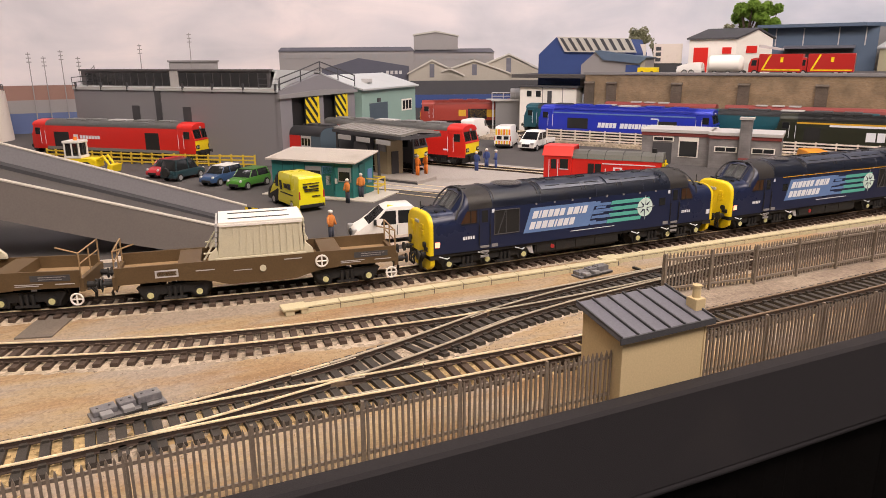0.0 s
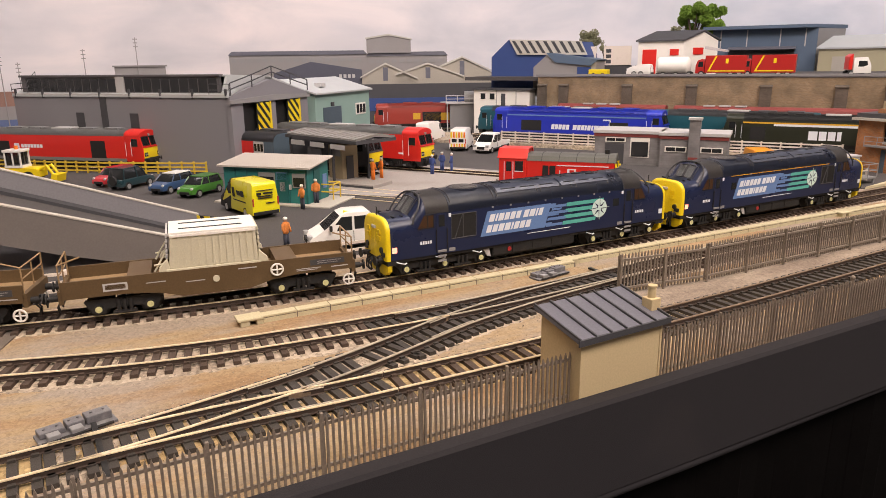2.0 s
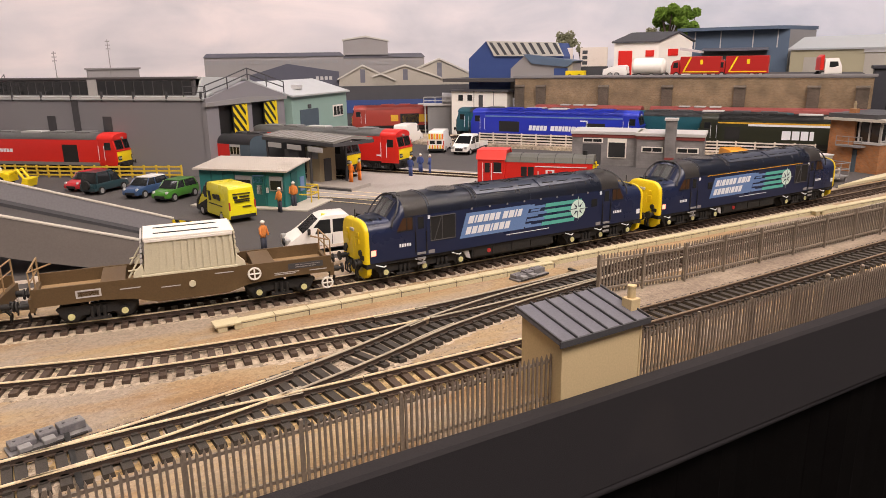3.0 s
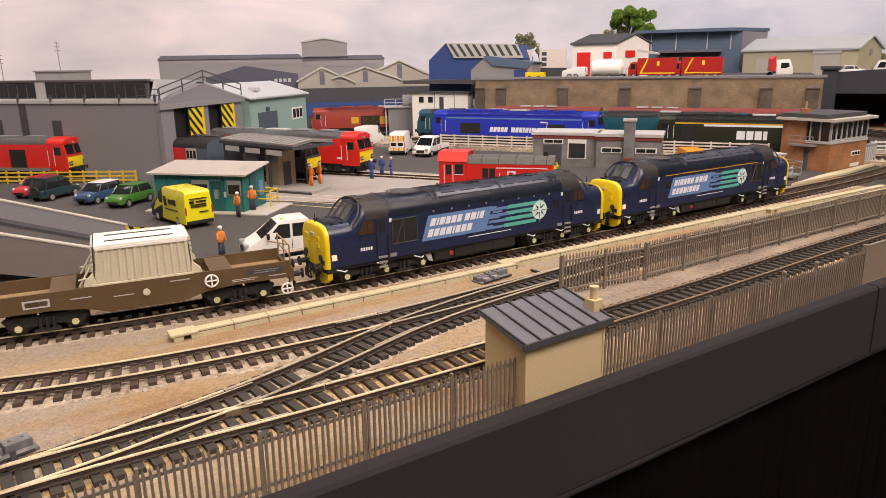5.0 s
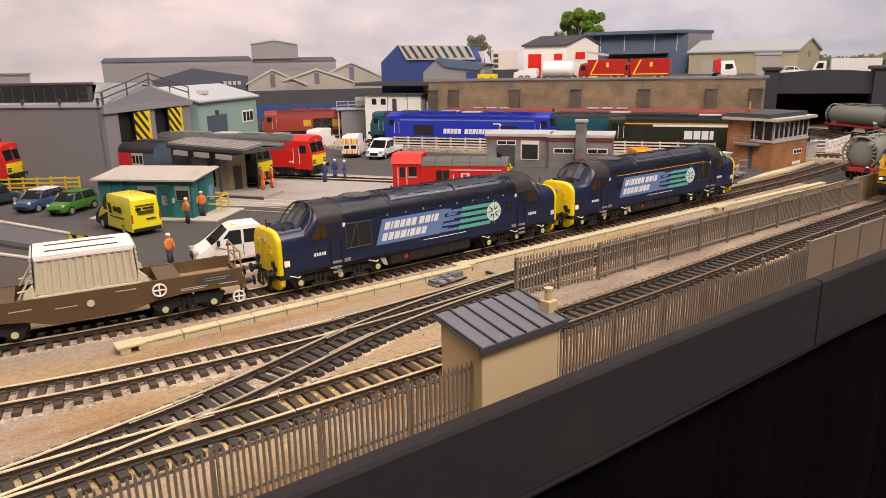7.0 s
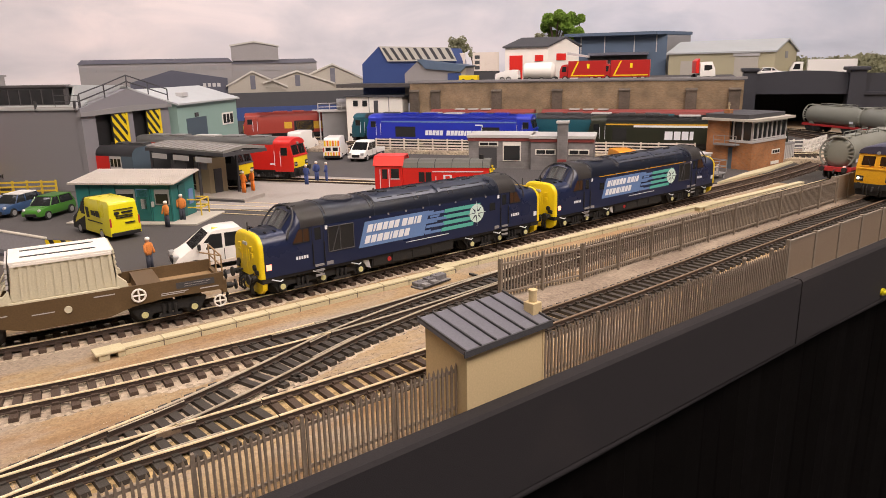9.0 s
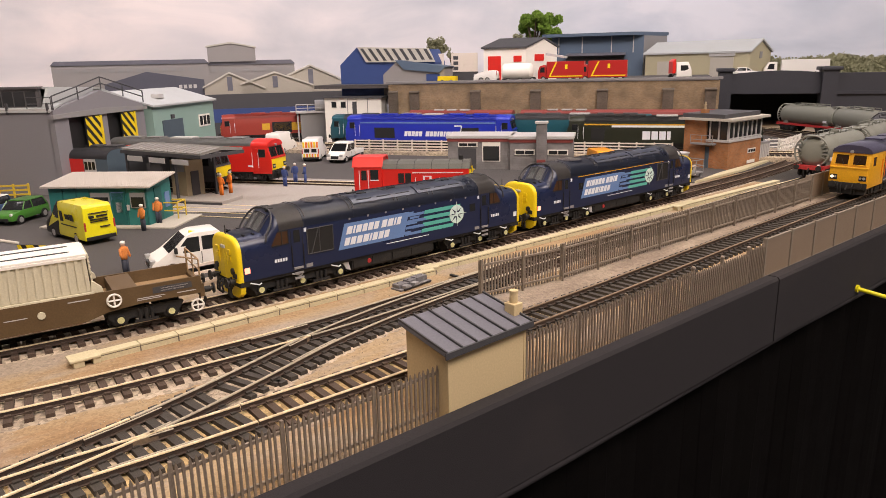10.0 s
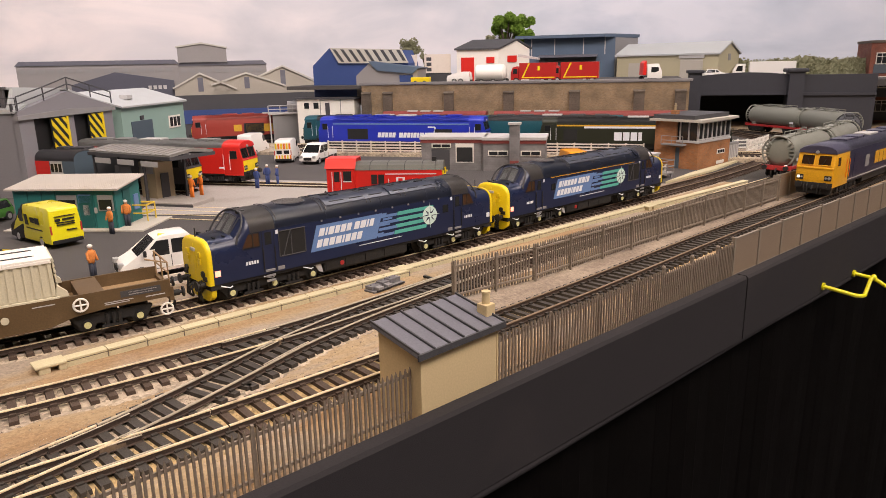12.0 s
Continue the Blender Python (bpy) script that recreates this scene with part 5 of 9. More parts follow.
        tube(b, [(-31, s * 13.4, 27), (-25.2, s * 13.4, 36.5), (-23.6, s * 13.4, 35.6)], 0.55, 6)
        tube(b, [(-31, s * 13.4, 30.5), (-25.5, s * 14.6, 31.2)], 0.55, 6)
        part("tie_strut", b, FLASK_CREAM, cover)
        for e in (-1, 1):
            b = bmesh.new()
            prism(b, [(e * 23, 27), (e * 29, 27), (e * 28.5, 29.5), (e * 24, 34)], "y", s * 13.2, s * 15.8, 0.3)
            part("corner_gusset", b, FLASK_CREAM, cover)
    for i in range(7):
        z = 29 + i * 2.7
        for e, top in ((-1, -23.0), (1, 23.8)):
            f = (z - 26.2) / 21.4
            px = e * 24.6 + (top - e * 24.6) * f
            b = bmesh.new()
            prism(b, [(px - e * 0.2, z), (px + e * 0.9, z + 0.3), (px + e * 0.5, z + 2.2), (px - e * 0.4, z + 2.2)], "y", -14.6, 14.6)
            part("louvre", b, LIGHT_GREY if e < 0 else FLASK_CREAM, cover)
    b = bmesh.new()
    box(b, -22.2, -15.8, 46.9, 23.6, 15.8, 48.0, 0.25)
    top = part("roof_sheet", b, WHITE, cover, "white flat top with two dark slots")
    for yy in (-7, 7):
        b = bmesh.new()
        prism(b, [(-17, yy - 0.9), (15, yy - 0.9), (17, yy), (15, yy + 0.9), (-17, yy + 0.9)], "z", 48.0, 48.25)
        part("slot", b, BLACK, top)
    return ob


flask_wagon(-213.75, 101.8, -8.0, "brown nuclear flask wagon with a cream ribbed cover and white handwheels")
flask_wagon(-378, 139.8, -16.6, "brown flask wagon with cream cover at the tail of the train")


# ---- box-bodied diesels of the depot ----
def diesel(x, y, turn, label, body, cab, roof, scale=1.0, half=136.0, z=0.0, cab_top=None, band=None, marks=(), lit=False, six=True, front=1, yellow_end=True, glow=False, name="diesel_locomotive", group="depot locomotives", cab_long=26.0, framed=False):
    ob = thing(name, x, y, 0, turn, label, "locomotive", group)
    ob.matrix_basis = deg(x, y, z, turn) @ Matrix.Diagonal((scale, scale, scale, 1))
    W, z0, z1, zt = 17.0, ZR + 12, ZR + 42, ZR + 50
    cx = half - cab_long
    b = bmesh.new()
    loft(b, [section(W, z0, z1, zt, px, 4) for px in (-cx, cx)])
    main = part("body", b, body, ob, smooth=True)
    b = bmesh.new()
    roof_band(b, [-cx, -cx / 2, 0, cx / 2, cx], W, z1, zt, 0.25)
    top = part("roof", b, roof, ob, smooth=True)
    for px, ln in ((-80, 26), (-45, 22), (-8, 30), (34, 24), (72, 22)):
        b = bmesh.new()
        box(b, px, -8, zt - 0.6, px + ln, 8, zt + 1.4, 0.4)
        part("roof_vent", b, roof if px != -8 else LIGHT_GREY, top)
    for e in (-1, 1):
        b = bmesh.new()
        x0 = e * (cx + 0.2)
        prism(b, [(x0, z0 - 2), (e * (half - 0.5), z0 - 2), (e * half, ZR + 16), (e * (half - 0.2), ZR + 27), (e * (half - 1.4), ZR + 29), (e * (half - 5), z1 + 1.2), (x0, z1 + 1.2)], "y", -W - 0.05, W + 0.05, 0.7)
        c = part("cab", b, cab, ob, smooth=True)
        b = bmesh.new()
        loft(b, [section(W + 0.3, z1, z1 + 0.6, t, q, 4, 0.85) for q, t in ((e * (cx - 0.5), zt + 0.3), (e * (half - 5.5), zt), (e * (half - 3.6), zt - 0.8))])
        part("cab_roof", b, cab_top or cab, c, smooth=True)
        if yellow_end:
            b = bmesh.new()
            box(b, e * (half - 0.6), -W + 0.8, z0 - 1.5, e * (half + 0.35), W - 0.8, ZR + 27.6, 0.3)
            part("nose_panel", b, YELLOW if cab is not GB_ORANGE else GB_ORANGE, c, "yellow warning panel", smooth=True)
        for s in (-1, 1):
            u0, u1, z2, z3, glass = (1.8, 13.6, 30.8, 40.2, AMBER_GLASS) if framed else (1.3, 14.4, 30.2, 40.8, DARK_GLASS)
            lean = 2.9 / 11.6
            q = [(e * (half - 1.7 - (z - 30) * lean), s * u, ZR + z) for u, z in ((u0, z2), (u1, z2), (u1 - 0.3, z3), (u0, z3))]
            b = bmesh.new()
            b.faces.new([b.verts.new(p) for p in q])
            bmesh.ops.solidify(b, geom=b.faces[:], thickness=0.5)
            bmesh.ops.translate(b, verts=b.verts, vec=(e * 0.45, 0, 0.1))
            part("windscreen", b, glass, c, "dark windscreen pane")
            b = bmesh.new()
            ring = [Vector(p) + Vector((e * 0.5, 0, 0.1)) for p in q]
            tube(b, ring + ring[:1], 0.55 if framed else 0.4, 5)
            part("screen_frame", b, cab if framed else BLACK, c)
            b = bmesh.new()
            tube(b, [(e * (half - 0.9), s * (u0 + 3), ZR + 30.2), (e * (half - 2.2), s * (u0 + 6.5), ZR + 37)], 0.25, 4)
            part("wiper", b, BLACK, c)
            b = bmesh.new()
            prism(b, rect(e * (half - 16), ZR + 30, e * (half - 8), ZR + 38.5), "y", s * W, s * (W + 0.3))
            part("cab_window", b, glass, c)
            b = bmesh.new()
            tube(b, [(e * (half - 16.2), s * (W + 0.3), ZR + 29.8), (e * (half - 7.8), s * (W + 0.3), ZR + 29.8), (e * (half - 7.8), s * (W + 0.3), ZR + 38.7), (e * (half - 16.2), s * (W + 0.3), ZR + 38.7), (e * (half - 16.2), s * (W + 0.3), ZR + 29.8)], 0.35, 4)
            part("window_frame", b, cab if framed else BLACK, c)
            b = bmesh.new()
            prism(b, rect(e * (half - cab_long + 2), ZR + 13, e * (half - cab_long + 8), ZR + 40), "y", s * W, s * (W + 0.2))
            part("cab_door", b, body if cab is body else cab, c)
            for dx in (cab_long - 1, cab_long - 9):
                b = bmesh.new()
                tube(b, [(e * (half - dx), s * (W + 0.9), ZR + 17), (e * (half - dx), s * (W + 0.9), ZR + 35)], 0.35, 5)
                part("handrail", b, ORANGE if framed else LETTER, c)
            b = bmesh.new()
            box(b, e * (half - 0.2), s * 12.6 - 3.2, ZR + 16.8, e * (half + 0.9), s * 12.6 + 3.2, ZR + 21.6, 0.3)
            lampbox = part("lamp_housing", b, BLACK, c)
            for du, rr in ((1.2, 1.35), (-1.7, 1.0)):
                b = bmesh.new()
                rod(b, (e * (half + 0.8), s * (12.6 + du), ZR + 19.3), (e * (half + 1.2), s * (12.6 + du), ZR + 19.3), rr, 12)
                part("headlamp", b, LAMP_ON if (lit and e == front and s > 0 and du > 0) else SILVER, lampbox)
        b = bmesh.new()
        box(b, e * (half - 0.8), -W + 0.4, ZR + 27.6, e * (half + 1.0), W - 0.4, ZR + 29.0, 0.35)
        part("face_ledge", b, cab, c)
        b = bmesh.new()
        rod(b, (e * (half - 3.4), 0, ZR + 43.2), (e * (half - 2.0), 0, ZR + 43.2), 1.5, 12)
        part("top_lamp", b, SILVER, c)
        for yy in (-8, -5, 5, 8):
            b = bmesh.new()
            tube(b, [(e * (half + 0.2), yy, ZR + 14), (e * (half + 2.6), yy, ZR + 11), (e * (half + 2.2), yy * 0.9, ZR + 5)], 0.55, 5)
            part("air_hose", b, UNDER, ob)
        buffers(ob, e * (half - 0.5), e)
        b = bmesh.new()
        prism(b, [(-15, ZR + 3.5), (15, ZR + 3.5), (16.4, ZR + 10.5), (-16.4, ZR + 10.5)], "x", e * (half - 6), e * (half - 1))
        part("snowplough", b, UNDER, ob)
        b = bmesh.new()
        box(b, e * (half - 8), -W + 0.3, ZR + 8.5, e * (half + 0.7), W - 0.3, ZR + 14.6, 0.4)
        part("buffer_beam", b, UNDER, ob)
        bogie(ob, e * (half - 46), (-26, 0, 26) if six else (-17, 17), 14.0, 7.0)
    b = bmesh.new()
    box(b, -cx - 20, -16.2, ZR + 10, cx + 20, 16.2, ZR + 12.2)
    part("sill", b, UNDER, ob)
    b = bmesh.new()
    prism(b, [(-15, ZR + 11), (-15, ZR + 5), (-12, ZR + 3), (12, ZR + 3), (15, ZR + 5), (15, ZR + 11)], "x", -40, 40, 0.4)
    part("fuel_tank", b, UNDER, ob)
    for nm, x0, z0_, x1, z1_, m, lean in marks:
        both(ob, nm, rect(x0, ZR + z0_, x1, ZR + z1_, lean), W + 0.02, m, thick=0.2)
    if band:
        both(ob, "body_band", rect(-cx, ZR + 37.5, cx, ZR + 39.5), W + 0.03, band, "pale line along the body", thick=0.3)
    return ob


def blocks(x0, z0, h, widths, material, lean=0.6, name="name_block", gap=1.0):
    out, px = [], x0
    for w in widths:
        if w > 0:
            out.append((name, px, z0, px + w, z0 + h, material, lean))
        px += abs(w) + gap
    return out


diesel(-279, 765, -43, "red diesel locomotive, grey roof and yellow front, beside the shed", DB_RED, DB_RED, ROOF_GREY, 1.0,
       marks=[("side_grille", 58, 14, 80, 36, BLACK, 0), ("side_grille", -96, 14, -70, 34, BLACK, 0), ("sill_band", -110, 10, 110, 14, ROOF_GREY, 0), ("emblem_block", -62, 25, -54, 31, LETTER, 0)] + blocks(-51, 25.5, 4.5, (4, 4, 4, 4, 4, 4, 4), LETTER, 0), lit=False)
diesel(*depot(127, -84), TURN, "royal blue diesel locomotive with white name blocks", MARITIME, MARITIME, MARITIME, 1.0, z=6, yellow_end=False,
       marks=[("side_grille", -86, 15, -52, 31, BLACK, 0), ("side_grille", 56, 15, 84, 31, BLACK, 0)] + blocks(-36, 18, 7.5, (5, 5, 5, 5, 5, -4, 6, 5, 5, 3, 5, 3, 7, 5), LETTER, 1.2) + [("name_arc", 53, 14.5, 55, 34, LETTER, 3.5), ("name_arc", 46, 33, 57, 35, LETTER, 0)], band=SKYBLUE)
diesel(*depot(474, -84), TURN, "dark olive green diesel locomotive with white name blocks and pale band", DARK_GREEN, DARK_GREEN, BLACK, 0.965, z=6, yellow_end=False,
       marks=[("pale_band", -70, 34.5, 112, 39, LETTER, 0), ("side_grille", -100, 15, -80, 33, BLACK, 0)] + blocks(-26, 17, 12, (11, 9, 9, 5), LETTER, 0, gap=1.8), band=EWS_GOLD)
diesel(*depot(78, -48), TURN, "deep teal diesel locomotive with a yellow end behind the blue one", DEEP_TEAL, DEEP_TEAL, DARK_GREY, 0.97, z=6)
diesel(*depot(264 + 84, -48), TURN, "deep teal diesel locomotive standing behind the blue one", DEEP_TEAL, DEEP_TEAL, DARK_GREY, 0.97, half=118, z=6)
diesel(385, 920, -25, "maroon and gold diesel locomotive at the back of the depot", EWS_MAROON, EWS_MAROON, EWS_MAROON, 1.0,
       marks=[("gold_band", -40, 18, 110, 32, EWS_GOLD, 0), ("gold_panel", -62, 20, -48, 32, EWS_GOLD, 0), ("side_grille", -44, 14, -8, 34, BLACK, 0)] + blocks(8, 20, 10, (7, 7, 5, 7, 7), EWS_MAROON, 0))
diesel(44, 591, -57, "red diesel locomotive with grey roof standing outside the depot shed", DB_RED, DB_RED, ROOF_GREY, 1.0, marks=[("number_bar", 104, 18, 110, 20, LETTER, 0), ("side_grille", -30, 14, 40, 30, DB_RED, 0)])
diesel(-14, 574, -58, "dark grey diesel locomotive with yellow end under the fuelling canopy", DARK_GREY, DARK_GREY, DARK_GREY, 0.92, half=126)
diesel(578, -33.6, 1.3, "violet navy and amber diesel locomotive on the siding", GB_BLUE, GB_ORANGE, GB_ROOF, 1.0, cab_top=GB_ROOF, front=-1, lit=True, cab_long=42.0, framed=True,
       marks=[("data_panel", -44, 21, -32, 33, GREY, 0)] + blocks(-12, 21, 13, (13, 12, 10, 7), GB_ORANGE, 0, gap=2.0) + [("sill_band", -94, 13.2, 94, 14.2, LIGHT_GREY, 0), ("body_door", -80, 14, -71, 38, GB_BLUE, 0), ("side_grille", 45, 22, 70, 38, BLACK, 0)])


# ---- red shunter ----
def shunter(x, y, turn):
    ob = thing("shunting_locomotive", x, y, 0, turn, "bright red six-wheel diesel shunter with grey bonnet top", "locomotive")
    b = bmesh.new()
    box(b, -58, -16, ZR + 11.5, 57, 16, ZR + 14.5, 0.3)
    part("footplate", b, UNDER, ob)
    b = bmesh.new()
    prism(b, [(-16, ZR + 14.5), (-16, ZR + 42), (-10, ZR + 49), (10, ZR + 49), (16, ZR + 42), (16, ZR + 14.5)], "x", -54, -28, 0.5)
    cab = part("cab", b, DB_RED, ob)
    b = bmesh.new()
    prism(b, [(-16.8, ZR + 41), (-10.5, ZR + 49.6), (10.5, ZR + 49.6), (16.8, ZR + 41), (15.6, ZR + 41), (9.8, ZR + 48.6), (-9.8, ZR + 48.6), (-15.6, ZR + 41)], "x", -55.5, -27, 0.2)
    part("cab_roof", b, DB_RED, cab)
    for s in (-1, 1):
        for x0, x1, z0, z1, m in ((-47, -42, 29, 38, DARK_GLASS), (-38.5, -31, 29.5, 38, DARK_GLASS), (-49.2, -48.6, 15, 38, LETTER), (-40.8, -40.2, 15, 38, LETTER), (-39, -30.6, 28.6, 29.4, LETTER), (-39, -30.6, 38, 38.6, BLACK)):
            b = bmesh.new()
            prism(b, rect(x0, ZR + z0, x1, ZR + z1), "y", s * 16, s * 16.3)
            part("cab_window" if m is DARK_GLASS else "handrail", b, m, cab)
        for z0 in (1.5, 6):
            b = bmesh.new()
            box(b, -52, s * 13, ZR + z0 + 1, -46, s * 16.5, ZR + z0 + 2.2)
            part("step", b, LIGHT_GREY, ob)
    b = bmesh.new()
    prism(b, [(-13.5, ZR + 14.5), (-13.5, ZR + 39), (13.5, ZR + 39), (13.5, ZR + 14.5)], "x", -28, 52, 0.4)
    bonnet = part("bonnet", b, DB_RED, ob)
    b = bmesh.new()
    prism(b, [(-13.8, ZR + 39), (-11.5, ZR + 43.4), (-6, ZR + 45.6), (6, ZR + 45.6), (11.5, ZR + 43.4), (13.8, ZR + 39)], "x", -28, 53)
    part("bonnet_top", b, BONNET_GREY, ob, "grey rounded bonnet top")
    for px in (-14, 2, 18, 34, 46):
        b = bmesh.new()
        tube(b, [(px, -13.9, ZR + 39), (px, -11.6, ZR + 43.5), (px, -6, ZR + 45.7), (px, 6, ZR + 45.7), (px, 11.6, ZR + 43.5), (px, 13.9, ZR + 39)], 0.35, 4)
        part("bonnet_joint", b, BLACK, ob)
    b = bmesh.new()
    rod(b, (44, 0, ZR + 45), (44, 0, ZR + 49.5), 2.2, 12)
    part("exhaust_stack", b, BLACK, ob, smooth=True)
    for s in (-1, 1):
        for x0, x1, z0, z1, m in ((-13, -7.5, 26, 35, BLACK), (-6.5, -1, 26, 35, BLACK), (-13, -7.5, 16, 24, BLACK), (-6.5, -1, 16, 24, BLACK), (10, 18, 25.5, 32.5, LETTER), (2.6, 3.4, 27, 31, LETTER), (25, 25.8, 27, 31, LETTER), (29, 29.8, 27, 31, LETTER), (44, 44.8, 27, 31, LETTER), (0, 47, 35.0, 35.8, LETTER), (-23, -15, 16, 18, LETTER)):
            b = bmesh.new()
            prism(b, rect(x0, ZR + z0, x1, ZR + z1), "y", s * 13.5, s * 13.8)
            part("bonnet_grille" if m is BLACK else "white_mark", b, m, bonnet)
        b = bmesh.new()
        prism(b, rect(12, ZR + 26.5, 16, ZR + 31.5), "y", s * 13.8, s * 13.95)
        part("emblem_block", b, DB_RED, bonnet)
        b = bmesh.new()
        box(b, 0, s * 13.5, ZR + 14.5, 44, s * 16, ZR + 22, 0.4)
        part("side_locker", b, DB_RED, ob)
        b = bmesh.new()
        for z0 in (16, 22, 28, 34):
            box(b, 52.5, s * 9, ZR + z0, 55.5, s * 12.5, ZR + z0 + 1.2)
        box(b, 52.5, s * 8.6, ZR + 14.5, 54, s * 9.3, ZR + 38)
        box(b, 52.5, s * 12.2, ZR + 14.5, 54, s * 12.9, ZR + 38)
        part("ladder", b, YELLOW, ob, "yellow end ladder")
        for a in (-32, 2, 34):
            wheel(ob, a, s * 7.6, 9.0)
            b = bmesh.new()
            rod(b, (a, s * 13, ZR + 9), (a, s * 14.5, ZR + 9), 2.0, 12)
            part("crank_boss", b, YELLOW, ob)
        b = bmesh.new()
        tube(b, [(-32, s * 13.6, ZR + 7), (34, s * 13.6, ZR + 7)], 1.1, 6)
        part("coupling_rod", b, BUFFER_BEAM, ob)
        b = bmesh.new()
        box(b, -48, s * 10, ZR + 5, 46, s * 12, ZR + 11.5)
        part("main_frame", b, UNDER, ob)
    b = bmesh.new()
    box(b, 52, -10, ZR + 15, 53.2, 10, ZR + 37)
    part("radiator", b, BLACK, bonnet)
    for e in (-1, 1):
        buffers(ob, e * 57, e)
        for yy in (-12, -4, 4, 12):
            b = bmesh.new()
            tube(b, [(e * 58, yy, ZR + 13), (e * 62, yy, ZR + 9), (e * 61, yy * 0.8, ZR + 3)], 0.6, 5)
            part("air_hose", b, LETTER, ob, "pale looped air hose")
    return ob


shunter(127, 225, -47)


# ---- tank wagons ----
def tank_wagon(x, y, turn, label, material=TANK_GREY, first=False):
    ob = thing("tank_wagon", x, y, 0, turn, label, "tank wagon", "tank wagons")
    b = bmesh.new()
    rings = []
    for px, r in ((-62, 3), (-61.5, 10), (-60, 14), (-57, 16.2), (-54, 16.8), (0, 17.2), (54, 16.8), (57, 16.2), (60, 14), (61.5, 10), (62, 3)):
        rings.append([(px, r * math.cos(2 * math.pi * i / 28), 34 + r * math.sin(2 * math.pi * i / 28)) for i in range(28)])
    loft(b, rings)
    part("barrel", b, material, ob, "rounded grey tank barrel", smooth=True)
    b = bmesh.new()
    box(b, -64, -14, 15, 64, 14, 18.5, 0.3)
    part("underframe", b, BUFFER_BEAM, ob, "dull red underframe")
    for e in (-1, 1):
        b = bmesh.new()
        ring = [(e * 62.5, 17.6 * math.cos(math.pi * k / 12), 34 + 17.6 * math.sin(math.pi * k / 12)) for k in range(-3, 16)]
        tube(b, ring, 1.0, 6)
        part("end_ring", b, material, ob)
        for turn_deg in (-24, -8, 8, 24, 40, 140, 156, 172, 188, 204):
            a = radians(turn_deg)
            c, s = math.cos(a), math.sin(a)
            b = bmesh.new()
            prism(b, [(11.5 * c - 0.7 * s, 34 + 11.5 * s + 0.7 * c), (17.4 * c - 0.7 * s, 34 + 17.4 * s + 0.7 * c), (17.4 * c + 0.7 * s, 34 + 17.4 * s - 0.7 * c), (11.5 * c + 0.7 * s, 34 + 11.5 * s - 0.7 * c)], "x", e * 59.5, e * 62.6)
            part("end_stiffener", b, material, ob)
        b = bmesh.new()
        box(b, e * 50, -9, 50.4, e * 62, 9, 51.6, 0.3)
        part("end_platform", b, material, ob)
        b = bmesh.new()
        box(b, e * 63.4, -16, 14.5, e * 65.4, 16, 19.5, 0.3)
        part("headstock", b, BUFFER_BEAM, ob, "dull red headstock")
        buffers(ob, e * 64, e)
        bogie(ob, e * 42, (-12, 12), 13, 6.0, frame_z=(8.5, 14))
        for s in (-1, 1):
            b = bmesh.new()
            prism(b, [(e * 40, 18), (e * 52, 18), (e * 50, 26), (e * 42, 26)], "y", s * 12, s * 13)
            part("cradle", b, material, ob)
    b = bmesh.new()
    for yy in (-6, 6):
        tube(b, [(-34, yy, 54), (34, yy, 54)], 0.5, 5)
        for px in range(-34, 35, 17):
            tube(b, [(px, yy, 50), (px, yy, 54)], 0.5, 5)
    box(b, -34, -5, 50.6, 34, 5, 51.4)
    part("top_walkway", b, material, ob)
    b = bmesh.new()
    rod(b, (0, 0, 50), (0, 0, 54), 4.5, 16)
    part("manhole", b, material, ob)
    for s in (-1, 1):
        b = bmesh.new()
        prism(b, rect(-50, 24, -42, 29), "y", s * 15.0, s * 15.6)
        part("data_plate", b, LETTER, ob)
    if first:
        b = bmesh.new()
        box(b, -66.5, -11.5, 16.5, -64.5, -8.5, 21, 0.3)
        lamp = part("tail_lamp_case", b, LETTER, ob)
        b = bmesh.new()
        rod(b, (-66.5, -10, 19), (-67, -10, 19), 1.4, 12)
        part("tail_lamp", b, TAIL_ON, lamp)
    return ob


for i, (tx, ty, tt, dark) in enumerate(((592, 36.5, 2, 0), (724, 45, 6, 0), (857, 73, 18, 1), (978, 143, 52, 0), (1038, 247, 66, 0))):
    tank_wagon(tx, ty, tt, "grey bogie tank wagon on the outer curve" if not dark else "dark grey tank wagon on the outer curve", TANK_GREY if not dark else DARK_GREY, i == 0)


# ---- loco shed ----
def railing(parent, pts, h, r=0.5, material=DARK_GREY, name="railing"):
    for z in (h, h * 0.5):
        b = bmesh.new()
        tube(b, [(x, y, q + z) for x, y, q in pts], r, 5)
        part(name, b, material, parent)
    for x, y, q in pts:
        b = bmesh.new()
        tube(b, [(x, y, q), (x, y, q + h)], r, 5)
        part("post", b, material, parent)


def clipped(pts, lo, hi):
    """The part of a polygon of (u, v) points that lies between two heights."""
    for limit, sign in ((lo, 1), (hi, -1)):
        kept = []
        for p, q in zip(pts, pts[1:] + pts[:1]):
            a, c = sign * (p[1] - limit), sign * (q[1] - limit)
            if a >= 0:
                kept.append(p)
            if a * c < 0:
                f = a / (a - c)
                kept.append((p[0] + (q[0] - p[0]) * f, limit))
        pts = kept
    return pts


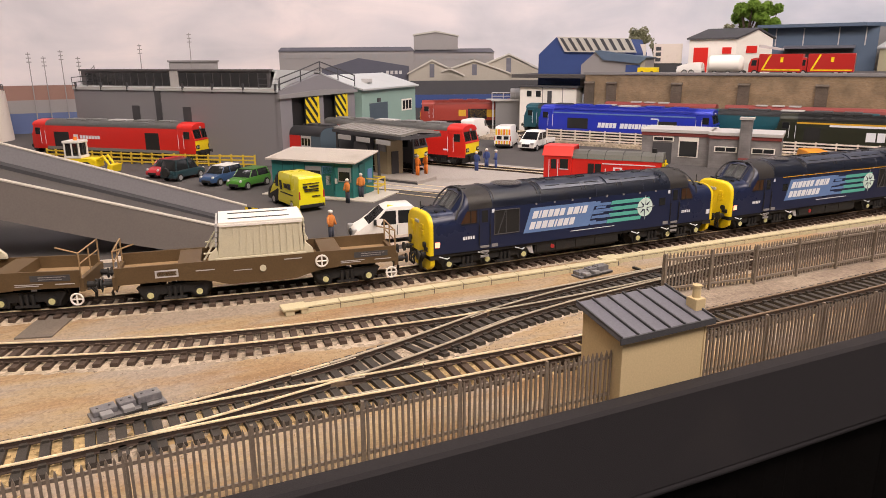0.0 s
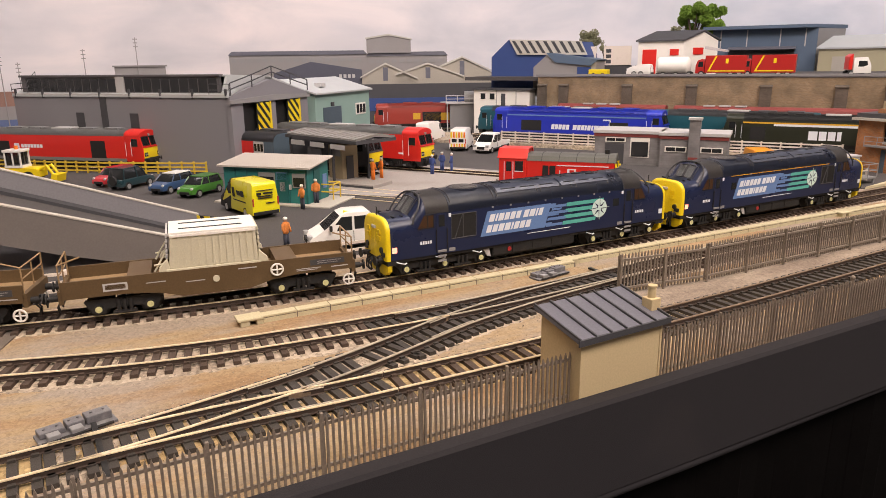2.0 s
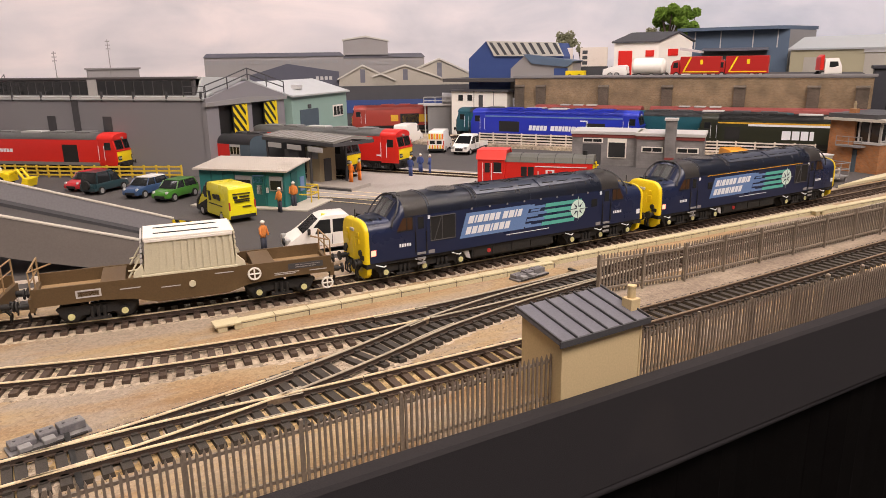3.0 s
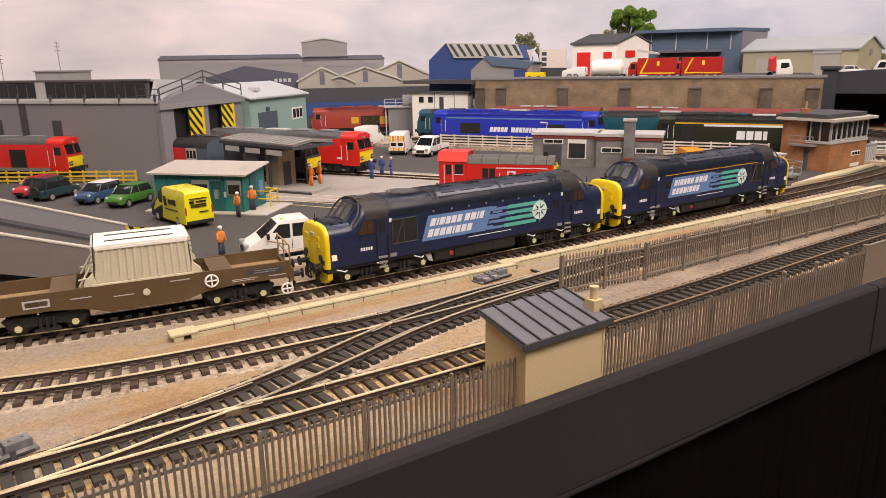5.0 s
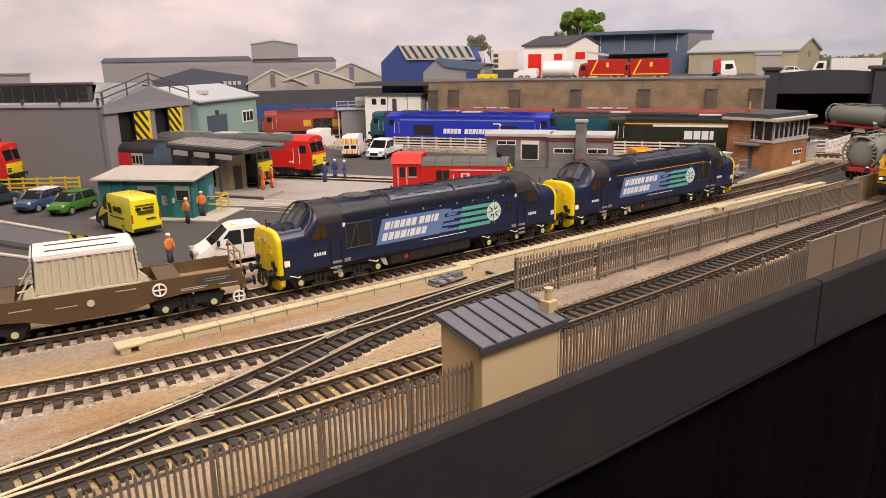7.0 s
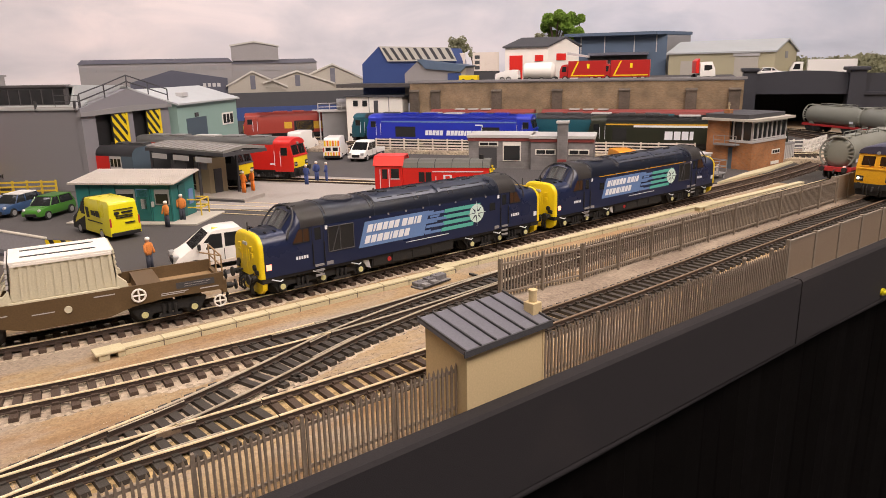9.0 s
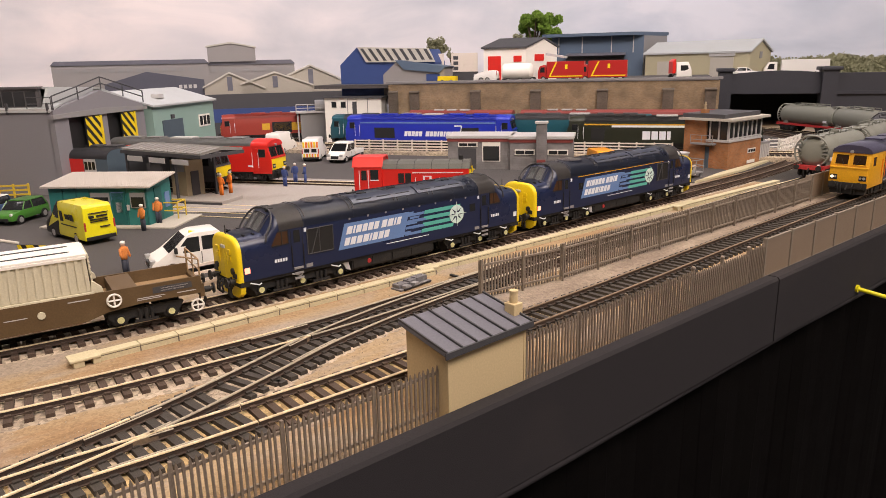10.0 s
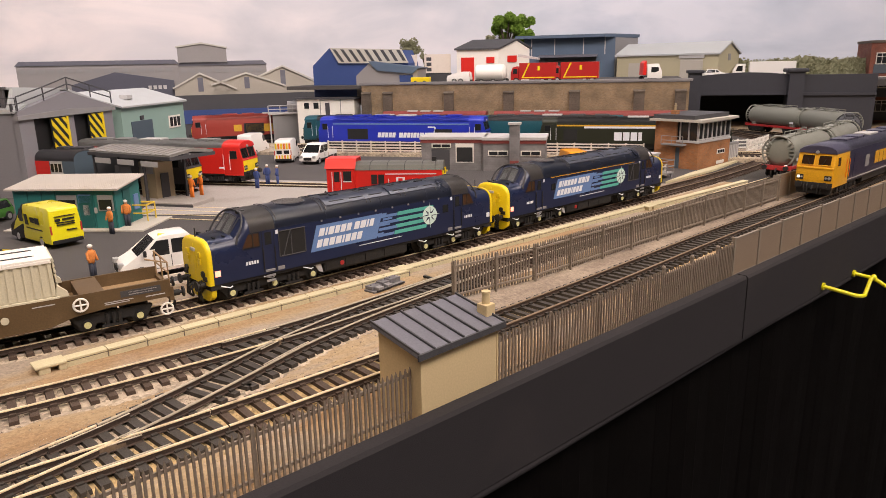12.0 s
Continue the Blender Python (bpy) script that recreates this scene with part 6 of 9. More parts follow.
shed = thing("engine_shed", -93, 589, 0, 131, "dark grey clad engine shed with clerestory glazing and striped doors", "shed")
L, Wd = 362, 178
b = bmesh.new()
box(b, 6, -6, 0, L, 0, 95)
side = part("side_wall", b, SHED_GREY, shed)
for x0 in (152, 244):
    b = bmesh.new()
    box(b, x0 - 7, -0.5, 50, x0 + 7, 0.8, 73, 0.4)
    part("side_door", b, DARK_GREY, side)
for i in range(8):
    b = bmesh.new()
    box(b, 4 + i * 50, 0, 92, 6.5 + i * 50, 2, 104)
    part("bracket", b, DARK_GREY, side)
b = bmesh.new()
box(b, 4, -7, 95, L, 1.5, 97.5)
part("gutter", b, LIGHT_GREY, side)
b = bmesh.new()
box(b, 196, 0.2, 50, 206, 1.6, 95)
part("downpipe", b, DARK_GREY, side)
b = bmesh.new()
box(b, 20, -12, 97, L - 10, -8, 119.5)
cler = part("clerestory_wall", b, CLERE, shed)
for i in range(22):
    x0 = 24 + i * 14.6
    if i == 10:
        b = bmesh.new()
        box(b, x0 - 1, -7.9, 97, x0 + 13, -6.2, 121)
        part("clerestory_gap", b, LIGHT_GREY, cler)
        continue
    b = bmesh.new()
    box(b, x0, -8, 100, x0 + 12.4, -7.2, 116.5)
    part("pane", b, DARK_GLASS, cler)
b = bmesh.new()
box(b, 18, -14, 119, L - 8, -6, 121.5)
part("clerestory_eave", b, CLERE, cler)
# the gable front with two openings
b = bmesh.new()
prism(b, [(0, 0), (-24, 0), (-24, 87), (-82, 87), (-82, 0), (-96, 0), (-96, 87), (-154, 87), (-154, 0), (-178, 0), (-178, 93), (-90, 114), (0, 95)], "x", 0, 8)
part("gable_wall", b, SHED_GREY, shed)
b = bmesh.new()
prism(b, [(4, 86), (4, 90.5), (-90, 93.5), (-182, 90.5), (-182, 86)], "x", -3, 0)
part("door_lintel", b, GREY, shed)
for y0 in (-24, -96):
    # black sheet added in each opening for the shade inside the shed
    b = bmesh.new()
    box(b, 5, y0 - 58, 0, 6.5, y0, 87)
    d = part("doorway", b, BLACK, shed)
    b2 = bmesh.new()
    box(b2, -1.8, y0 - 57, 2, 0.4, y0 - 27, 85)
    leaf = part("door_leaf", b2, BLACK, shed, "black and yellow striped folding door")
    for k in range(9):
        z0 = -18 + k * 13
        pts = clipped([(y0 - 57, z0), (y0 - 57, z0 + 6.5), (y0 - 27, z0 + 36.5), (y0 - 27, z0 + 30)], 2.5, 84.5)
        if len(pts) < 3:
            continue
        b = bmesh.new()
        prism(b, pts, "x", -2.3, -1.8)
        part("stripe", b, YELLOW, leaf)
    b = bmesh.new()
    box(b, -2.6, y0 - 58, 2, 0.4, y0 - 54.5, 85)
    part("door_edge", b, YELLOW, leaf)
b = bmesh.new()
prism(b, [(-12, 121), (-90, 118), (-90, 115.5), (-12, 118.5)], "x", 10, L)
prism(b, [(-181, 93), (-90, 118), (-90, 115.5), (-181, 90.5)], "x", 2, L)
part("roof", b, WHITE_ROOF, shed, "pale sheet gable roof")
b = bmesh.new()
prism(b, [(2, 95.5), (-20, 103), (-20, 101), (2, 93.5)], "x", 2, L)
part("lean_roof", b, WHITE_ROOF, shed)
b = bmesh.new()
prism(b, [(1, 95.5), (-11, 119), (-90, 116.8), (-90, 113)], "x", 9, 13)
part("roof_end", b, WHITE_ROOF, shed)
railing(shed, [(-1, 0, 96), (-1, -45, 105), (-1, -90, 115), (-1, -134, 105), (-1, -178, 95)], 15, 0.8)
railing(shed, [(0, 1, 96), (30, 1, 96)], 14)
railing(shed, [(L, 1, 96), (L - 30, 1, 98), (L, -40, 112)], 14)
b = bmesh.new()
box(b, L - 6, -Wd, 0, L, -6, 95)
part("end_wall", b, SHED_GREY, shed)
b = bmesh.new()
box(b, 6, -Wd, 0, L, -Wd + 6, 95)
part("back_wall", b, SHED_GREY, shed)

office = thing("depot_office", 57, 719.5, 0, 131, "pale green clad depot office with a shallow white roof", "office")
b = bmesh.new()
prism(b, [(0, 0), (130, 0), (130, 87), (65, 106), (0, 88)], "y", 0, -180)
w = part("wall", b, PALE_GREEN, office)
b = bmesh.new()
prism(b, [(-5, 87), (65, 107), (135, 86), (135, 88.5), (65, 109.5), (-5, 89.5)], "y", 4, -184)
part("roof", b, WHITE_ROOF, office)
for px, py in ((55, -60), (95, -120)):
    b = bmesh.new()
    box(b, px - 40, py, 97, px - 28, py + 14, 103, 0.5)
    part("roof_light", b, LIGHT_GREY, office)
b = bmesh.new()
box(b, -1.2, -78, 20, 0.5, -22, 67)
part("roller_door", b, BLUE_GREY, w)
b = bmesh.new()
box(b, -2.5, -54, 68, 0, -46, 74, 0.5)
part("door_lamp", b, DARK_GREY, w)
b = bmesh.new()
box(b, -0.9, -164, 49, 0.4, -128, 68)
wn = part("window", b, WHITE, w, "white framed office window")
for k in range(3):
    b = bmesh.new()
    box(b, -1.4, -162 + k * 11.5, 51.5, -0.8, -153.5 + k * 11.5, 65.5)
    part("pane", b, DARK_GLASS, wn)

# ---- fuelling point ----
fuel = thing("fuelling_canopy", -6, 402, 0, 107, "dark fuelling point canopy with a pale sheet roof", "canopy")
b = bmesh.new()
prism(b, [(0, 52), (0, 54.2), (-27, 57.5), (-55, 54.2), (-55, 52), (-27, 55.2)], "x", 0, 130)
roofp = part("roof", b, CANOPY_GREY, fuel)
b = bmesh.new()
box(b, -1.5, -56, 49.0, 131.5, -54.5, 52.6)
box(b, -1.5, 0, 49.0, 131.5, 1.5, 52.6)
box(b, -1.5, -54.5, 49.0, 0, 0, 52.6)
box(b, 130, -54.5, 49.0, 131.5, 0, 52.6)
part("roof_edge", b, DARK_GREY, roofp)
for i in range(14):
    b = bmesh.new()
    prism(b, [(0.4, 54.2), (0.4, 54.9), (-27, 58.2), (-55.4, 54.9), (-55.4, 54.2), (-27, 57.4)], "x", i * 10 - 0.4, i * 10 + 0.4)
    part("roof_rib", b, CANOPY_GREY, roofp)
for px in (45, 86, 127):
    for py in (-2.5, -52.5):
        b = bmesh.new()
        box(b, px - 1.2, py - 1.2, 0, px + 1.2, py + 1.2, 50)
        part("post", b, DARK_GREY, fuel)
for px in (18, 56, 94):
    b = bmesh.new()
    box(b, px, 0.6, 41.5, px + 26, 1.6, 47, 0.3)
    part("strip_panel", b, LIGHT_GREY, fuel)
b = bmesh.new()
box(b, 66, -3, 6, 92, -1.5, 40)
part("hose_cabinet", b, DARK_GREY, fuel)
tankhouse = thing("fuel_pump_house", -5, 450, 0.8, 107, "beige fuel pump house under the canopy", "pump house")
b = bmesh.new()
box(b, 0, -23, 0, 25, 0, 42, 0.6)
part("wall", b, BEIGE, tankhouse)
b = bmesh.new()
box(b, -0.8, -16, 1, 0.2, -6, 30)
part("door", b, DARK_GREY, tankhouse)
b = bmesh.new()
box(b, 2, 0, 30, 23, 0.7, 38, 0.2)
part("notice_strip", b, GREY, tankhouse)
plat = thing("fuelling_platform", 40, 413, 0, 122, "low grey concrete fuelling platform slab", "platform")
b = bmesh.new()
box(b, 0, 0, 0.8, 170, 38, 5.0, 0.5)
part("slab", b, CONCRETE, plat)
b = bmesh.new()
box(b, -0.4, 37.8, 0.8, 170, 38.6, 3.6)
part("edge", b, DARK_GREY, plat)
coach = thing("railcar", -57, 589, 0, -60, "red and grey railcar standing in the shed doorway", "railcar")
b = bmesh.new()
loft(b, [section(16.5, 4.6, ZR + 36, ZR + 46, px, 4) for px in (-40, 34)])
body = part("body", b, BLUE_GREY, coach, smooth=True)
both(body, "red_band", rect(-39, ZR + 6, -1, ZR + 36), 16.5, DB_RED)
both(body, "window_surround", rect(0, ZR + 8, 17, ZR + 36), 16.5, LIGHT_GREY)
for k in range(3):
    for z0 in (12, 24):
        both(body, "window", rect(1 + k * 5.4, ZR + z0, 5 + k * 5.4, ZR + z0 + 9), 16.8, DARK_GLASS)
b = bmesh.new()
roof_band(b, [-40, 34], 16.5, ZR + 36, ZR + 46)
part("roof", b, DARK_GREY, coach, smooth=True)

# ---- teal yard office ----
cabin = thing("yard_cabin", -143, 414, 0.6, -46.5, "teal clad yard cabin with a corrugated grey roof", "cabin")
CL, CD = 93, 43
b = bmesh.new()
prism(b, [(0, 1.5), (CD, 1.5), (CD, 41), (0, 36)], "x", 0, CL)
w = part("wall", b, TEAL, cabin)
b = bmesh.new()
box(b, -8, -9, 0, CL + 26, CD + 6, 1.6, 0.4)
part("plinth", b, PALE_CONCRETE, cabin)
b = bmesh.new()
prism(b, [(-4, 35.6), (CD + 3, 41.4), (CD + 3, 42.8), (-4, 37.0)], "x", -5, CL + 5)
r = part("roof", b, SHEET_ROOF, cabin)
for i in range(50):
    x0 = -4.6 + i * 2.04
    b = bmesh.new()
    prism(b, [(-4.2, 36.9), (CD + 3.1, 42.7), (CD + 3.1, 43.15), (-4.2, 37.35)], "x", x0, x0 + 1.0)
    part("corrugation", b, SHEET_ROOF, r)
for x0, x1, z0, z1, m, nm in ((40, 58, 19, 31, GREY, "window"), (77, 91, 17, 31, GREY, "window"), (60, 72, 3, 31, TEAL_DARK, "door"), (59.5, 71, 24, 31.6, SKYBLUE, "notice_board"), (63, 69, 13, 22.5, LIGHT_GREY, "notice_board"), (73, 75.6, 15, 20, LIGHT_GREY, "meter_box")):
    b = bmesh.new()
    box(b, x0, -0.9, z0, x1, 0.1, z1, 0.2)
    q = part(nm, b, m, w)
    if nm == "window":
        b = bmesh.new()
        box(b, x0 + 1.2, -1.2, z0 + 1.2, x1 - 1.2, -0.8, z1 - 4)
        part("pane", b, DARK_GLASS, q)
for x0 in (13, 26, 38.6, 73, 91.5):
    b = bmesh.new()
    box(b, x0, -0.6, 1.6, x0 + 0.8, 0.1, 35.5)
    part("cladding_rib", b, TEAL_DARK, w)
b = bmesh.new()
box(b, CL - 0.2, 12, 2, CL + 0.8, 24, 33)
part("door", b, TEAL_DARK, w)
b = bmesh.new()
box(b, CL - 0.2, 30, 12, CL + 0.9, 38, 26)
part("notice_board", b, SKYBLUE, w)
cabin_rail = thing("cabin_handrail", -60, 366, 2.2, -46, "yellow tubular handrail round the cabin steps", "handrail")
railing(cabin_rail, [(0, 0, 0), (14, 0, 0), (14, 16, 0), (0, 16, 0)], 15, 0.7, YELLOW_POST, "rail")


# ---- wooden and steel rail fences ----
def rail_fence(pts, step, h, n_rails, material, label, name, r=0.9, z0=0.4):
    line = smooth_path(pts, 2.0) if len(pts) > 2 else smooth_path([pts[0], ((pts[0][0] + pts[1][0]) / 2, (pts[0][1] + pts[1][1]) / 2), pts[1]], 2.0)
    ob = thing(name, line[0][0], line[0][1], z0, 0, label, "fence", "rail fences", "structure")
    x0, y0 = line[0][0], line[0][1]
    k = max(1, int(step / 2.0))
    marks = line[::k]
    b = bmesh.new()
    box(b, -r, -r, 0, r, r, h + 0.8, 0.25)
    me = mesh_of("post", b, material)
    for x, y, a in marks:
        again("post", me, ob, deg(x - x0, y - y0, 0, math.degrees(a)))
    for i in range(n_rails):
        z = h * (i + 0.75) / n_rails
        for (xa, ya, _), (xb, yb, _) in zip(marks, marks[1:]):
            b = bmesh.new()
            d = Vector((xb - xa, yb - ya, 0)).normalized()
            nrm = Vector((-d.y, d.x, 0)) * 0.45
            p, q = Vector((xa - x0, ya - y0, z)) - Vector((-d.y, d.x, 0)) * r, Vector((xb - x0, yb - y0, z)) - Vector((-d.y, d.x, 0)) * r
            up = Vector((0, 0, 0.95))
            loft(b, [[p - nrm - up, p + nrm - up, p + nrm + up, p - nrm + up], [q - nrm - up, q + nrm - up, q + nrm + up, q - nrm + up]])
            part("fence_rail", b, material, ob)
    return ob


rail_fence([(-430, 196), (-330, 170), (-235, 154), (-185, 144.5), (-160, 142.6), (-110, 142), (-60, 142), (-10, 144), (25, 147), (62, 152)], 25, 15.5, 3, OFFWHITE, "white post and rail fence between yard and main line", "rail_fence", 1.2)
rail_fence([(40, 275), (50, 255), (62, 236), (80, 219), (104, 208), (130, 199), (165, 190), (200, 182)], 25, 15.5, 3, OFFWHITE, "white post and rail fence round the shunter's track end", "rail_fence", 1.1)
rail_fence([(262, 205), (330, 176), (386, 164), (440, 157), (505, 150)], 25, 13, 2, OFFWHITE, "low white fence behind the main line", "rail_fence", 1.1)
rail_fence([depot(10, -108), depot(507, -108)], 24, 17, 4, OFFWHITE, "white four-rail fence in front of the stabled locomotives", "rail_fence", 1.0, 6.0)
rail_fence([(-372, 812), (-300, 742), (-240, 690), (-170, 640), (-113, 600)], 17, 15, 3, YELLOW_POST, "yellow rail fence beside the car park", "rail_fence", 1.0)

# ---- concrete ramp road at the end of the board ----
ramp = thing("road_ramp", -192, 280, 0, 168, "grey concrete road ramp with parapets rising over the yard", "ramp", kind="structure")
# local x runs up the ramp; +y is the viewer's side
def ramp_z(px, far):
    return (2 + 0.325 * px) if far else (-2 + 0.29 * px)
RL = 420
for far, y0, y1, nm in ((True, -4, 0, "far_parapet"), (False, 70, 74, "near_parapet")):
    b = bmesh.new()
    lo = lambda px: max(0.0, ramp_z(px, far) - 12)
    prism(b, [(0, 0), (40, 0), (90, lo(90)), (RL, lo(RL)), (RL, ramp_z(RL, far) + 16), (0, ramp_z(0, far) + 15)], "y", y0, y1)
    p = part(nm, b, SHED_GREY if far else RAMP_BROWN, ramp)
    b = bmesh.new()
    prism(b, [(0, ramp_z(0, far) + 15), (RL, ramp_z(RL, far) + 16), (RL, ramp_z(RL, far) + 17.0), (0, ramp_z(0, far) + 16.0)], "y", y0 - 0.4, y1 + 0.4)
    part("coping", b, PALE_CONCRETE, p)
b = bmesh.new()
rings = []
for px in (-30, 0, 60, 120, 200, 300, RL):
    zf, zn = max(0.9, ramp_z(px, True)), max(0.9, ramp_z(px, False))
    rings.append([(px, 0, zf), (px, 70, zn), (px, 70, max(0.1, zn - 9)), (px, 0, max(0.1, zf - 9))])
loft(b, rings)
part("road_deck", b, TARMAC, ramp)
b = bmesh.new()
rings = []
for px in (0, 60, 120, 200, 300, RL):
    zf = max(0.9, ramp_z(px, True)) + 0.5
    rings.append([(px, 0.2, zf + 1.6), (px, 9, zf + 1.0), (px, 9, zf - 2), (px, 0.2, zf - 2)])
loft(b, rings)
part("kerb_strip", b, DARK_GREY, ramp)
for px in (230, 330):
    b = bmesh.new()
    box(b, px, 10, 0, px + 14, 64, ramp_z(px, False) - 8)
    part("pier", b, BEIGE, ramp, "tan rendered pier")

chevron = thing("chevron_board", -193, 281.5, 0.8, -50, "yellow and black striped barrier board at the ramp foot", "barrier")
b = bmesh.new()
box(b, 0, -0.8, 0, 40, 0.8, 16)
brd = part("board", b, BLACK, chevron)
for k in range(4):
    b = bmesh.new()
    pts = [(k * 10.5 - 3, 16), (k * 10.5 + 3, 16), (k * 10.5 + 11, 0.4), (k * 10.5 + 5, 0.4)]
    pts = [(min(39.6, max(0.4, u)), v) for u, v in pts]
    prism(b, pts, "y", -1.1, -0.8)
    part("stripe", b, YELLOW, brd)


# ---- road vehicles: x forward, z from the ground ----
def wheels4(ob, xs, half, r):
    for px in xs:
        for s in (-1, 1):
            b = bmesh.new()
            rod(b, (px, s * (half - 2.6), r), (px, s * half, r), r, 18)
            w = part("wheel", b, TYRE, ob, smooth=True)
            b = bmesh.new()
            rod(b, (px, s * (half - 0.1), r), (px, s * (half + 0.25), r), r * 0.62, 12)
            part("hub", b, SILVER, w)


def shell(bm, side, half, tuck=0.0, z_tuck=99.0, bevel=1.0):
    """A vehicle body from its side outline, narrowed towards the roof."""
    prism(bm, side, "y", -half, half)
    for v in bm.verts:
        if v.co.z > z_tuck:
            v.co.y *= 1 - tuck
    bmesh.ops.bevel(bm, geom=bm.edges[:], offset=bevel, segments=2, profile=0.6, affect="EDGES")
    return bm


def side_panes(ob, panes, half, tuck=0.0, material=None):
    for pts in panes:
        for s in (-1, 1):
            b = bmesh.new()
            prism(b, pts, "y", s * (half - tuck - 0.3), s * (half - tuck + 0.25))
            part("side_window", b, material or DARK_GLASS, ob)


def screen(ob, q, name="windscreen"):
    b = bmesh.new()
    b.faces.new([b.verts.new(p) for p in q])
    bmesh.ops.solidify(b, geom=b.faces[:], thickness=0.4)
    return part(name, b, DARK_GLASS, ob)


def van(x, y, turn, label, paint, long=74, high=33, half=13.0, rear_bars=(), group="vans", z=0.8, cab=None):
    ob = thing("van", x, y, z, turn, label, "van", group)
    h = long / 2
    b = bmesh.new()
    side = [(-h, 4), (-h, 9), (-h + 1.2, high - 2), (-h + 4, high), (h - 27, high), (h - 22, high - 1.5), (h - 13, 17.5), (h - 2.5, 14.0), (h, 9), (h, 4)]
    shell(b, side, half, 0.13, 22, 1.0)
    body = part("body", b, paint, ob, smooth=True)
    if cab:
        b = bmesh.new()
        shell(b, [(h - 25, 3.6), (h - 25, high + 0.3), (h - 21.8, high - 1.2), (h - 12.8, 17.8), (h - 2.4, 14.3), (h + 0.2, 9.2), (h + 0.2, 3.6)], half + 0.2, 0.13, 22, 1.0)
        part("cab", b, cab, body, "black painted cab and bonnet", smooth=True)
    screen(body, [(h - 20.6, -half * 0.78, high - 3.6), (h - 13.2, -half * 0.86, 18.2), (h - 13.2, half * 0.86, 18.2), (h - 20.6, half * 0.78, high - 3.6)])
    side_panes(body, [[(h - 25, 18), (h - 14.5, 18), (h - 20.5, high - 4), (h - 25, high - 4)]], half, 0.6)
    b = bmesh.new()
    box(b, h - 1.5, -half + 1, 4, h + 0.8, half - 1, 8, 0.6)
    part("bumper", b, BLACK, ob)
    b = bmesh.new()
    box(b, -h - 0.8, -half + 1, 4, -h + 1, half - 1, 7, 0.5)
    part("bumper", b, BLACK, ob)
    for s in (-1, 1):
        b = bmesh.new()
        box(b, h - 3.5, s * (half - 4.2), 10.5, h - 0.3, s * (half - 0.6), 14, 0.5)
        part("headlamp", b, SILVER, ob)
        b = bmesh.new()
        box(b, -h - 0.3, s * (half - 1.8), 12, -h + 0.4, s * (half - 0.5), 19, 0.2)
        part("tail_lamp", b, BUFFER_BEAM, ob)
    wheels4(ob, (-h + 16, h - 13), half, 4.6)
    for nm, x0, x1, z0, z1, m in rear_bars:
        b = bmesh.new()
        box(b, -h - 0.25, x0, z0, -h + 1.0, x1, z1)
        part(nm, b, m, body)
    return ob, body


ob, body = van(-136, 345, 101, "bright yellow high-roof delivery van with black cab beside the cabin", LIME, 70, 32.5, cab=BLACK)
for x0, x1, z0, z1 in ((-18, -12, 18.5, 23.5), (-10.5, -4, 19.0, 23.0), (-22, 4, 13.6, 14.4), (1, 5.5, 16.5, 25.0)):
    for s in (-1, 1):
        b = bmesh.new()
        prism(b, rect(x0, z0, x1, z1, 1), "y", s * 12.6, s * 13.1)
        part("name_bar", b, BLACK, body, "dark writing drawn as a bar")
for y0, y1, z0, z1 in ((-8, 8, 25.4, 25.9), (-7, 2, 22.4, 23.6), (-7, 7, 20.2, 20.9), (-7, 7, 18.6, 19.1), (-8, 0, 13.8, 14.5), (4, 8, 21.8, 23.8)):
    b = bmesh.new()
    xb = -36 + 1.2 * ((z0 + z1) / 2 - 9) / 20.5
    box(b, xb - 0.15, y0, z0, xb + 1, y1, z1)
    part("name_bar", b, BLACK, body, "dark writing drawn as a bar")
stripes = [("chevron", -12 + k * 4, -9.6 + k * 4, 6, 12, YELLOW if k % 2 else ORANGE) for k in range(6)] + [("chevron", -11.5 + k * 4, -9 + k * 4, 21, 29, YELLOW if k % 2 else ORANGE) for k in range(6)] + [("rear_window", -9, -1.5, 14, 19, DARK_GLASS), ("rear_window", 1.5, 9, 14, 19, DARK_GLASS)]
van(266, 648, 50, "white van with yellow rear chevrons in the yard", VAN_WHITE, 72, 33, rear_bars=stripes)
van(272, 765, 40, "white panel van at the back of the yard", VAN_WHITE, 72, 34)
van(424, 232, -125, "orange van facing the main line fence", VAN_ORANGE, 66, 30)


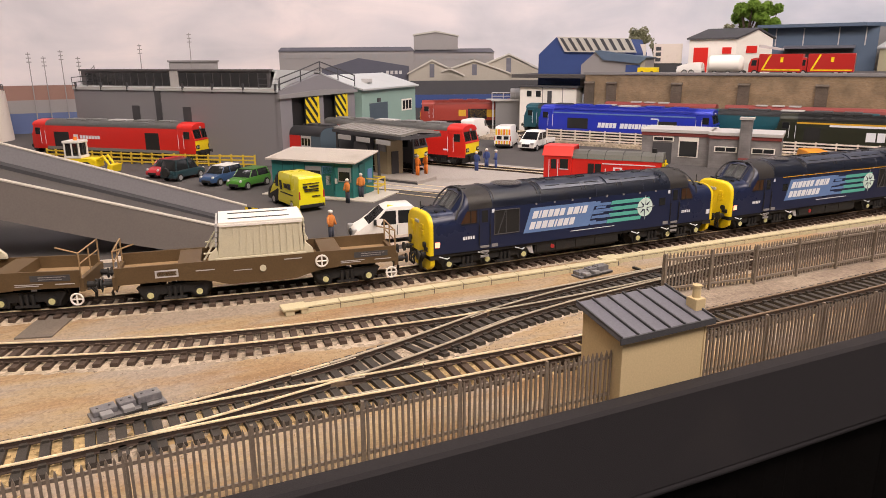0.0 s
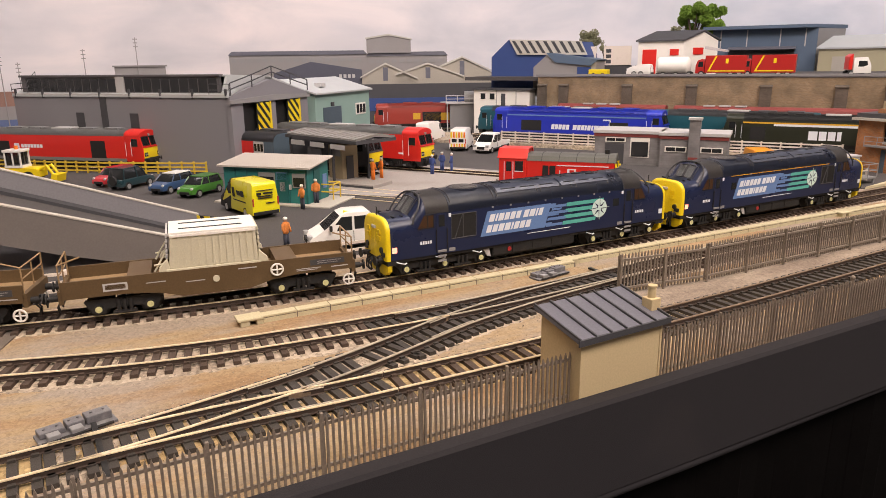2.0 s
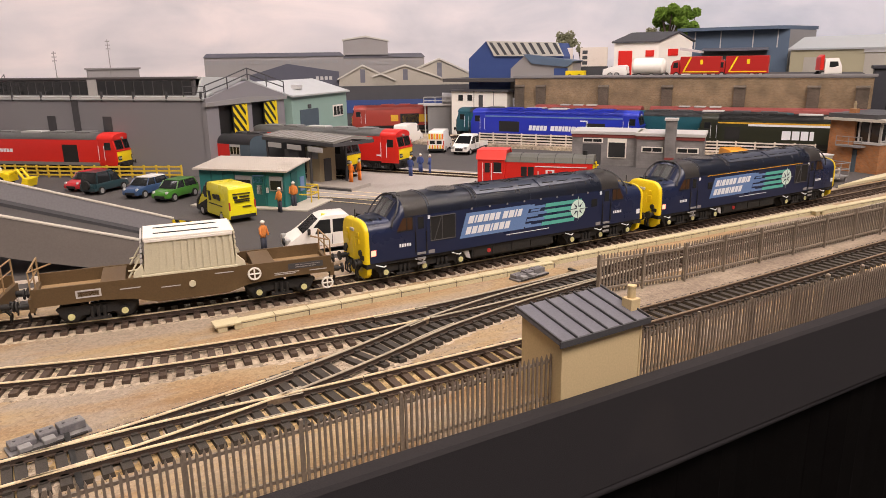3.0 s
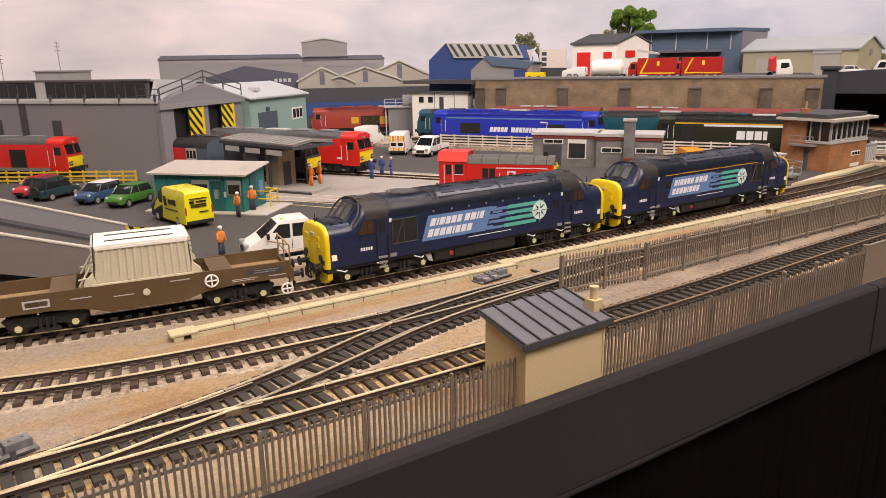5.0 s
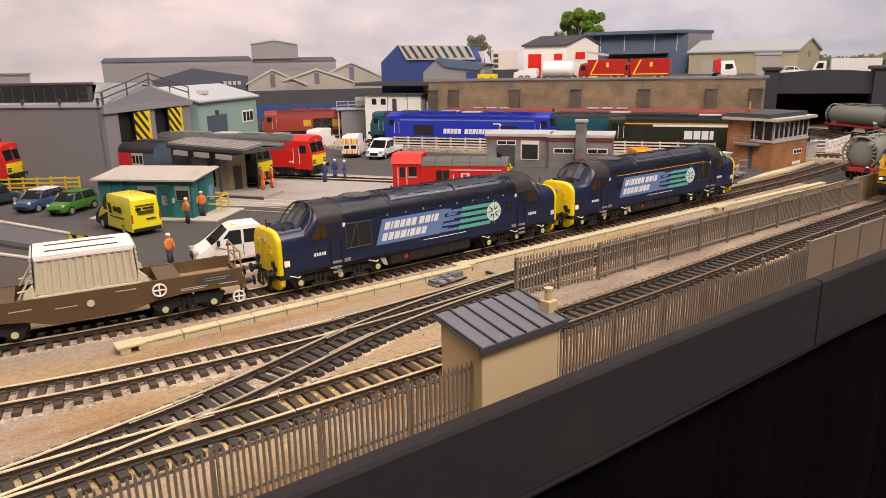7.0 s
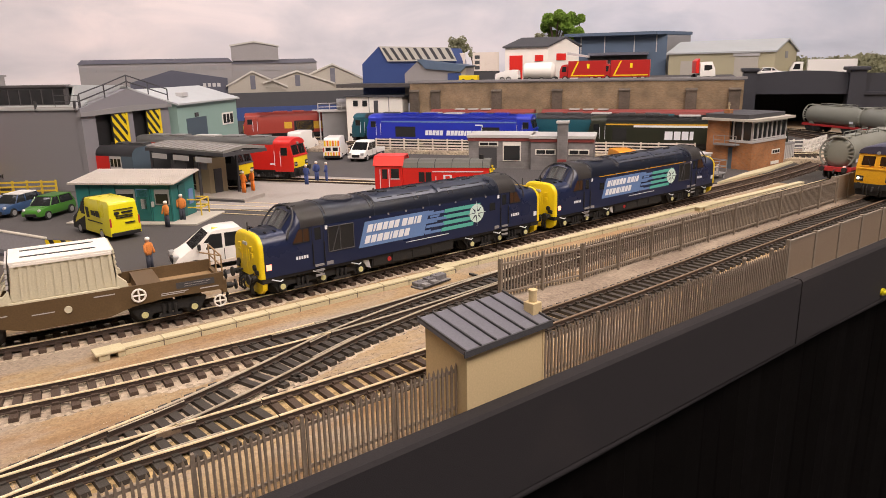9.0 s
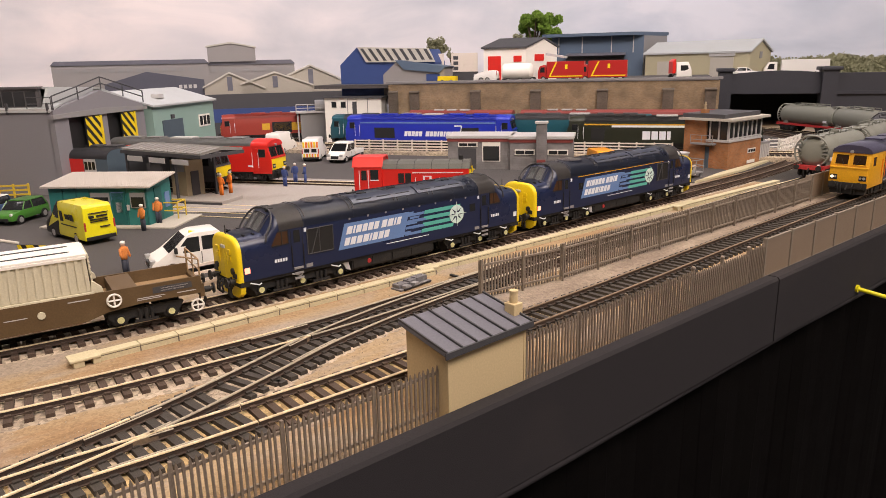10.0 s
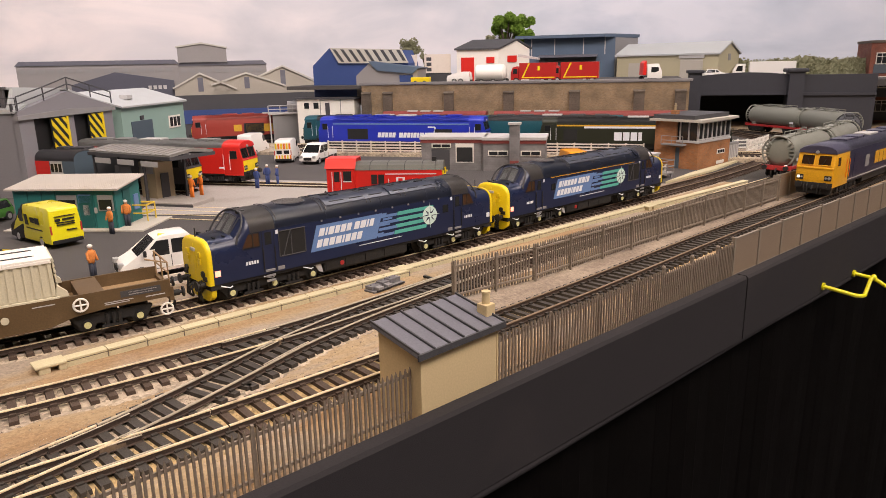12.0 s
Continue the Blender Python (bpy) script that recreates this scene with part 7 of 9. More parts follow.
def crew_pickup(x, y, turn, label, load=True):
    ob = thing("pickup_truck", x, y, 0.8, turn, label, "pickup", "pickups")
    half = 12.8
    b = bmesh.new()
    shell(b, [(-8, 5), (-8, 26.5), (-6, 28.2), (10, 28.2), (15, 26.6), (27, 16.0), (36.5, 12.2), (39.5, 8.5), (39.5, 5)], half, 0.12, 17, 0.9)
    cab = part("cab", b, VAN_WHITE, ob, smooth=True)
    screen(cab, [(15.6, -10.0, 26.2), (27.0, -11.8, 16.2), (27.0, 11.8, 16.2), (15.6, 10.0, 26.2)])
    side_panes(cab, [[(7.0, 15.2), (24.0, 15.2), (14.5, 25.4), (7.0, 25.4)], [(-6.2, 15.8), (5.2, 15.8), (5.2, 25.4), (-6.2, 25.4)]], half, 0.9)
    for s in (-1, 1):
        b = bmesh.new()
        box(b, 36, s * 7.5, 9.5, 39.6, s * 12.2, 13, 0.5)
        part("headlamp", b, SILVER, cab)
        b = bmesh.new()
        box(b, -40, s * 12.2, 8, -9, s * 13.2, 14, 0.3)
        part("drop_side", b, VAN_WHITE, ob)
        b = bmesh.new()
        box(b, -40.2, s * 11.9, 3.6, -9, s * 12.6, 8.0, 0.2)
        part("side_guard", b, BLACK, ob)
        b = bmesh.new()
        box(b, -9, s * 12.0, 4.4, 37, s * 13.0, 7.0, 0.3)
        part("sill_trim", b, BLACK, cab)
        b = bmesh.new()
        box(b, 6.0, s * 12.75, 7, 6.4, s * 13.0, 15)
        part("door_gap", b, BLACK, cab)
        b = bmesh.new()
        box(b, 22, s * 13, 16, 24, s * 15.5, 20, 0.4)
        part("mirror", b, BLACK, cab)
    b = bmesh.new()
    box(b, 37, -6, 6.5, 39.9, 6, 10.5, 0.3)
    part("radiator_grille", b, BLACK, cab)
    b = bmesh.new()
    box(b, -40, -12.2, 6, -9, 12.2, 8.6, 0.2)
    part("bed_floor", b, WAGON_TAN, ob)
    b = bmesh.new()
    box(b, -41, -13.2, 7, -40, 13.2, 14, 0.2)
    part("tailgate", b, VAN_WHITE, ob)
    b = bmesh.new()
    box(b, -40, -8, 3.5, 36, 8, 6)
    part("chassis", b, UNDER, ob)
    if load:
        b = bmesh.new()
        rod(b, (12, 6, 28.2), (-42, 8, 16.5), 1.0, 8)
        part("roof_pole", b, LIME, ob, "yellow pole lashed over the bed")
        rng = random.Random(3)
        b = bmesh.new()
        for _ in range(60):
            ball(b, (rng.uniform(-38, -12), rng.uniform(-11, 11), 9 + rng.uniform(0, 2.2)), rng.uniform(1.0, 2.0), 6)
        tagged(part("gravel_load", b, BALLAST, ob), kind="stuff")
        b = bmesh.new()
        box(b, -11, -12, 8, -9.5, 12, 21, 0.2)
        part("headboard", b, BLACK, ob)
    wheels4(ob, (-26, 26), half, 4.7)
    return ob


crew_pickup(-94, 181, 171, "white crew-cab pickup with gravel and a yellow pole")
crew_pickup(290, 600, 214, "white dropside pickup in the yard", False)


def car(x, y, turn, label, paint, roof=None, tall=20.0, long=52, spare=False):
    ob = thing("car", x, y, 0.8, turn, label, "car", "parked cars")
    h, half = long / 2, 11.2
    b = bmesh.new()
    shell(b, [(-h, 4), (-h, 11), (-h + 2, 12.5), (h - 15, 12.8), (h - 2, 10.5), (h, 8), (h, 4)], half, 0.04, 11, 1.5)
    for v in b.verts:
        v.co.y *= 1 - 0.12 * max(0.0, (abs(v.co.x) - h + 10) / 10) ** 2
    body = part("body", b, paint, ob, smooth=True)
    b = bmesh.new()
    shell(b, [(-h + 1.5, 12.2), (-h + 5.5, tall - 0.6), (-h + 8, tall), (h - 24, tall), (h - 21, tall - 0.8), (h - 12, 12.4)], half - 0.6, 0.18, 14, 1.1)
    cabn = part("greenhouse", b, DARK_GLASS, body, smooth=True)
    b = bmesh.new()
    box(b, -h + 6, -half + 2.3, tall - 0.7, h - 22, half - 2.3, tall + 0.3, 0.4)
    part("roof", b, roof or paint, body)
    for px in (-h + 4, -2, h - 14):
        for s in (-1, 1):
            b = bmesh.new()
            tube(b, [(px + (3 if px < -5 else (-6 if px > 5 else 0)), s * (half - 2.1), tall - 0.4), (px, s * (half - 0.6), 12.4)], 0.55, 5)
            part("pillar", b, paint, body)
    for s in (-1, 1):
        b = bmesh.new()
        ball(b, (h - 2.2, s * 8, 9.6), 1.9, 10)
        part("headlamp", b, SILVER, body, smooth=True)
    b = bmesh.new()
    box(b, h - 0.8, -6, 4.5, h + 0.5, 6, 7, 0.3)
    part("radiator_grille", b, BLACK, body)
    if spare:
        b = bmesh.new()
        rod(b, (-h - 2.5, 0, 11), (-h, 0, 11), 5, 18)
        part("spare_wheel", b, TYRE, ob)
    wheels4(ob, (-h + 9.5, h - 10), half, 4.3)
    return ob


car(-158, 466, 222, "leaf green hatchback parked nose-out", CAR_GREEN)
car(-181, 504, 222, "blue small car with a white roof", CAR_BLUE, VAN_WHITE)
car(-217, 556, 42, "dark petrol off-roader with spare wheel on its tail", CAR_DARK, tall=24, spare=True)
car(-231, 588, 222, "red hatchback parked by the yellow fence", CAR_RED)

digger = thing("digger", -330, 660, 0.8, 200 + 130, "yellow and white backhoe digger beyond the ramp", "digger")
b = bmesh.new()
shell(b, [(-22, 8), (-22, 17), (-8, 19), (24, 19), (30, 16), (30, 8)], 9, 0, 99, 0.8)
part("chassis", b, YELLOW, digger)
b = bmesh.new()
box(b, -9, -9.5, 19, 12, 9.5, 22, 0.4)
box(b, -9.5, -10, 37, 12, 10, 40, 0.8)
for px in (-8.5, 0.5, 9.5):
    for py in (-9, 7.6):
        box(b, px, py, 21, px + 1.6, py + 1.4, 38)
c = part("cab", b, VAN_WHITE, digger)
b = bmesh.new()
box(b, -7.4, -8.4, 22, 9.2, 8.4, 37)
part("window", b, GLASS, c, "tinted cab glazing")
b = bmesh.new()
rod(b, (2, 0, 40), (2, 0, 44), 2.2, 12)
part("beacon", b, ORANGE, c, smooth=True)
b = bmesh.new()
tube(b, [(26, -5, 15), (38, -5, 21), (46, -5, 8)], 1.6, 6)
tube(b, [(26, 5, 15), (38, 5, 21), (46, 5, 8)], 1.6, 6)
part("boom", b, YELLOW, digger)
b = bmesh.new()
prism(b, [(42, 2), (50, 2), (52, 11), (45, 12)], "y", -10, 10, 0.4)
part("bucket", b, YELLOW, digger)
wheels4(digger, (-13, 17), 10, 7.5)


# ---- painted figures, one plain mesh each ----
def figure(x, y, z, turn, label, coat, legs):
    b = bmesh.new()
    for s in (-1, 1):
        rod(b, (0, s * 1.3, 0), (0, s * 1.2, 11), 1.25, 8, 1.5)
    legs_faces = len(b.faces)
    loft(b, [[(1.7 * w * math.cos(a), 2.9 * w * math.sin(a), zz) for a in [2 * math.pi * i / 10 for i in range(10)]] for w, zz in ((0.9, 10.5), (0.95, 13), (1.1, 17.5), (0.9, 19.3), (0.4, 20))])
    for s in (-1, 1):
        tube(b, [(0, s * 3.0, 18.6), (0.6, s * 3.7, 14.5), (2.0, s * 3.2, 12)], 0.85, 7)
    coat_faces = len(b.faces)
    ball(b, (0, 0, 21.4), 1.6, 10, 1.15)
    head_faces = len(b.faces)
    ball(b, (0, 0, 22.3), 1.85, 10, 0.75)
    b.faces.ensure_lookup_table()
    for i, f in enumerate(b.faces):
        f.material_index = 0 if i < legs_faces else 1 if i < coat_faces else 2 if i < head_faces else 3
        f.smooth = True
    me = mesh_of("figure", b, legs)
    for m in (coat, SKIN, WHITE):
        me.materials.append(m)
    ob = new("figurine", me)
    ob.matrix_basis = deg(x, y, z, turn)
    return tagged(ob, label, "figurine", "yard figurines")


VEST = mat("orange_vest", (0.62, 0.21, 0.045), 0.75, vary=0.3, grain=900, bump=0.2, wear=(0.40, 0.14, 0.05), wear_scale=300)
DARKTROUSER = mat("dark_trousers", (0.035, 0.04, 0.06), 0.8)
figure(-89, 334, 0.8, 200, "tiny model figure in orange vest and white helmet", VEST, DARKTROUSER)
figure(-70, 350, 2.2, 240, "tiny model figure in orange vest by the cabin steps", VEST, DARKTROUSER)
figure(-143, 203, 0.8, 300, "tiny model figure in orange vest at the white fence", VEST, DARKTROUSER)
figure(24, 430, 5.0, 20, "tiny model figure in orange overalls on the platform", ORANGE, ORANGE)
figure(37, 436, 5.0, 190, "tiny model figure in orange overalls beside the locomotive", ORANGE, ORANGE)
figure(110, 450, 1.3, 30, "tiny model figure in blue overalls", DENIM, DENIM)
figure(133, 467, 1.3, 230, "tiny model figure in blue overalls with white papers", DENIM, DENIM)
figure(138, 452, 1.3, 140, "tiny model figure in dark blue overalls", DENIM, DENIM)


def brick_mat(name, brick, mortar, width=3.0, height=1.05, axes="xz", vary=0.3):
    m = bpy.data.materials.new(name)
    m.use_nodes = True
    nt = m.node_tree
    bs = nt.nodes["Principled BSDF"]
    bs.inputs["Roughness"].default_value = 0.85
    tc = nt.nodes.new("ShaderNodeTexCoord")
    sp, cb = nt.nodes.new("ShaderNodeSeparateXYZ"), nt.nodes.new("ShaderNodeCombineXYZ")
    add = nt.nodes.new("ShaderNodeMath")
    nt.links.new(tc.outputs["Object"], sp.inputs[0])
    nt.links.new(sp.outputs["X"], add.inputs[0])
    nt.links.new(sp.outputs["Y"], add.inputs[1])
    nt.links.new(add.outputs[0], cb.inputs["X"])
    nt.links.new(sp.outputs["Z"], cb.inputs["Y"])
    br = nt.nodes.new("ShaderNodeTexBrick")
    br.inputs["Scale"].default_value = 1.0
    br.inputs["Brick Width"].default_value, br.inputs["Row Height"].default_value = width * MM, height * MM
    br.inputs["Mortar Size"].default_value = 0.12 * MM
    br.inputs["Color1"].default_value = (*brick, 1)
    br.inputs["Color2"].default_value = (*[c * (1 - vary) for c in brick], 1)
    br.inputs["Mortar"].default_value = (*mortar, 1)
    nt.links.new(cb.outputs[0], br.inputs["Vector"])
    nz = nt.nodes.new("ShaderNodeTexNoise")
    nz.inputs["Scale"].default_value, nz.inputs["Detail"].default_value = 45, 6
    nt.links.new(tc.outputs["Object"], nz.inputs["Vector"])
    mr = nt.nodes.new("ShaderNodeMapRange")
    mr.inputs["From Min"].default_value, mr.inputs["From Max"].default_value, mr.inputs["To Min"].default_value, mr.inputs["To Max"].default_value = 0.3, 0.7, 0.72, 1.28
    nt.links.new(nz.outputs["Fac"], mr.inputs["Value"])
    mx = nt.nodes.new("ShaderNodeMix")
    mx.data_type, mx.blend_type = "RGBA", "MULTIPLY"
    mx.inputs["Factor"].default_value = 1
    nt.links.new(br.outputs["Color"], mx.inputs["A"])
    nt.links.new(mr.outputs["Result"], mx.inputs["B"])
    nt.links.new(mx.outputs["Result"], bs.inputs["Base Color"])
    bp = nt.nodes.new("ShaderNodeBump")
    bp.inputs["Strength"].default_value, bp.inputs["Distance"].default_value = 0.5, 0.0002
    bp.invert = True
    nt.links.new(br.outputs["Fac"], bp.inputs["Height"])
    nt.links.new(bp.outputs["Normal"], bs.inputs["Normal"])
    return m


WALL_BRICK = brick_mat("brown_stock_bricks", (0.265, 0.185, 0.108), (0.27, 0.22, 0.16))
BOX_BRICK = brick_mat("orange_bricks", (0.42, 0.165, 0.055), (0.30, 0.20, 0.13))
GREY_BLOCK = brick_mat("grey_blocks", (0.22, 0.21, 0.215), (0.17, 0.165, 0.165), 6, 3, vary=0.12)
RED_BRICK = brick_mat("dark_red_bricks", (0.20, 0.055, 0.032), (0.22, 0.12, 0.09))
DARK_BRICK = brick_mat("dark_brown_bricks", (0.11, 0.085, 0.065), (0.13, 0.11, 0.09))

# ---- grey single-storey mess building ----
mess = thing("mess_building", 326, 411, 0.6, -53, "grey block mess building with flat roof, white windows and tall stack", "building")
for x0, x1, y0, nm in ((0, 84, 10, "wall"), (84, 163, 0, "wall")):
    b = bmesh.new()
    box(b, x0, y0, 0, x1, y0 + 52, 40)
    part(nm, b, GREY_BLOCK, mess)
    b = bmesh.new()
    box(b, x0 - 2, y0 - 2.5, 40, x1 + 2, y0 + 54, 44, 0.5)
    rf = part("roof", b, LIGHT_GREY, mess)
    b = bmesh.new()
    box(b, x0 - 1, y0 - 1.2, 36, x1 + 1, y0 - 0.2, 40)
    part("maroon_fascia", b, MAROON, rf)
for x0, x1, y0, z0, z1 in ((14, 40, 10, 29, 35), (46, 70, 10, 10, 35), (90, 116, 0, 20, 27), (132, 158, 0, 20, 27)):
    b = bmesh.new()
    box(b, x0, y0 - 1, z0, x1, y0 + 0.5, z1)
    wn = part("window", b, WHITE, mess, "white framed window")
    n = 2 if z1 - z0 < 10 else 1
    for k in range(n):
        wd = (x1 - x0 - 2) / n
        b = bmesh.new()
        box(b, x0 + 1 + k * wd + 0.5, y0 - 1.4, z0 + 1.2, x0 + 1 + (k + 1) * wd - 0.5, y0 - 0.9, z1 - (1.2 if n == 2 else 5))
        part("pane", b, DARK_GLASS, wn)
b = bmesh.new()
box(b, 14, 9, 0, 38, 10.4, 27)
part("doorway", b, DARK_GREY, mess)
b = bmesh.new()
box(b, 118, -7, 0, 131, 2, 60, 0.4)
st = part("tall_flue", b, GREY_BLOCK, mess)
b = bmesh.new()
box(b, 116.5, -8.5, 60, 132.5, 3.5, 63, 0.4)
part("flue_cap", b, LIGHT_GREY, st)
b = bmesh.new()
box(b, 119, -8.5, 2, 130, -6.8, 15)
part("hatch", b, MAROON, st)

# ---- small brick cabin with curved sheet roof by the main line ----
oil = thing("lineside_store", 172, 190, 0.6, -14, "low grey store with a curved sheet roof", "store")
b = bmesh.new()
prism(b, [(math.cos(math.pi * i / 10) * 19, 12 + math.sin(math.pi * i / 10) * 10) for i in range(11)] + [(-19, 0), (19, 0)], "x", -26, 26)
part("body", b, SLATE_GREY, oil)
# ---- relay cabinets on a railed stage ----
relay = thing("relay_cabinets", 424, 142, 0.6, -6, "grey relay cabinets on a railed steel stage", "relay cabinet")
b = bmesh.new()
box(b, 0, 0, 5, 62, 26, 7, 0.3)
part("stage", b, GREY, relay)
for px in (2, 20, 40, 60):
    for py in (2, 24):
        b = bmesh.new()
        box(b, px - 1, py - 1, 0, px + 1, py + 1, 5)
        part("leg", b, GREY, relay)
for x0 in (12, 27):
    b = bmesh.new()
    box(b, x0, 6, 7, x0 + 14, 20, 29, 0.5)
    cb = part("cabinet", b, LIGHT_GREY, relay)
    b = bmesh.new()
    box(b, x0 - 1, 5, 29, x0 + 15, 21, 31, 0.6)
    part("lid", b, LIGHT_GREY, cb)
    b = bmesh.new()
    box(b, x0 + 1, 5.4, 9, x0 + 13, 6, 27)
    part("door", b, GREY, cb)
railing(relay, [(0, 0, 7), (16, 0, 7), (32, 0, 7), (48, 0, 7), (62, 0, 7), (62, 26, 7)], 14, 0.5, GREY)

# ---- signal box ----
sbox = thing("signal_box", 556, 144, 0.4, 0, "orange brick signal box with long windows and flat grey roof", "signal box")
SL, SD = 84, 58
b = bmesh.new()
box(b, 0, 0, 0, SL, SD, 34)
base = part("brick_base", b, BOX_BRICK, sbox)
b = bmesh.new()
box(b, -1, -1, 33.5, SL + 1, SD + 1, 36.5, 0.3)
part("string_course", b, LIGHT_GREY, sbox)
b = bmesh.new()
box(b, 1.5, 1.5, 36.5, SL - 1.5, SD - 1.5, 60)
part("lamp_room", b, DARK_GLASS, sbox)
b = bmesh.new()
box(b, -2, 30, 0, 14, SD + 2, 60)
part("brick_pier", b, BOX_BRICK, sbox)
for px in [1, 12.5, 24, 35.5, 47, 58.5, 70, SL - 1]:
    b = bmesh.new()
    box(b, px - 0.8, 0.2, 36.5, px + 0.8, 1.8, 59)
    part("mullion", b, LIGHT_GREY, sbox)
for py in [2, 14, 26, 38, 50]:
    for px in (0.2, SL - 1.8):
        b = bmesh.new()
        box(b, px, py - 0.8, 36.5, px + 1.6, py + 0.8, 59)
        part("mullion", b, LIGHT_GREY, sbox)
for z0 in (37, 57.5):
    b = bmesh.new()
    box(b, 0.4, 0.4, z0, SL - 0.4, 1.4, z0 + 1.5)
    part("window_rail", b, LIGHT_GREY, sbox)
b = bmesh.new()
prism(b, [(-9, -7), (SL + 6, -7), (SL + 22, SD / 2), (SL + 6, SD + 7), (-9, SD + 7)], "z", 60, 63)
rf = part("roof", b, PALE_CONCRETE, sbox)
b = bmesh.new()
prism(b, [(-6, 4), (SL, 4), (SL, SD + 3), (-6, SD + 3)], "z", 63, 68)
part("roof_top", b, DARK_GREY, rf)
b = bmesh.new()
box(b, 6, 36, 68, 14, 44, 73, 0.4)
stack = part("chimney", b, BOX_BRICK, rf)
b = bmesh.new()
rod(b, (10, 40, 72.8), (10, 40, 82), 1.5, 10, 1.1)
rod(b, (10, 40, 78), (10, 40, 78.8), 2.2, 10)
part("chimney_pot", b, BEIGE, stack)
b = bmesh.new()
box(b, 50, -0.6, 16, 70, 0.4, 22)
wn = part("window", b, WHITE, base)
for k in range(3):
    b = bmesh.new()
    box(b, 51.5 + k * 6.2, -0.9, 17.2, 56.2 + k * 6.2, -0.5, 20.8)
    part("pane", b, DARK_GLASS, wn)
b = bmesh.new()
box(b, 50, -0.6, 3, 70, 0.4, 7)
part("vent_window", b, WHITE, base)
b = bmesh.new()
box(b, -10, 16, 30, 0, 46, 32)
part("landing", b, GREY, sbox)
b = bmesh.new()
box(b, -1.0, 25, 0, 0.4, 39, 27, 0.3)
part("door", b, BLUE_GREY, base, "dark blue-grey door under the landing")
railing(sbox, [(-10, 16, 31), (-10, 31, 31), (-10, 46, 31)], 11, 0.45, GREY)

# ---- level crossing gates and fence beyond the box ----
xfence = rail_fence([(648, 232), (720, 226), (780, 206), (818, 178)], 17, 16, 3, WHITE, "white fence by the level crossing", "rail_fence", 1.0)
gatex = thing("crossing_gate", 705, 150, 0.4, 9, "white level crossing gate with diagonal braces", "gate")
for z in (3, 9, 15, 21):
    b = bmesh.new()
    box(b, 0, -0.6, z, 110, 0.6, z + 1.6)
    part("bar", b, WHITE, gatex)
for k in range(11):
    b = bmesh.new()
    box(b, k * 10.8, -1, 0, k * 10.8 + 1.6, 1, 24)
    part("upright", b, WHITE, gatex)
for k in range(5):
    b = bmesh.new()
    tube(b, [(k * 21.6, 0, 3), (k * 21.6 + 21, 0, 22)], 0.8, 5)
    part("brace", b, WHITE, gatex)
cabins = thing("lineside_cabinet", 646, 148, 0.4, 0, "grey lineside cabinet beside the signal box", "cabinet")
b = bmesh.new()
box(b, 0, 0, 0, 30, 18, 26, 0.5)
part("body", b, GREY, cabins)
b = bmesh.new()
for k in range(6):
    box(b, 2 + k * 4.6, -0.5, 3, 5 + k * 4.6, 0.2, 23)
part("louvre", b, LIGHT_GREY, cabins)
b = bmesh.new()
prism(b, [(440, 119), (520, 132), (640, 142), (668, 140), (560, 123)], "z", 0.6, 3.4)
setting("pavement_kerb", b, CREAM_CONCRETE, "pale concrete walkway edging before the signal box", "pavement")

# ---- retaining wall with the road above ----
wall = thing("wall_retaining", D0[0], D0[1], 0, TURN, "brown brick retaining wall with pilasters and pale coping", "wall", kind="structure")
b = bmesh.new()
box(b, 27, 0, 0, 552, 14, 104)
part("brickwork", b, WALL_BRICK, wall)
b = bmesh.new()
box(b, 24, -2, 105.5, 556, 16, 109, 0.5)
part("coping", b, STONE_GREY, wall, "grey stone coping")
for s in (36, 74, 180, 279, 383, 480, 540):
    b = bmesh.new()
    box(b, s - 8, -5, 0, s + 8, 0, 90)
    p = part("pilaster", b, DARK_BRICK, wall)
    b = bmesh.new()
    prism(b, [(-6, 90), (0.5, 90), (0.5, 94), (-6, 91.5)], "x", s - 8.6, s + 8.6)
    part("pilaster_cap", b, DARK_BRICK, p)
b = bmesh.new()
prism(b, [depot(-120, 14), depot(552, 14), depot(552, 420), depot(-120, 420)], "z", 98, 104)
setting("road_upper", b, TARMAC, "upper road behind the retaining wall", "road")

# stabled stock under the wall: maroon roofed vans
for s0, s1, label in ((76, 245, "maroon roofed van stabled under the wall"), (262, 546, "maroon roofed coach stabled under the wall")):
    cx, cy = depot((s0 + s1) / 2, -19)
    v = thing("stabled_van", cx, cy, 6, TURN, label, "wagon", "stabled vans")
    h = (s1 - s0) / 2
    b = bmesh.new()
    box(b, -h, -11, 12, h, 11, 50)
    part("body", b, DARK_GREY, v)
    b = bmesh.new()
    prism(b, [(-11.5, 50), (-10.5, 54), (-5, 57), (5, 57), (10.5, 54), (11.5, 50)], "x", -h - 2, h + 2)
    r = part("roof", b, MAROON, v, "maroon curved roof")
    for k in range(3):
        b = bmesh.new()
        box(b, -h + 40 + k * 22, -8, 56.5, -h + 56 + k * 22, 0, 58.5, 0.4)
        part("roof_vent", b, LIGHT_GREY, r)
    for e in (-1, 1):
        bogie(v, e * (h - 30), (-14, 14), 10.5, 6.2)

# ---- dark bridge over the curve, set back behind the tank wagons ----
def seat(ob, x, y, z, size):
    """Puts a thing at a place, in millimetres, and a scale fitted to the camera's view."""
    ob.location = (x * MM, y * MM, z * MM)
    ob.scale = (size, size, size)
    return ob


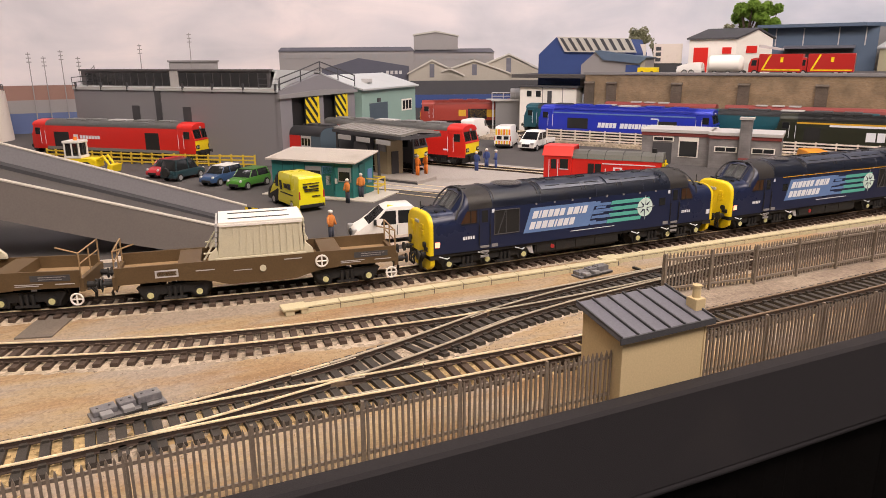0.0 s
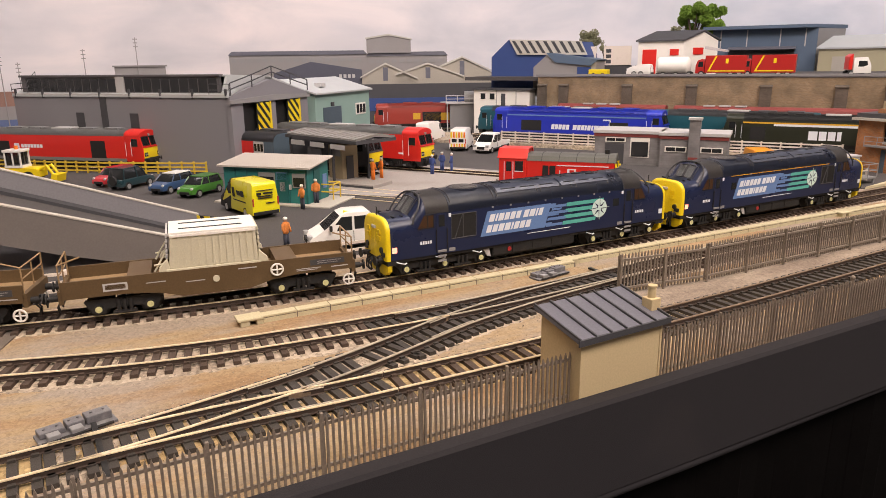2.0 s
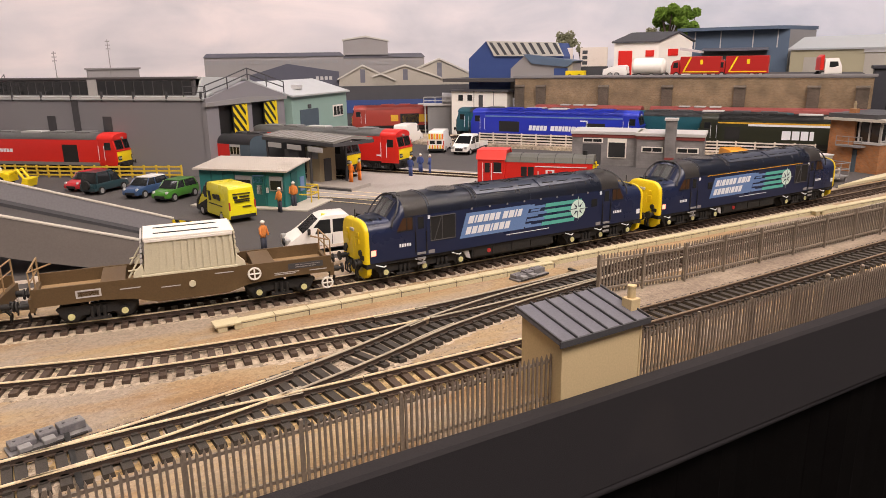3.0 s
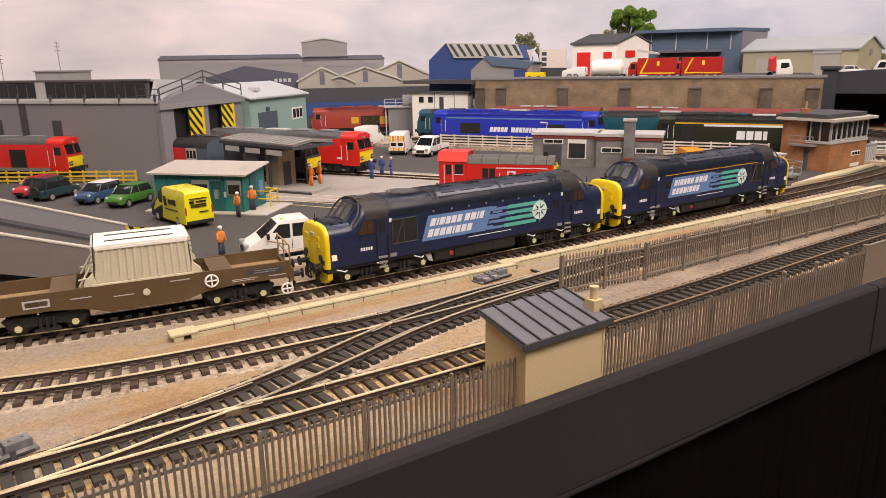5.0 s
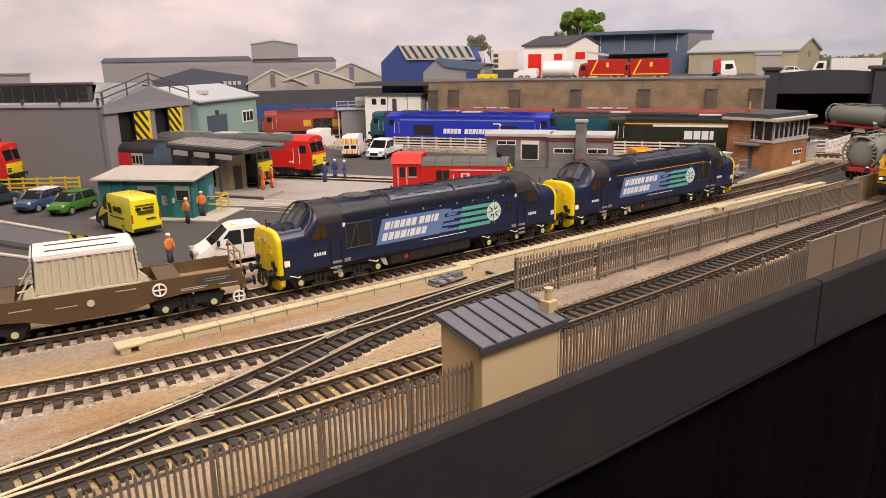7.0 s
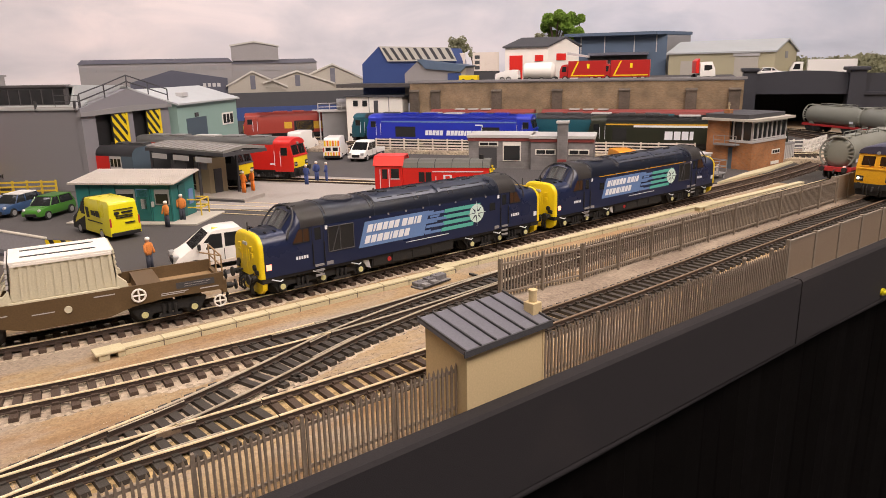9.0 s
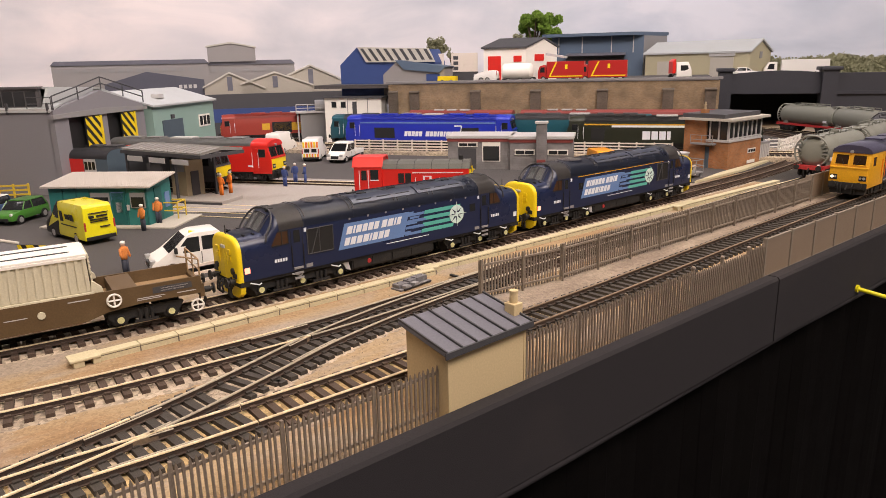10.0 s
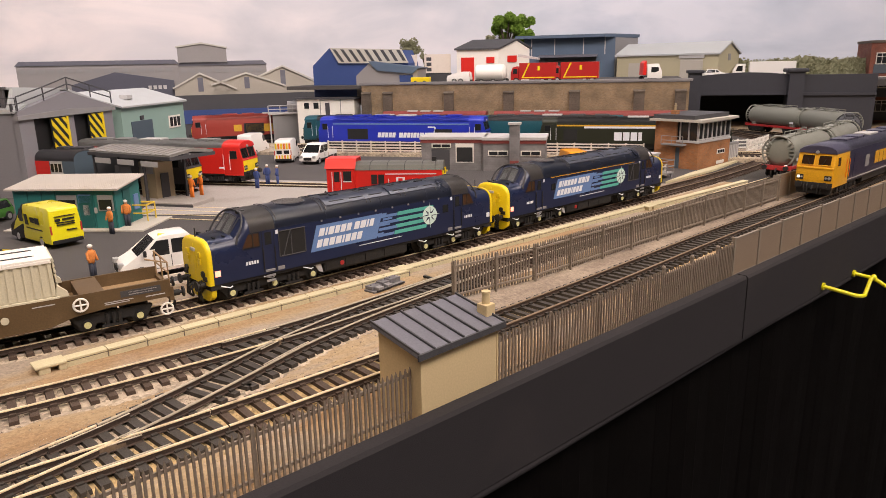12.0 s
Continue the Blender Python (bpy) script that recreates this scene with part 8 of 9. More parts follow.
bridge = thing("road_bridge", D0[0], D0[1], 0, TURN, "dark iron road bridge on square stone piers", "bridge")
for s0, s1 in ((560, 578), (686, 706)):
    b = bmesh.new()
    box(b, s0 - (10 if s0 < 600 else 0), -12, 0, s1 - (10 if s0 < 600 else 0), 20, 116)
    p = part("pier", b, IRON, bridge)
    b = bmesh.new()
    box(b, s0 - (13 if s0 < 600 else 4), -15, 116, s1 + (-7 if s0 < 600 else 4), 23, 121, 1.5)
    part("pier_cap", b, IRON, p)
b = bmesh.new()
prism(b, [(568, 84), (686, 84), (686, 113), (660, 115.5), (632, 116.5), (604, 115.5), (568, 112.5)], "y", -4, 4)
part("girder", b, IRON, bridge)
b = bmesh.new()
box(b, 568, 4, 84, 686, 160, 90)
part("deck", b, IRON, bridge)
b = bmesh.new()
box(b, 706, -4, 0, 800, 6, 112)
abut = part("abutment", b, IRON, bridge)
b = bmesh.new()
box(b, 704, -7, 83, 800, -4, 87)
part("string_course", b, IRON, abut)
# black sheets added for the deep shade under the bridge
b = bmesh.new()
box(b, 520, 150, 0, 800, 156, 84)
part("shade_sheet_back", b, BLACK, bridge)
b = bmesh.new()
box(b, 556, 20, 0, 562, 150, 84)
part("shade_sheet_side", b, BLACK, bridge)

b = bmesh.new()
prism(b, [(578, 8), (900, 8), (900, 230), (440, 230), (440, 40), (578, 40)], "z", 95, 104)
part("road_deck", b, TARMAC, bridge)
seat(bridge, 670.7, 1065.4, -46.1, 1.34)

# ---- office tower at the board end ----
tower = thing("office_tower", 1012, 102, 0, -60, "dark red brick office tower with slate panels and white windows", "office block")
b = bmesh.new()
box(b, 0, 0, 0, 170, 90, 158)
body = part("wall", b, RED_BRICK, tower)
b = bmesh.new()
box(b, -1.5, -1.5, 156, 172, 92, 160, 0.4)
part("parapet", b, DARK_BRICK, tower)
for fl in range(4):
    z0 = 12 + fl * 37
    for k in range(5):
        x0 = 8 + k * 31
        b = bmesh.new()
        box(b, x0 - 2, -1.0, z0 - 14, x0 + 26, 0.2, z0)
        part("spandrel", b, TOWER_PANEL, body)
        b = bmesh.new()
        box(b, x0, -1.6, z0, x0 + 24, 0.2, z0 + 18)
        wn = part("window", b, WHITE, body, "white framed window")
        for cxx in range(3):
            for cz, hz in ((1.2, 10.6), (12.6, 4.2)):
                b = bmesh.new()
                box(b, x0 + 1 + cxx * 7.6, -2.0, z0 + cz, x0 + 7.8 + cxx * 7.6, -1.5, z0 + cz + hz)
                part("pane", b, DARK_GLASS, wn)

seat(tower, 1399, 221.4, -40.7, 1.3)

# ---- vehicles and buildings on the upper road ----
def upper(s, n):
    return depot(s, n)


x, y = upper(188, 40)
van(x, y, TURN + 178, "white van parked behind the wall coping", VAN_WHITE, 40, 20, 9, z=104)
x, y = upper(246, 44)
tl = thing("road_tanker", x, y, 104, TURN, "bright white road tanker barrel behind the coping", "tanker")
b = bmesh.new()
rings = []
for px, r in ((-33, 4), (-31.5, 10), (-28, 13.5), (16, 13.5), (19.5, 10), (21, 4)):
    rings.append([(px, r * math.cos(2 * math.pi * i / 20), 17 + r * math.sin(2 * math.pi * i / 20)) for i in range(20)])
loft(b, rings)
part("barrel", b, WHITE, tl, smooth=True)
wheels4(tl, (-20, 0, 20), 9, 4)
b = bmesh.new()
box(b, -31, -7, 4, 24, 7, 6)
part("chassis", b, UNDER, tl)
for s0, lab in ((313, "red post lorry with yellow stripe behind the coping"), (380, "red post lorry beside the blue warehouse")):
    x, y = upper(s0, 48)
    lo = thing("lorry", x, y, 104, TURN + 180, lab, "lorry", "red lorries")
    b = bmesh.new()
    box(b, -36, -11, 6, 24, 11, 32, 0.5)
    bx = part("box_body", b, SHADED_POST_RED, lo)
    b = bmesh.new()
    shell(b, [(25, 5), (25, 24), (28, 27), (35, 25), (38, 16), (38, 5)], 10.5, 0.08, 18, 0.6)
    c = part("cab", b, SHADED_POST_RED, lo, smooth=True)
    side_panes(c, [[(27, 15), (34.5, 15), (33.5, 23), (27, 23)]], 10.4, 0.2)
    screen(c, [(35.8, -8, 24), (38.3, -9, 16.5), (38.3, 9, 16.5), (35.8, 8, 24)])
    both(bx, "stripe", [(20, 8), (17.5, 8), (6.5, 31), (9, 31)], 11.0, YELLOW, thick=0.3)
    both(bx, "stripe", rect(-34, 8, 17.5, 9.6), 11.0, YELLOW, thick=0.3)
    both(bx, "emblem_block", rect(-10, 20, -6, 27), 11.0, YELLOW, thick=0.3)
    wheels4(lo, (-26, -14, 29), 10.5, 4.5)
x, y = upper(500, 52)
lo = thing("lorry", x, y, 104, TURN + 20, "white tractor unit with red deflector behind the coping", "lorry", "lorries")
b = bmesh.new()
shell(b, [(-14, 5), (-14, 26), (4, 27), (9, 16), (10, 5)], 11, 0.06, 20, 0.6)
c = part("cab", b, VAN_WHITE, lo, smooth=True)
side_panes(c, [[(-8, 14), (5, 14), (3, 22), (-8, 22)]], 10.6, 0.0)
b = bmesh.new()
prism(b, [(-20, 10), (-15, 10), (-15, 32), (-20, 28)], "y", -9, 9, 0.4)
part("deflector", b, DB_RED, lo)
wheels4(lo, (-16, 4), 10, 4.5)
x, y = upper(676, 90)
lo = thing("lorry", x, y, 104, TURN + 178, "white articulated lorry crossing the bridge road", "lorry", "lorries")
b = bmesh.new()
box(b, -34, -10, 6, 32, 10, 27, 0.5)
part("trailer", b, VAN_WHITE, lo)
b = bmesh.new()
shell(b, [(38, 5), (38, 24), (50, 24), (56, 14), (57, 5)], 11, 0.06, 18, 0.6)
c = part("cab", b, VAN_WHITE, lo, smooth=True)
side_panes(c, [[(42, 13), (52, 13), (49, 21), (42, 21)]], 10.6, 0.0)
wheels4(lo, (-26, -16, 46), 10, 4.5)
seat(lo, 1253, 361.1, 93.3, 1.34)
x, y = upper(592, 40)
white_car = car(x, y, TURN, "white car on the bridge approach", VAN_WHITE, tall=17, long=40)
seat(white_car, 1136.5, 421.2, 93.3, 1.34)

wb = thing("white_workshop", *upper(165, 92), 104, TURN, "white rendered workshop with red doors and dark pitched roof", "building")
WF, WS = (79.5, 0.0), (123.0, 60.0)


def gable_ring(x0, x1, z, drop):
    """Section of the workshop across its ridge, from front eave to back eave."""
    return [(x0, 0, drop), (x0, 0, z), ((x0 + x1) / 2 + 3, 30, z + 14), (x1, 60, z), (x1, 60, drop)]


b = bmesh.new()
loft(b, [gable_ring(5, 49, 56, 0), gable_ring(WF[0], WS[0], 56, 0)])
w = part("wall", b, WHITE, wb)
b = bmesh.new()
rings = []
for x0, x1 in ((2, 46), (WF[0] + 2, WS[0] + 2)):
    mid = ((x0 + x1) / 2 + 3, 30)
    rings.append([(x0 - 1, -3, 55.6), (mid[0], mid[1], 70.6), (x1 + 2, 63, 55.6), (x1 + 2, 63, 58.2), (mid[0], mid[1], 73.2), (x0 - 1, -3, 58.2)])
loft(b, rings)
part("roof", b, DARK_GREY, wb)
for x0, x1, z0, z1 in ((13, 36, 2, 43), (58, 72, 33, 43)):
    b = bmesh.new()
    box(b, x0, -1, z0, x1, 0.2, z1)
    part("red_door" if z0 < 10 else "red_shutter", b, DB_RED, w)
b = bmesh.new()
side = [(WF[0] + (WS[0] - WF[0]) * f, 60 * f) for f in (0.27, 0.56)]
loft(b, [[(px, py, z), (px + 1.0, py - 0.7, z), (qx + 1.0, qy - 0.7, z), (qx, qy, z)] for z in (34, 45) for (px, py), (qx, qy) in [side]])
part("red_shutter", b, DB_RED, w)
b = bmesh.new()
prism(b, [(118, 46), (150, 40), (150, 37), (118, 42)], "y", -30, 0)
part("canopy", b, LIGHT_GREY, wb)

sb = thing("steel_warehouse", *upper(268, 132), 104, TURN, "steel blue warehouse with overhanging curved roof", "warehouse")
b = bmesh.new()
prism(b, [(14, 0), (168, 0), (204, 70), (50, 70)], "z", 0, 72)
w = part("wall", b, STEEL_BLUE, sb)
b = bmesh.new()
prism(b, [(0, -16), (152, -16), (168.6, -1), (207, 74), (40, 74)], "z", 72, 77)
part("roof", b, STEEL_BLUE, sb)
b = bmesh.new()
loft(b, [[(169.2, 1, z), (168.4, 1.2, z), (203.6, 69, z), (204.6, 69, z)] for z in (1, 71)])
part("side_cladding", b, GREY, w)
# dark sheet laid on the wall for the shade of a recess
b = bmesh.new()
box(b, 40, -1.2, 2, 138, 0.4, 41)
part("recess_shade_sheet", b, DARK_GREY, w)
b = bmesh.new()
prism(b, [(0.4, 41), (0.4, 45), (-14, 42), (-14, 40)], "x", 40, 140)
part("door_canopy", b, SLATE_GREY, w)
for x0 in (26, 66, 115, 151):
    b = bmesh.new()
    box(b, x0, -2, 44, x0 + 1.6, 0, 71)
    part("column", b, LIGHT_GREY, w)

seat(sb, 1030.1, 871.8, 92.6, 1.36)

cb = thing("beige_warehouse", *upper(428, 128), 104, TURN - 25, "beige clad warehouse with pale sheet roof", "warehouse")
b = bmesh.new()
prism(b, [(0, 0), (90, 0), (90, 40), (45, 56), (0, 40)], "x", 14, 184)
w = part("wall", b, CORN, cb)
b = bmesh.new()
prism(b, [(-3, 39), (45, 57), (93, 39), (93, 41.5), (45, 59.5), (-3, 41.5)], "x", 11, 187)
part("roof", b, WHITE_ROOF, cb)
for x0, x1, z1 in ((36, 68, 31), (124, 160, 36)):
    b = bmesh.new()
    box(b, x0, -1, 0, x1, 0.2, z1 - 3)
    part("roller_door", b, PALE_CONCRETE, w)
    if x0 > 50:
        b = bmesh.new()
        box(b, x0 - 2, -2, z1 - 2, x1 + 2, 0.2, z1 + 3)
        part("sign_board", b, LIGHT_GREY, w)
b = bmesh.new()
box(b, 183.8, 40, 30, 185, 50, 40)
part("window", b, GREY, w)
seat(cb, 1120.2, 669.9, 93.3, 1.34)

# blue roof-lit shed at the left end of the wall
bs = thing("blue_shed", *upper(-90, 62), 70, TURN, "blue clad shed with a glazed sloping roof", "shed")
b = bmesh.new()
prism(b, [(0, 0), (0, 68), (34, 98), (170, 92), (180, 70), (180, 0)], "y", 0, 60)
w = part("wall", b, SHED_BLUE, bs)
b = bmesh.new()
prism(b, [(36, 98.5), (170, 93), (182, 70), (52, 72)], "y", -3, -0.4)
gr = part("roof_light", b, HAZE_PALE, bs)
for k in range(9):
    f0, f1 = k / 9 + 0.02, (k + 1) / 9 - 0.03
    b = bmesh.new()
    prism(b, [(36 + 134 * f0 + 3, 96 - 4 * f0), (36 + 134 * f1 + 1, 96 - 4 * f1), (53 + 129 * f1, 74), (53 + 129 * f0 + 2, 74)], "y", -3.6, -2.9)
    part("pane", b, DARK_GREY, gr)
gx = thing("grey_annex", *upper(2, 40), 70, TURN, "grey clad annex with a pale blue roof", "building")
b = bmesh.new()
prism(b, [(0, 0), (0, 50), (26, 72), (112, 60), (112, 0)], "y", 0, 50)
w = part("wall", b, HAZE_GREY, gx)
b = bmesh.new()
prism(b, [(24, 74), (30, 74), (116, 62), (104, 52), (40, 58)], "y", -3, 50)
part("roof", b, STEEL_BLUE, gx)
b = bmesh.new()
box(b, 80, -1, 30, 104, 0.3, 50)
part("door", b, SHED_BLUE, w)
hd = thing("advert_hoarding", *upper(108, 102), 104, TURN, "large roadside advert hoarding on posts", "hoarding", "hoardings")
for x0 in (-62, 0):
    b = bmesh.new()
    box(b, x0, 0, 18, x0 + 48, 2, 50)
    pb = part("panel", b, OFFWHITE, hd)
    b = bmesh.new()
    box(b, x0 - 1, 1, 0, x0 + 49, 2.5, 18)
    part("backing", b, DARK_GREY, pb)
    for k in range(3):
        b = bmesh.new()
        box(b, x0 + 4, -0.4, 21 + k * 9, x0 + 13, 0.2, 27 + k * 9)
        part("printed_block", b, DARK_GREY, pb)
yl = thing("yellow_trailer", *upper(122, 34), 104, TURN, "small yellow trailer behind the coping", "trailer")
b = bmesh.new()
box(b, -16, -7, 4, 16, 7, 12, 0.5)
part("bed", b, YELLOW, yl)
wheels4(yl, (-8, 8), 7.5, 3.2)


# ---- trees ----
def tree(x, y, z, high, spread, label, leaf, n, seed, thin=0.0):
    ob = thing("tree", x, y, z, 0, label, "tree", "trees")
    rng = random.Random(seed)
    b = bmesh.new()
    rod(b, (0, 0, 0), (1, 0, high * 0.5), high * 0.04, 8, high * 0.022)
    tips = []
    for k in range(9):
        a = k * 2.4
        p = Vector((0.5, 0, high * rng.uniform(0.3, 0.5)))
        q = Vector((math.cos(a) * spread * rng.uniform(0.3, 0.75), math.sin(a) * spread * rng.uniform(0.3, 0.75), high * rng.uniform(0.6, 0.95)))
        rod(b, p, q, high * 0.016, 6, high * 0.005)
        tips.append(q)
    part("trunk", b, BARK, ob)
    b = bmesh.new()
    lumps = [(q, spread * rng.uniform(0.22, 0.36)) for q in tips] + [(q * 0.9 + Vector((rng.gauss(0, 1), rng.gauss(0, 1), 1.2)) * spread * 0.16, spread * rng.uniform(0.16, 0.26)) for q in tips]
    for _ in range(n):
        c, big = rng.choice(lumps)
        c = c + Vector((rng.gauss(0, 1), rng.gauss(0, 1), rng.gauss(0, 1))).normalized() * big * rng.uniform(0.72, 1.06)
        r = rng.uniform(0.6, 1.35) * high / 45
        u = Vector((rng.uniform(-1, 1), rng.uniform(-1, 1), rng.uniform(-1, 1))).normalized()
        v = u.orthogonal().normalized() * r
        w = u.cross(v).normalized() * r * 0.7
        b.faces.new([b.verts.new(c + q) for q in (-v, w, v, -w)])
    crown = part("crown", b, leaf, ob)
    return ob


tree(1021.0, 897.6, 93.6, 160, 40, "bright green tree behind the white workshop", LEAF, 8500, 3)
tree(1076.0, 892.0, 92.6, 158, 34, "bright green tree behind the steel warehouse", LEAF, 7500, 4)
x, y = upper(212, 175)
tree(x, y, 104, 84, 14, "slim dark tree behind the workshop", LEAF_GREY, 900, 5)
x, y = upper(62, 165)
tree(x, y, 104, 84, 22, "grey-green tree beside the hoardings", LEAF_GREY, 2600, 6)
x, y = upper(88, 170)
tree(x, y, 104, 66, 12, "small grey-green tree by the hoardings", LEAF_GREY, 700, 7)

# far wooded hill beyond the bridge
bm = bmesh.new()
rng = random.Random(9)
rows = []
for j in range(14):
    row = []
    for i in range(150):
        sx = 560 + i * 3.4
        f = j / 13
        top = 134 + 9 * noise.noise((sx * 0.015, 0, 0)) + 4 * noise.noise((sx * 0.07, 3, 0))
        zz = 70 + (top - 70) * f + (5 * noise.noise((sx * 0.16, f * 9, 5)) if 0 < j else 0)
        px, py = depot(sx, 318 + 26 * f + 7 * noise.noise((sx * 0.14, f * 8, 1)))
        row.append(bm.verts.new((px, py, zz)))
    rows.append(row)
for r, q in zip(rows, rows[1:]):
    for i in range(149):
        bm.faces.new((r[i], r[i + 1], q[i + 1], q[i]))
for _ in range(5000):
    sx = rng.uniform(565, 1060)
    top = 135 + 9 * noise.noise((sx * 0.015, 0, 0)) + 4 * noise.noise((sx * 0.07, 3, 0))
    f = rng.uniform(0.3, 1.02)
    px, py = depot(sx, 313 + 26 * f)
    r = rng.uniform(0.9, 2.2)
    u = Vector((rng.uniform(-1, 1), rng.uniform(-1, 1), rng.uniform(-0.6, 1))).normalized()
    v = u.orthogonal().normalized() * r
    w = u.cross(v).normalized() * r
    bm.faces.new([bm.verts.new(Vector((px, py, 70 + (top - 70) * f)) + q) for q in (-v, w, v, -w)])
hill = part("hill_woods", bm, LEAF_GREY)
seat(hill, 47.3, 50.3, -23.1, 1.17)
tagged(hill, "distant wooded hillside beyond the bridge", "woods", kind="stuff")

# ---- far works behind the depot ----
FT = -25.0
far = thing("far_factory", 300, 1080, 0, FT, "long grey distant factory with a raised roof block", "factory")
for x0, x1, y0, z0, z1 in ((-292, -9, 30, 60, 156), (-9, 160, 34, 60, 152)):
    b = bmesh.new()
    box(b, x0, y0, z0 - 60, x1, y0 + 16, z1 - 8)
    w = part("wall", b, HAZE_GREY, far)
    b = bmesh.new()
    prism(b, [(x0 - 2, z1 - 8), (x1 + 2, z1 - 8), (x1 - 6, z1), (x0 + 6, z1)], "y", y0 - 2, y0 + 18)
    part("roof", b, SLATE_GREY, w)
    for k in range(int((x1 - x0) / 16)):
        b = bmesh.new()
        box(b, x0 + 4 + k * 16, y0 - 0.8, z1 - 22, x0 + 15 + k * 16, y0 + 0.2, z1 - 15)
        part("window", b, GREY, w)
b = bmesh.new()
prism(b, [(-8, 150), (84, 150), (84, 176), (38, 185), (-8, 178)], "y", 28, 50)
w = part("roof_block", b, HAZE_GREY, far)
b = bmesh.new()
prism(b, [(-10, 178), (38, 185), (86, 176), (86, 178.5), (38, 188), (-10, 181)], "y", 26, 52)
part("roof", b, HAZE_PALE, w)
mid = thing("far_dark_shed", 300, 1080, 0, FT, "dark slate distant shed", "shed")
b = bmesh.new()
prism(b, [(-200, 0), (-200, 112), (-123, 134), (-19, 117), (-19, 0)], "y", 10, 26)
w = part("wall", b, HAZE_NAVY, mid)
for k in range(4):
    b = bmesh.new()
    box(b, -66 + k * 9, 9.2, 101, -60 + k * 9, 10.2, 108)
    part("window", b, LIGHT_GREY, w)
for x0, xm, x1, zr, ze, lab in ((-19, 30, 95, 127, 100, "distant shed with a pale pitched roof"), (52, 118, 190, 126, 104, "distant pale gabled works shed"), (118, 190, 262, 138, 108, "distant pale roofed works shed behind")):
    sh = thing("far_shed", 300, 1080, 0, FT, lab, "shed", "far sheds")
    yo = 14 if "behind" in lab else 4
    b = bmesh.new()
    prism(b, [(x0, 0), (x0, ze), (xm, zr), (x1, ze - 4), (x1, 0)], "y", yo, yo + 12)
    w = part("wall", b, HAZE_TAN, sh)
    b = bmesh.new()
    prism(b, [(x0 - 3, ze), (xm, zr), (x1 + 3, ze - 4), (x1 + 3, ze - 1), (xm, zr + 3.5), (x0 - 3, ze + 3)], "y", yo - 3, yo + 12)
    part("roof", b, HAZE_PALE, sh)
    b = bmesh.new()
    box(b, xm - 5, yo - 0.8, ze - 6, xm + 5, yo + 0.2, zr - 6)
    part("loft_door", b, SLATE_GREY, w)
dw = thing("boundary_wall", 300, 1060, 0, FT, "dark boundary wall with a blue strip at the back of the yard", "wall", kind="structure")
b = bmesh.new()
box(b, -240, 0, 0, 330, 8, 88)
part("wall", b, DARK_GREY, dw)
b = bmesh.new()
box(b, -240, -1.2, 34, 200, 0, 60)
part("blue_band", b, SHED_BLUE, dw)
cabx = thing("site_cabin", *depot(-99, 8), 0, TURN, "white site cabin under a dark flat roof", "cabin")
b = bmesh.new()
box(b, 0, 0, 0, 108, 26, 82)
w = part("wall", b, WHITE, cabx)
b = bmesh.new()
box(b, -3, -3, 82, 112, 29, 85)
part("roof", b, DARK_GREY, cabx)
for x0 in (14, 32):
    b = bmesh.new()
    box(b, x0, -0.8, 66, x0 + 9, 0.3, 76)
    part("window", b, DARK_GLASS, w)
b = bmesh.new()
box(b, 54, -0.8, 50, 62, 0.3, 76)
part("door", b, DARK_GREY, w)
for x0 in (44, 82):
    b = bmesh.new()
    box(b, x0, -0.6, 48, x0 + 1.2, 0.3, 82)
    part("panel_joint", b, GREY, w)
silo = thing("sand_tower", 377, 872, 0, -28, "grey corrugated sand tower with a lattice top platform", "tower")
b = bmesh.new()
box(b, -6, 0, 0, 60, 26, 54)
w = part("wall", b, GREY, silo)
for k in range(21):
    b = bmesh.new()
    box(b, -5 + k * 3.05, -0.7, 2, -3.6 + k * 3.05, 0.2, 53)
    part("corrugation", b, GREY, w)
for x0 in (-12, 70):
    b = bmesh.new()
    box(b, x0, 2, 0, x0 + 2.4, 5, 56)
    part("column", b, LIGHT_GREY, silo)
b = bmesh.new()
box(b, -14, -4, 54, 78, 28, 57, 0.3)
part("platform", b, LIGHT_GREY, silo)
b = bmesh.new()
rod(b, (22, 12, 66), (46, 12, 66), 11, 18)
part("drum", b, LIGHT_GREY, silo, smooth=True)
railing(silo, [(-13, -3, 57), (8, -3, 57), (30, -3, 57), (54, -3, 57), (77, -3, 57)], 13, 0.8, LIGHT_GREY)

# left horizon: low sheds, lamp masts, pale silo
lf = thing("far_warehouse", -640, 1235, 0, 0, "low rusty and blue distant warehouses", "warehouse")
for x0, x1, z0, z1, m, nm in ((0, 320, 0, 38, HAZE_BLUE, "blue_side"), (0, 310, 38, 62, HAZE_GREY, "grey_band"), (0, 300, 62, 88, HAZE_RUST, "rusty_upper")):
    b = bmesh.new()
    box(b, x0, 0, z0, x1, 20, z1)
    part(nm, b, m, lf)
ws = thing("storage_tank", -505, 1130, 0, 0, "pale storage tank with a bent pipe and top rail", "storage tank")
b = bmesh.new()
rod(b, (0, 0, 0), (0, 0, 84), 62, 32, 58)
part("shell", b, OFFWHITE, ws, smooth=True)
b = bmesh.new()
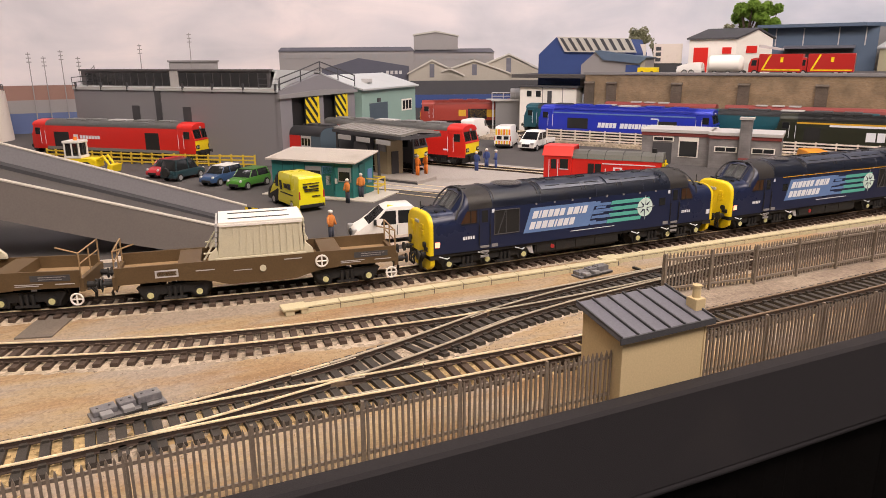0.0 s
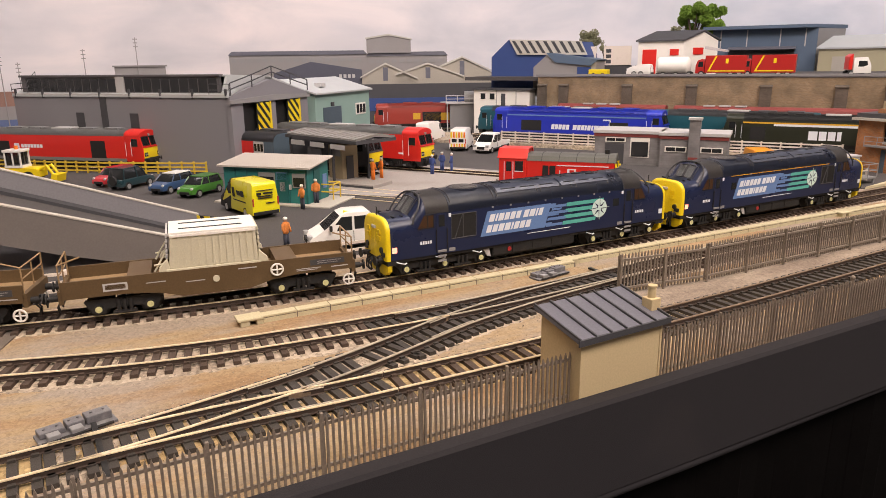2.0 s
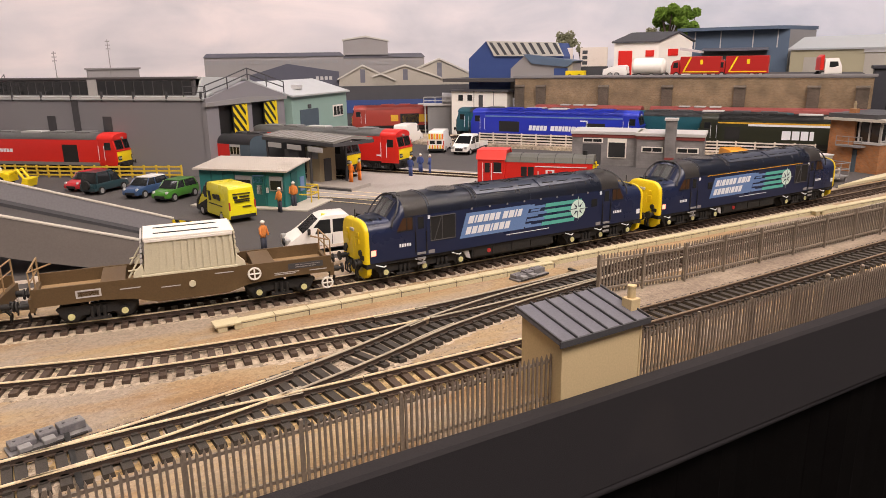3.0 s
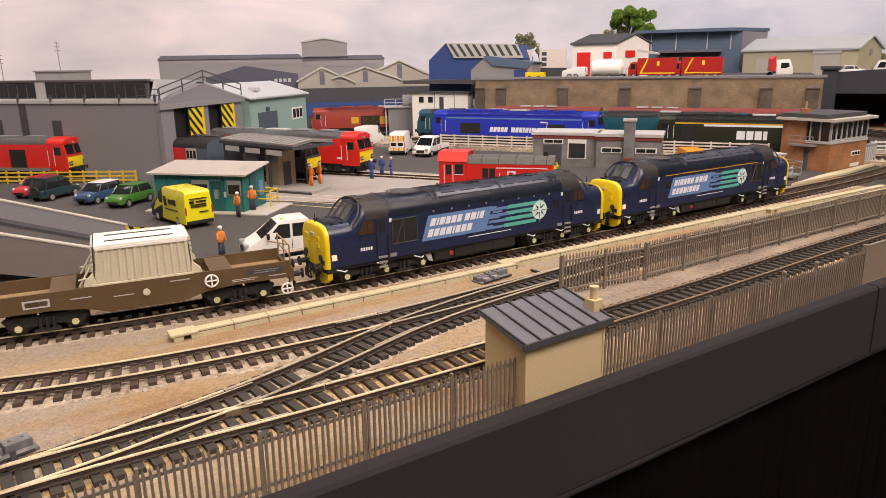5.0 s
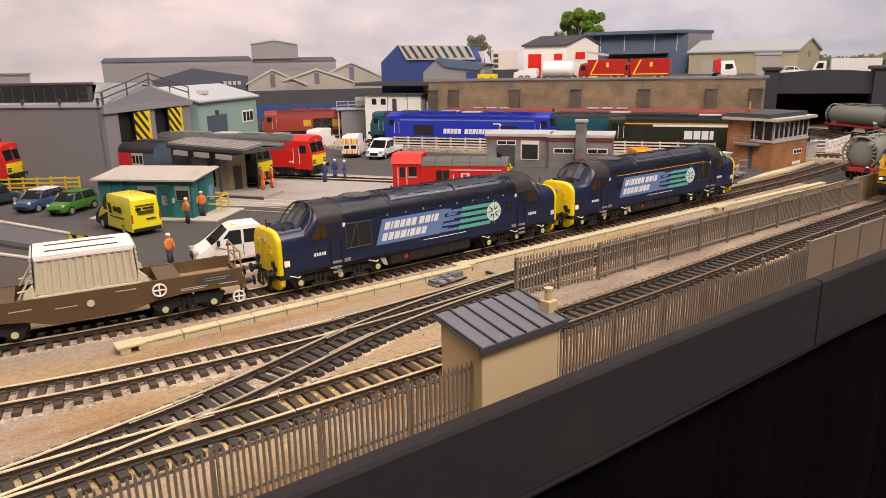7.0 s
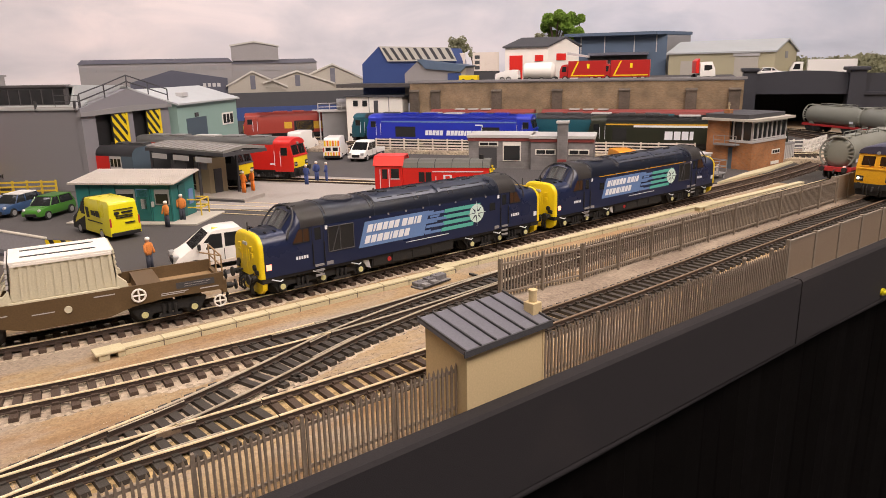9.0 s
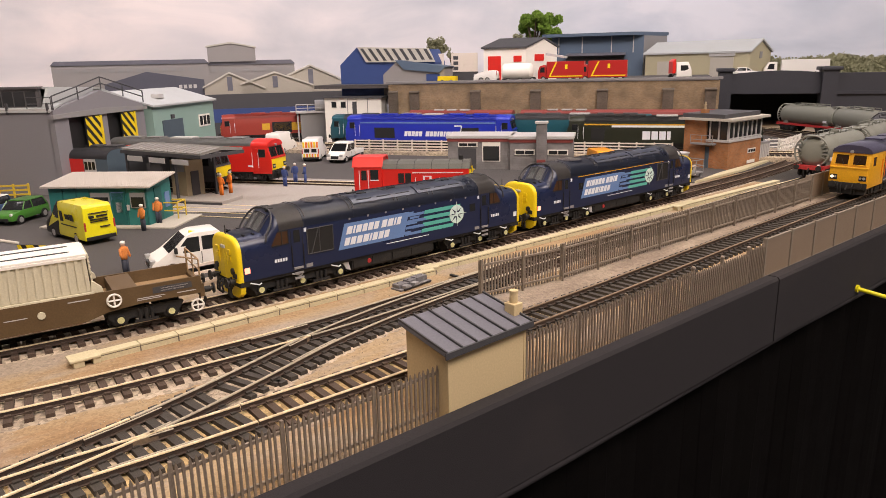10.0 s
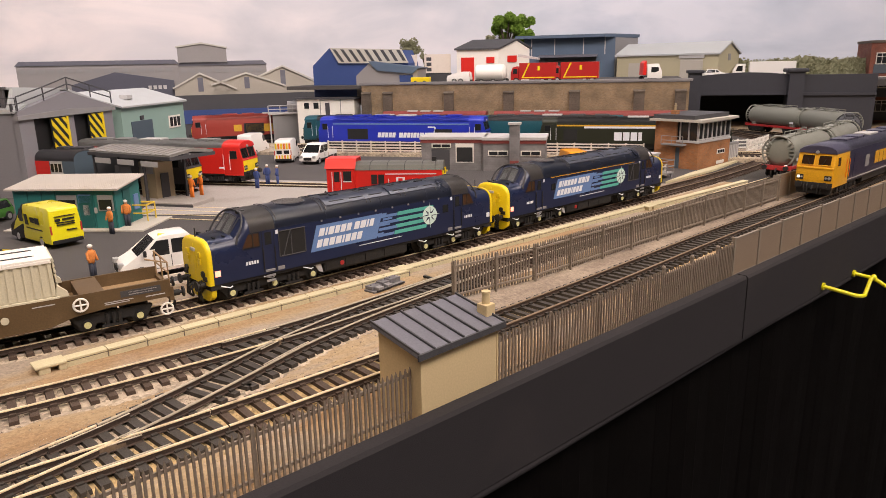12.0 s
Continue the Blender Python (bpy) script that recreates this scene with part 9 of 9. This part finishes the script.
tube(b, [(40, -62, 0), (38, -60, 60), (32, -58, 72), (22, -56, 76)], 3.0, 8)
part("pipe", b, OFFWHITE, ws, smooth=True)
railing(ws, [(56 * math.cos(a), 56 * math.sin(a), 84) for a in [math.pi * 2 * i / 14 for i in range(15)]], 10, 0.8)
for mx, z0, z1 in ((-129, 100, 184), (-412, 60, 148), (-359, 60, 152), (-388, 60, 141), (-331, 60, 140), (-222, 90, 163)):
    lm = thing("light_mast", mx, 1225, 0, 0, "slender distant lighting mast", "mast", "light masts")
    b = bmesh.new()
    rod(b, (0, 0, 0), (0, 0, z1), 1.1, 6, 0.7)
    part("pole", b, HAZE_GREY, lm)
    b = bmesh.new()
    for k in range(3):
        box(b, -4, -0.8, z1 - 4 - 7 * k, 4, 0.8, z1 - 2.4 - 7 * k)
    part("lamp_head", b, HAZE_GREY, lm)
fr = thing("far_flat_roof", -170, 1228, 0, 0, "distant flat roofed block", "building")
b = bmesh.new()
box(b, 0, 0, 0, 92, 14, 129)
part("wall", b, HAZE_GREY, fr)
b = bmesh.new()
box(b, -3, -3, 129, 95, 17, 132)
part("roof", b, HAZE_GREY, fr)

# ---- yellow pipe handles on the fascia ----
br = thing("pipe_bracket", 268, -113.5, -29, 0, "yellow painted bent pipe bracket on the fascia", "bracket")
for name, pts in (("pipe", [(0, 0, 0), (6, -21, -4.0), (8, -24, -4.2), (12, -25, -4.2)]), ("cross_pipe", [(12, -25, -4.2), (54, -16, -4.0), (63, -14.5, -4.2)]), ("pipe", [(65, 0, -4), (66, -15, -5.4), (68, -32, -15)])):
    b = bmesh.new()
    tube(b, pts, 1.5, 10)
    for p in pts[1:-1]:
        ball(b, p, 1.55, 10)
    part(name, b, LIME, br, smooth=True)
for x0, z0 in ((0, 0), (65, -4)):
    b = bmesh.new()
    rod(b, (x0, 0.6, z0), (x0, -1.6, z0), 2.8, 14)
    part("flange", b, LIME, br)
b = bmesh.new()
ball(b, (66, -14.8, -4.6), 2.4, 10)
part("tee_joint", b, LIME, br, smooth=True)
